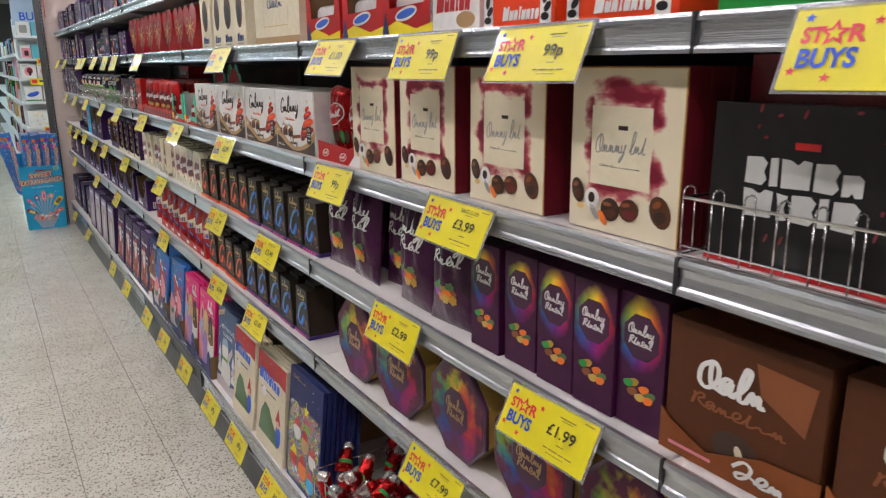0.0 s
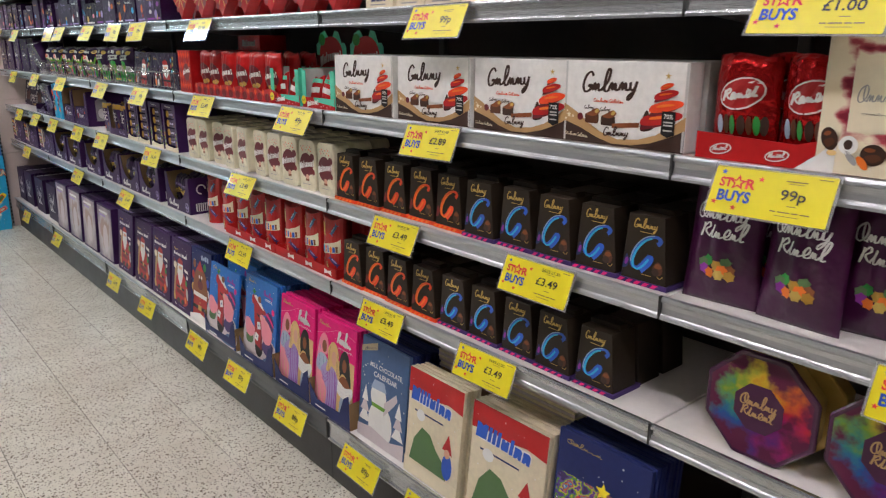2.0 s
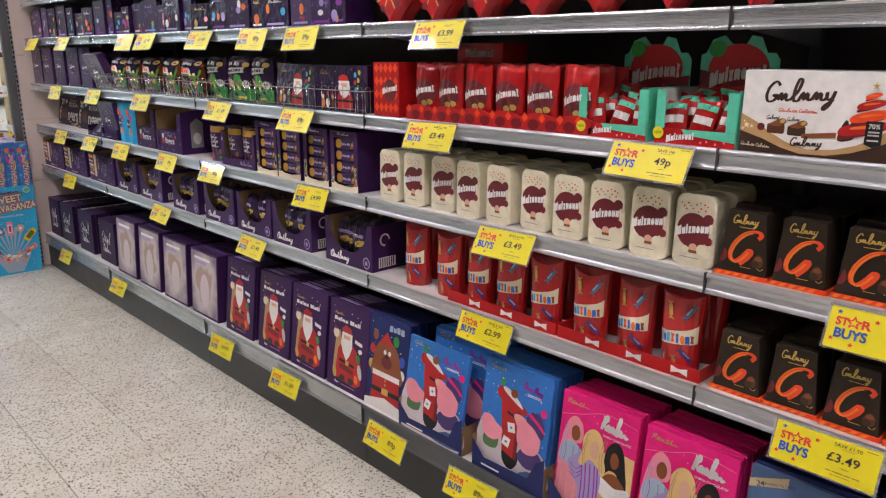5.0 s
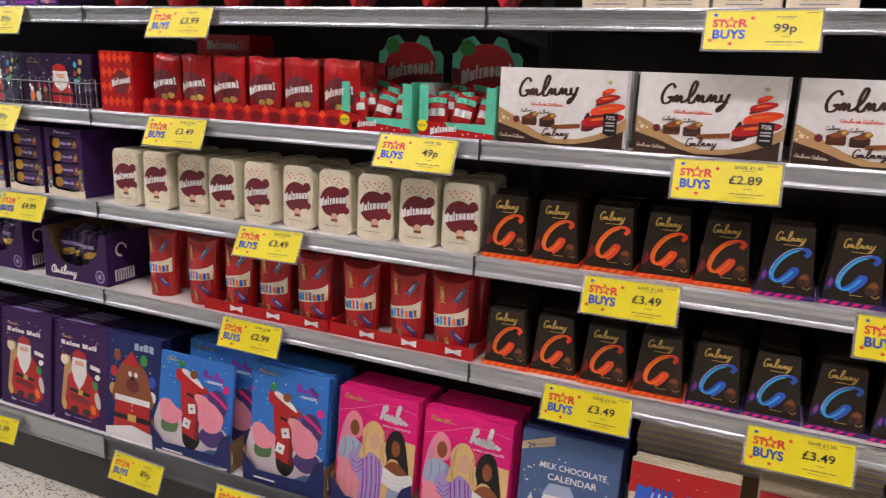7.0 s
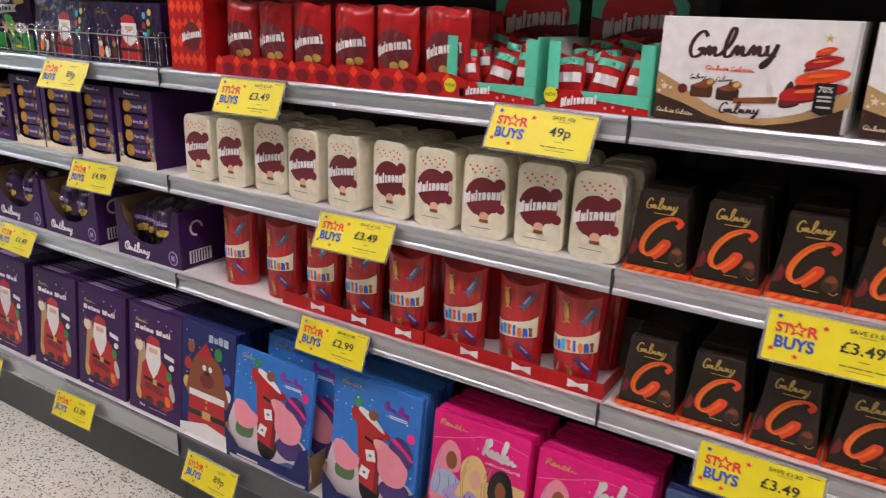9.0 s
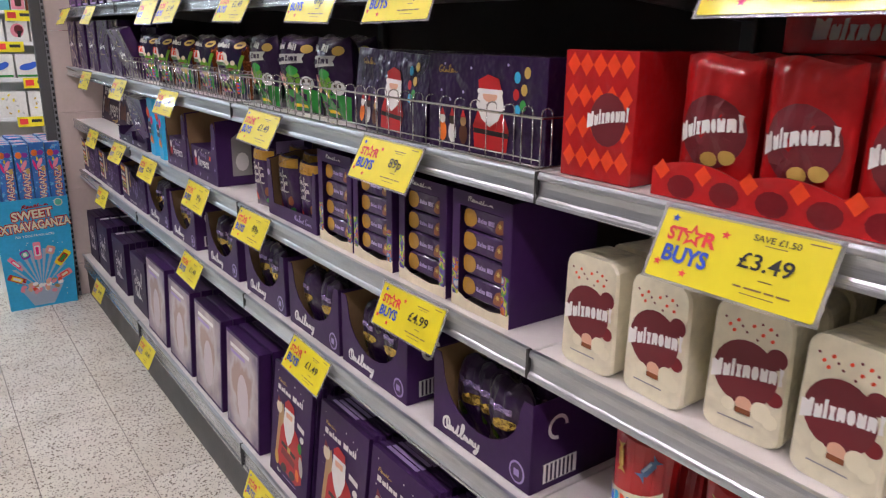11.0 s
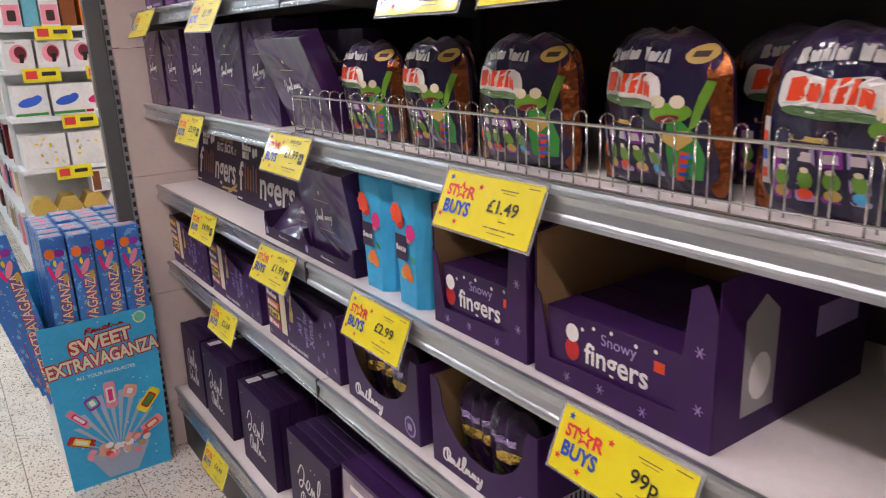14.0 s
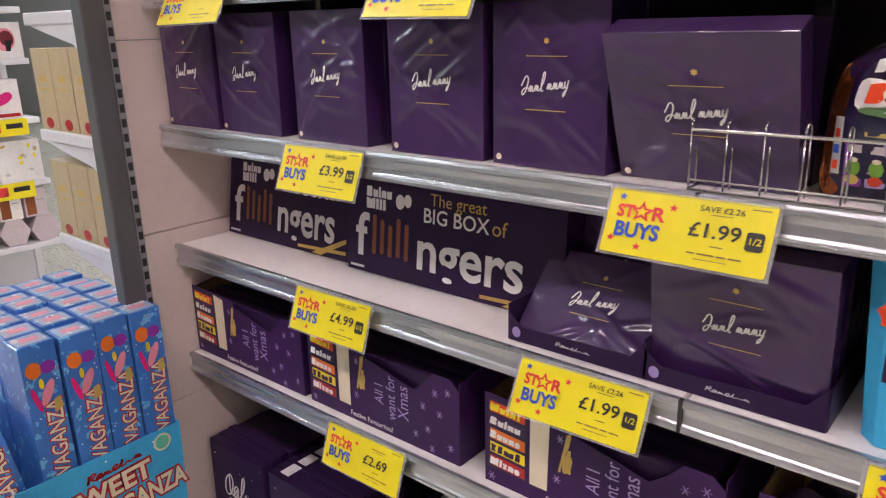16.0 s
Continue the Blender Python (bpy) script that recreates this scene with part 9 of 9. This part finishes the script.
for i in range(7):
    far_box("candle_box", "slim white and brown candle box on end shelf", 0.765 + 0.118 * i, 0.633, 0.105, 0.14, "white" if i % 2 else "pale", [("brown_panel", flat(rect(-0.045, 0.0, 0.01, 0.13), 0.001), "copper"), ("title_bar", flat(rect(0.006, 0.04, 0.08, 0.084), 0.001), "grey")], "candle boxes", d=0.14) if i > 2 else None
for x, z in ((0.80, 1.635), (1.00, 1.635)):
    far_box("beauty_box", "pink and white boxed beauty appliance on high shelf", x, z, 0.10, 0.15, "white", [("pink_panel", flat(rect(-0.045, 0.045, 0.01, 0.12), 0.001), "rose"), ("dark_shape", flat(rounded(-0.02, 0.025, 0.03, 0.09, 0.01), 0.0016), "dark_brown")], "beauty boxes")
    far_box("colour_box", "coloured boxed goods on high shelf", x + 0.10, z, 0.08, 0.16, "teal" if x < 0.9 else "copper", [], "colour boxes")
for x in (1.20, 1.28, 1.36):
    far_box("copper_box", "copper brown tall box on high shelf", x, 1.635, 0.07, 0.22, "orange", [("seam", flat(rect(-0.002, 0.002, 0.01, 0.21), 0.001), "copper")], "copper boxes")
for z in (1.90,):
    for i in range(5):
        far_box("boxed_goods", "pale boxed goods on the uppermost end shelf", 0.80 + 0.16 * i, z, 0.14, 0.16, ("white", "teal", "rose", "white", "frost")[i], [("picture", flat(rounded(-0.04, 0.04, 0.03, 0.12, 0.01), 0.001), "grey")], "boxed goods")
for x, z in ((1.06, 1.12), (1.40, 1.12), (0.98, 0.815), (1.38, 0.815), (0.90, 1.40), (1.24, 1.40), (1.0, 1.635), (1.15, 0.50)):
    t = thing("far_price_ticket", "yellow price ticket on white end shelf", "price tag", "far price tickets", pose(x, EY - 0.004, z - 0.028))
    part("card", mesh_of(*turned(prism(rect(-0.10, 0.10, -0.05, 0.03), 0, 0.002))), TICKET, t)
    part("red_print", mesh_of(*turned(flat(rect(-0.085, -0.025, -0.03, 0.015), 0.001))), ink("star_red", "print"), t)
    part("dark_print", mesh_of(*turned(flat(rect(0.0, 0.075, -0.015, 0.008), 0.001))), ink("ink", "print"), t)

# hanging sign high above the end
sign = thing("hanging_sign", "pale blue hanging promotion board above the end shelves", "sign", at=pose(1.0, EY + 0.1, 2.0))
part("board", mesh_of(*block(-0.30, 0.25, 0, 0.012, 0.02, 0.5), bevel=0.002), ink("frost"), sign)
part("lettering", mesh_of(*turned(lettering("BUY", 0.13, -0.10, 0.12, 0.002, bold=0.02))), ink("star_blue", "print"), sign, "blue word BUY")
part("hanger", mesh_of(*rod((-0.25, 0.006, 0.5), (-0.25, 0.006, 0.985), 0.003)), CHROME, sign)
part("hanger", mesh_of(*rod((0.2, 0.006, 0.5), (0.2, 0.006, 0.985), 0.003)), CHROME, sign)
flag = thing("red_flag_sign", "red shelf-end flag sign above the end panel", "sign", at=pose(0.86, 8.0, 1.93))
part("panel", mesh_of(*prism([(-0.16, 0.0), (0.02, 0.06), (0.02, 0.30), (-0.16, 0.30)], 0.0, 0.004)), ink("red"), flag)

# long side of the far gondola, facing the aisle
for j in range(9):
    y0 = EY + 0.40 + 1.25 * j
    u = thing("far_shelf_bay", "white metal shelf bay filled with household goods", "shelving", "far bays", pose(EX0 - 0.02, y0, 0))
    if j == 0:
        part("back_panel", mesh_of(*block(0.43, 0.45, 0, 1.245, 0, 2.1)), WHITE_METAL, u)
        for z in (0.15, 0.50, 0.80, 1.10, 1.40, 1.70):
            part("shelf", mesh_of(*block(0.0, 0.429, 0.003, 1.242, z - 0.035, z), bevel=0.003), WHITE_METAL, u)
        part("post", mesh_of(*block(0.40, 0.428, -0.012, 0.012, 0.002, 2.1)), WHITE_METAL, u)
        bay = u
    else:
        for o in bay.children:
            part(o.name.split(".")[0], o.data, o.data.materials[0], u)
goods = [mesh_of(*block(0, 0.22, -w / 2, w / 2, 0, h), bevel=0.006) for w, h in ((0.10, 0.18), (0.14, 0.22), (0.18, 0.15), (0.08, 0.24))]
tones = ("navy", "charcoal", "teal", "rose", "white", "cream", "tan", "green", "dark_red", "frost", "maroon", "grey", "black", "silver")
r = random.Random(8)
for j in range(4):
    for z in (0.15, 0.50, 0.80, 1.10, 1.40, 1.70):
        y = EY + 0.45 + 1.25 * j
        while y < EY + 0.40 + 1.25 * (j + 1) - 0.1:
            k = r.randrange(4)
            w = (0.10, 0.14, 0.18, 0.08)[k]
            t = thing("boxed_goods", "assorted boxed household goods on far shelf", "box", "far goods", pose(EX0 + 0.0 + r.uniform(0, 0.05), y + w / 2, z + 0.001))
            part("body", goods[k], ink(r.choice(tones)), t)
            y += w + r.uniform(0.008, 0.04)
    for z in (0.50, 0.80, 1.10, 1.40, 1.70) if j < 2 else ():
        for q in range(4):
            t = thing("far_price_ticket", "small pale ticket on far shelf edge", "price tag", "far tickets", pose(EX0 - 0.025, EY + 0.6 + 1.25 * j + 0.3 * q, z))
            part("card", mesh_of(*block(-0.004, 0, -0.03, 0.03, -0.045, -0.002)) if (j + q) == 0 and z == 0.5 else small_card, ink("white"), t)
            small_card = t.children[0].data


# ---- floor ----
floor = solid("floor", mesh_of(*block(-3.8, 6.0, -4, 30, -0.1, -0.004)), GROUT, "polished cream terrazzo tile floor with dark speckles", kind="structure")
TILE, TX, TY = 0.325, 0.345, 4.905
tile = mesh_of(*block(-TILE / 2 + 0.0012, TILE / 2 - 0.0012, -TILE / 2 + 0.0012, TILE / 2 - 0.0012, -0.006, 0.0), bevel=0.0012, name="tile")
rest = []
for i in range(-12, 17):
    for j in range(-27, 77):
        x, y = TX + TILE * (i + 0.5), TY + TILE * (j + 0.5)
        if -3 <= i <= 2 and -12 <= j <= 20:
            part("tile", tile, TERRAZZO, floor, at=pose(x, y, random.uniform(-0.0004, 0.0)))
        else:
            rest.append(block(x - TILE / 2 + 0.0012, x + TILE / 2 - 0.0012, y - TILE / 2 + 0.0012, y + TILE / 2 - 0.0012, -0.006, 0.0))
verts, faces = merge(*rest)
me = bpy.data.meshes.new("tiles")
me.from_pydata(verts, [], faces)
part("tiles", me, TERRAZZO, floor)["kind"] = "stuff"
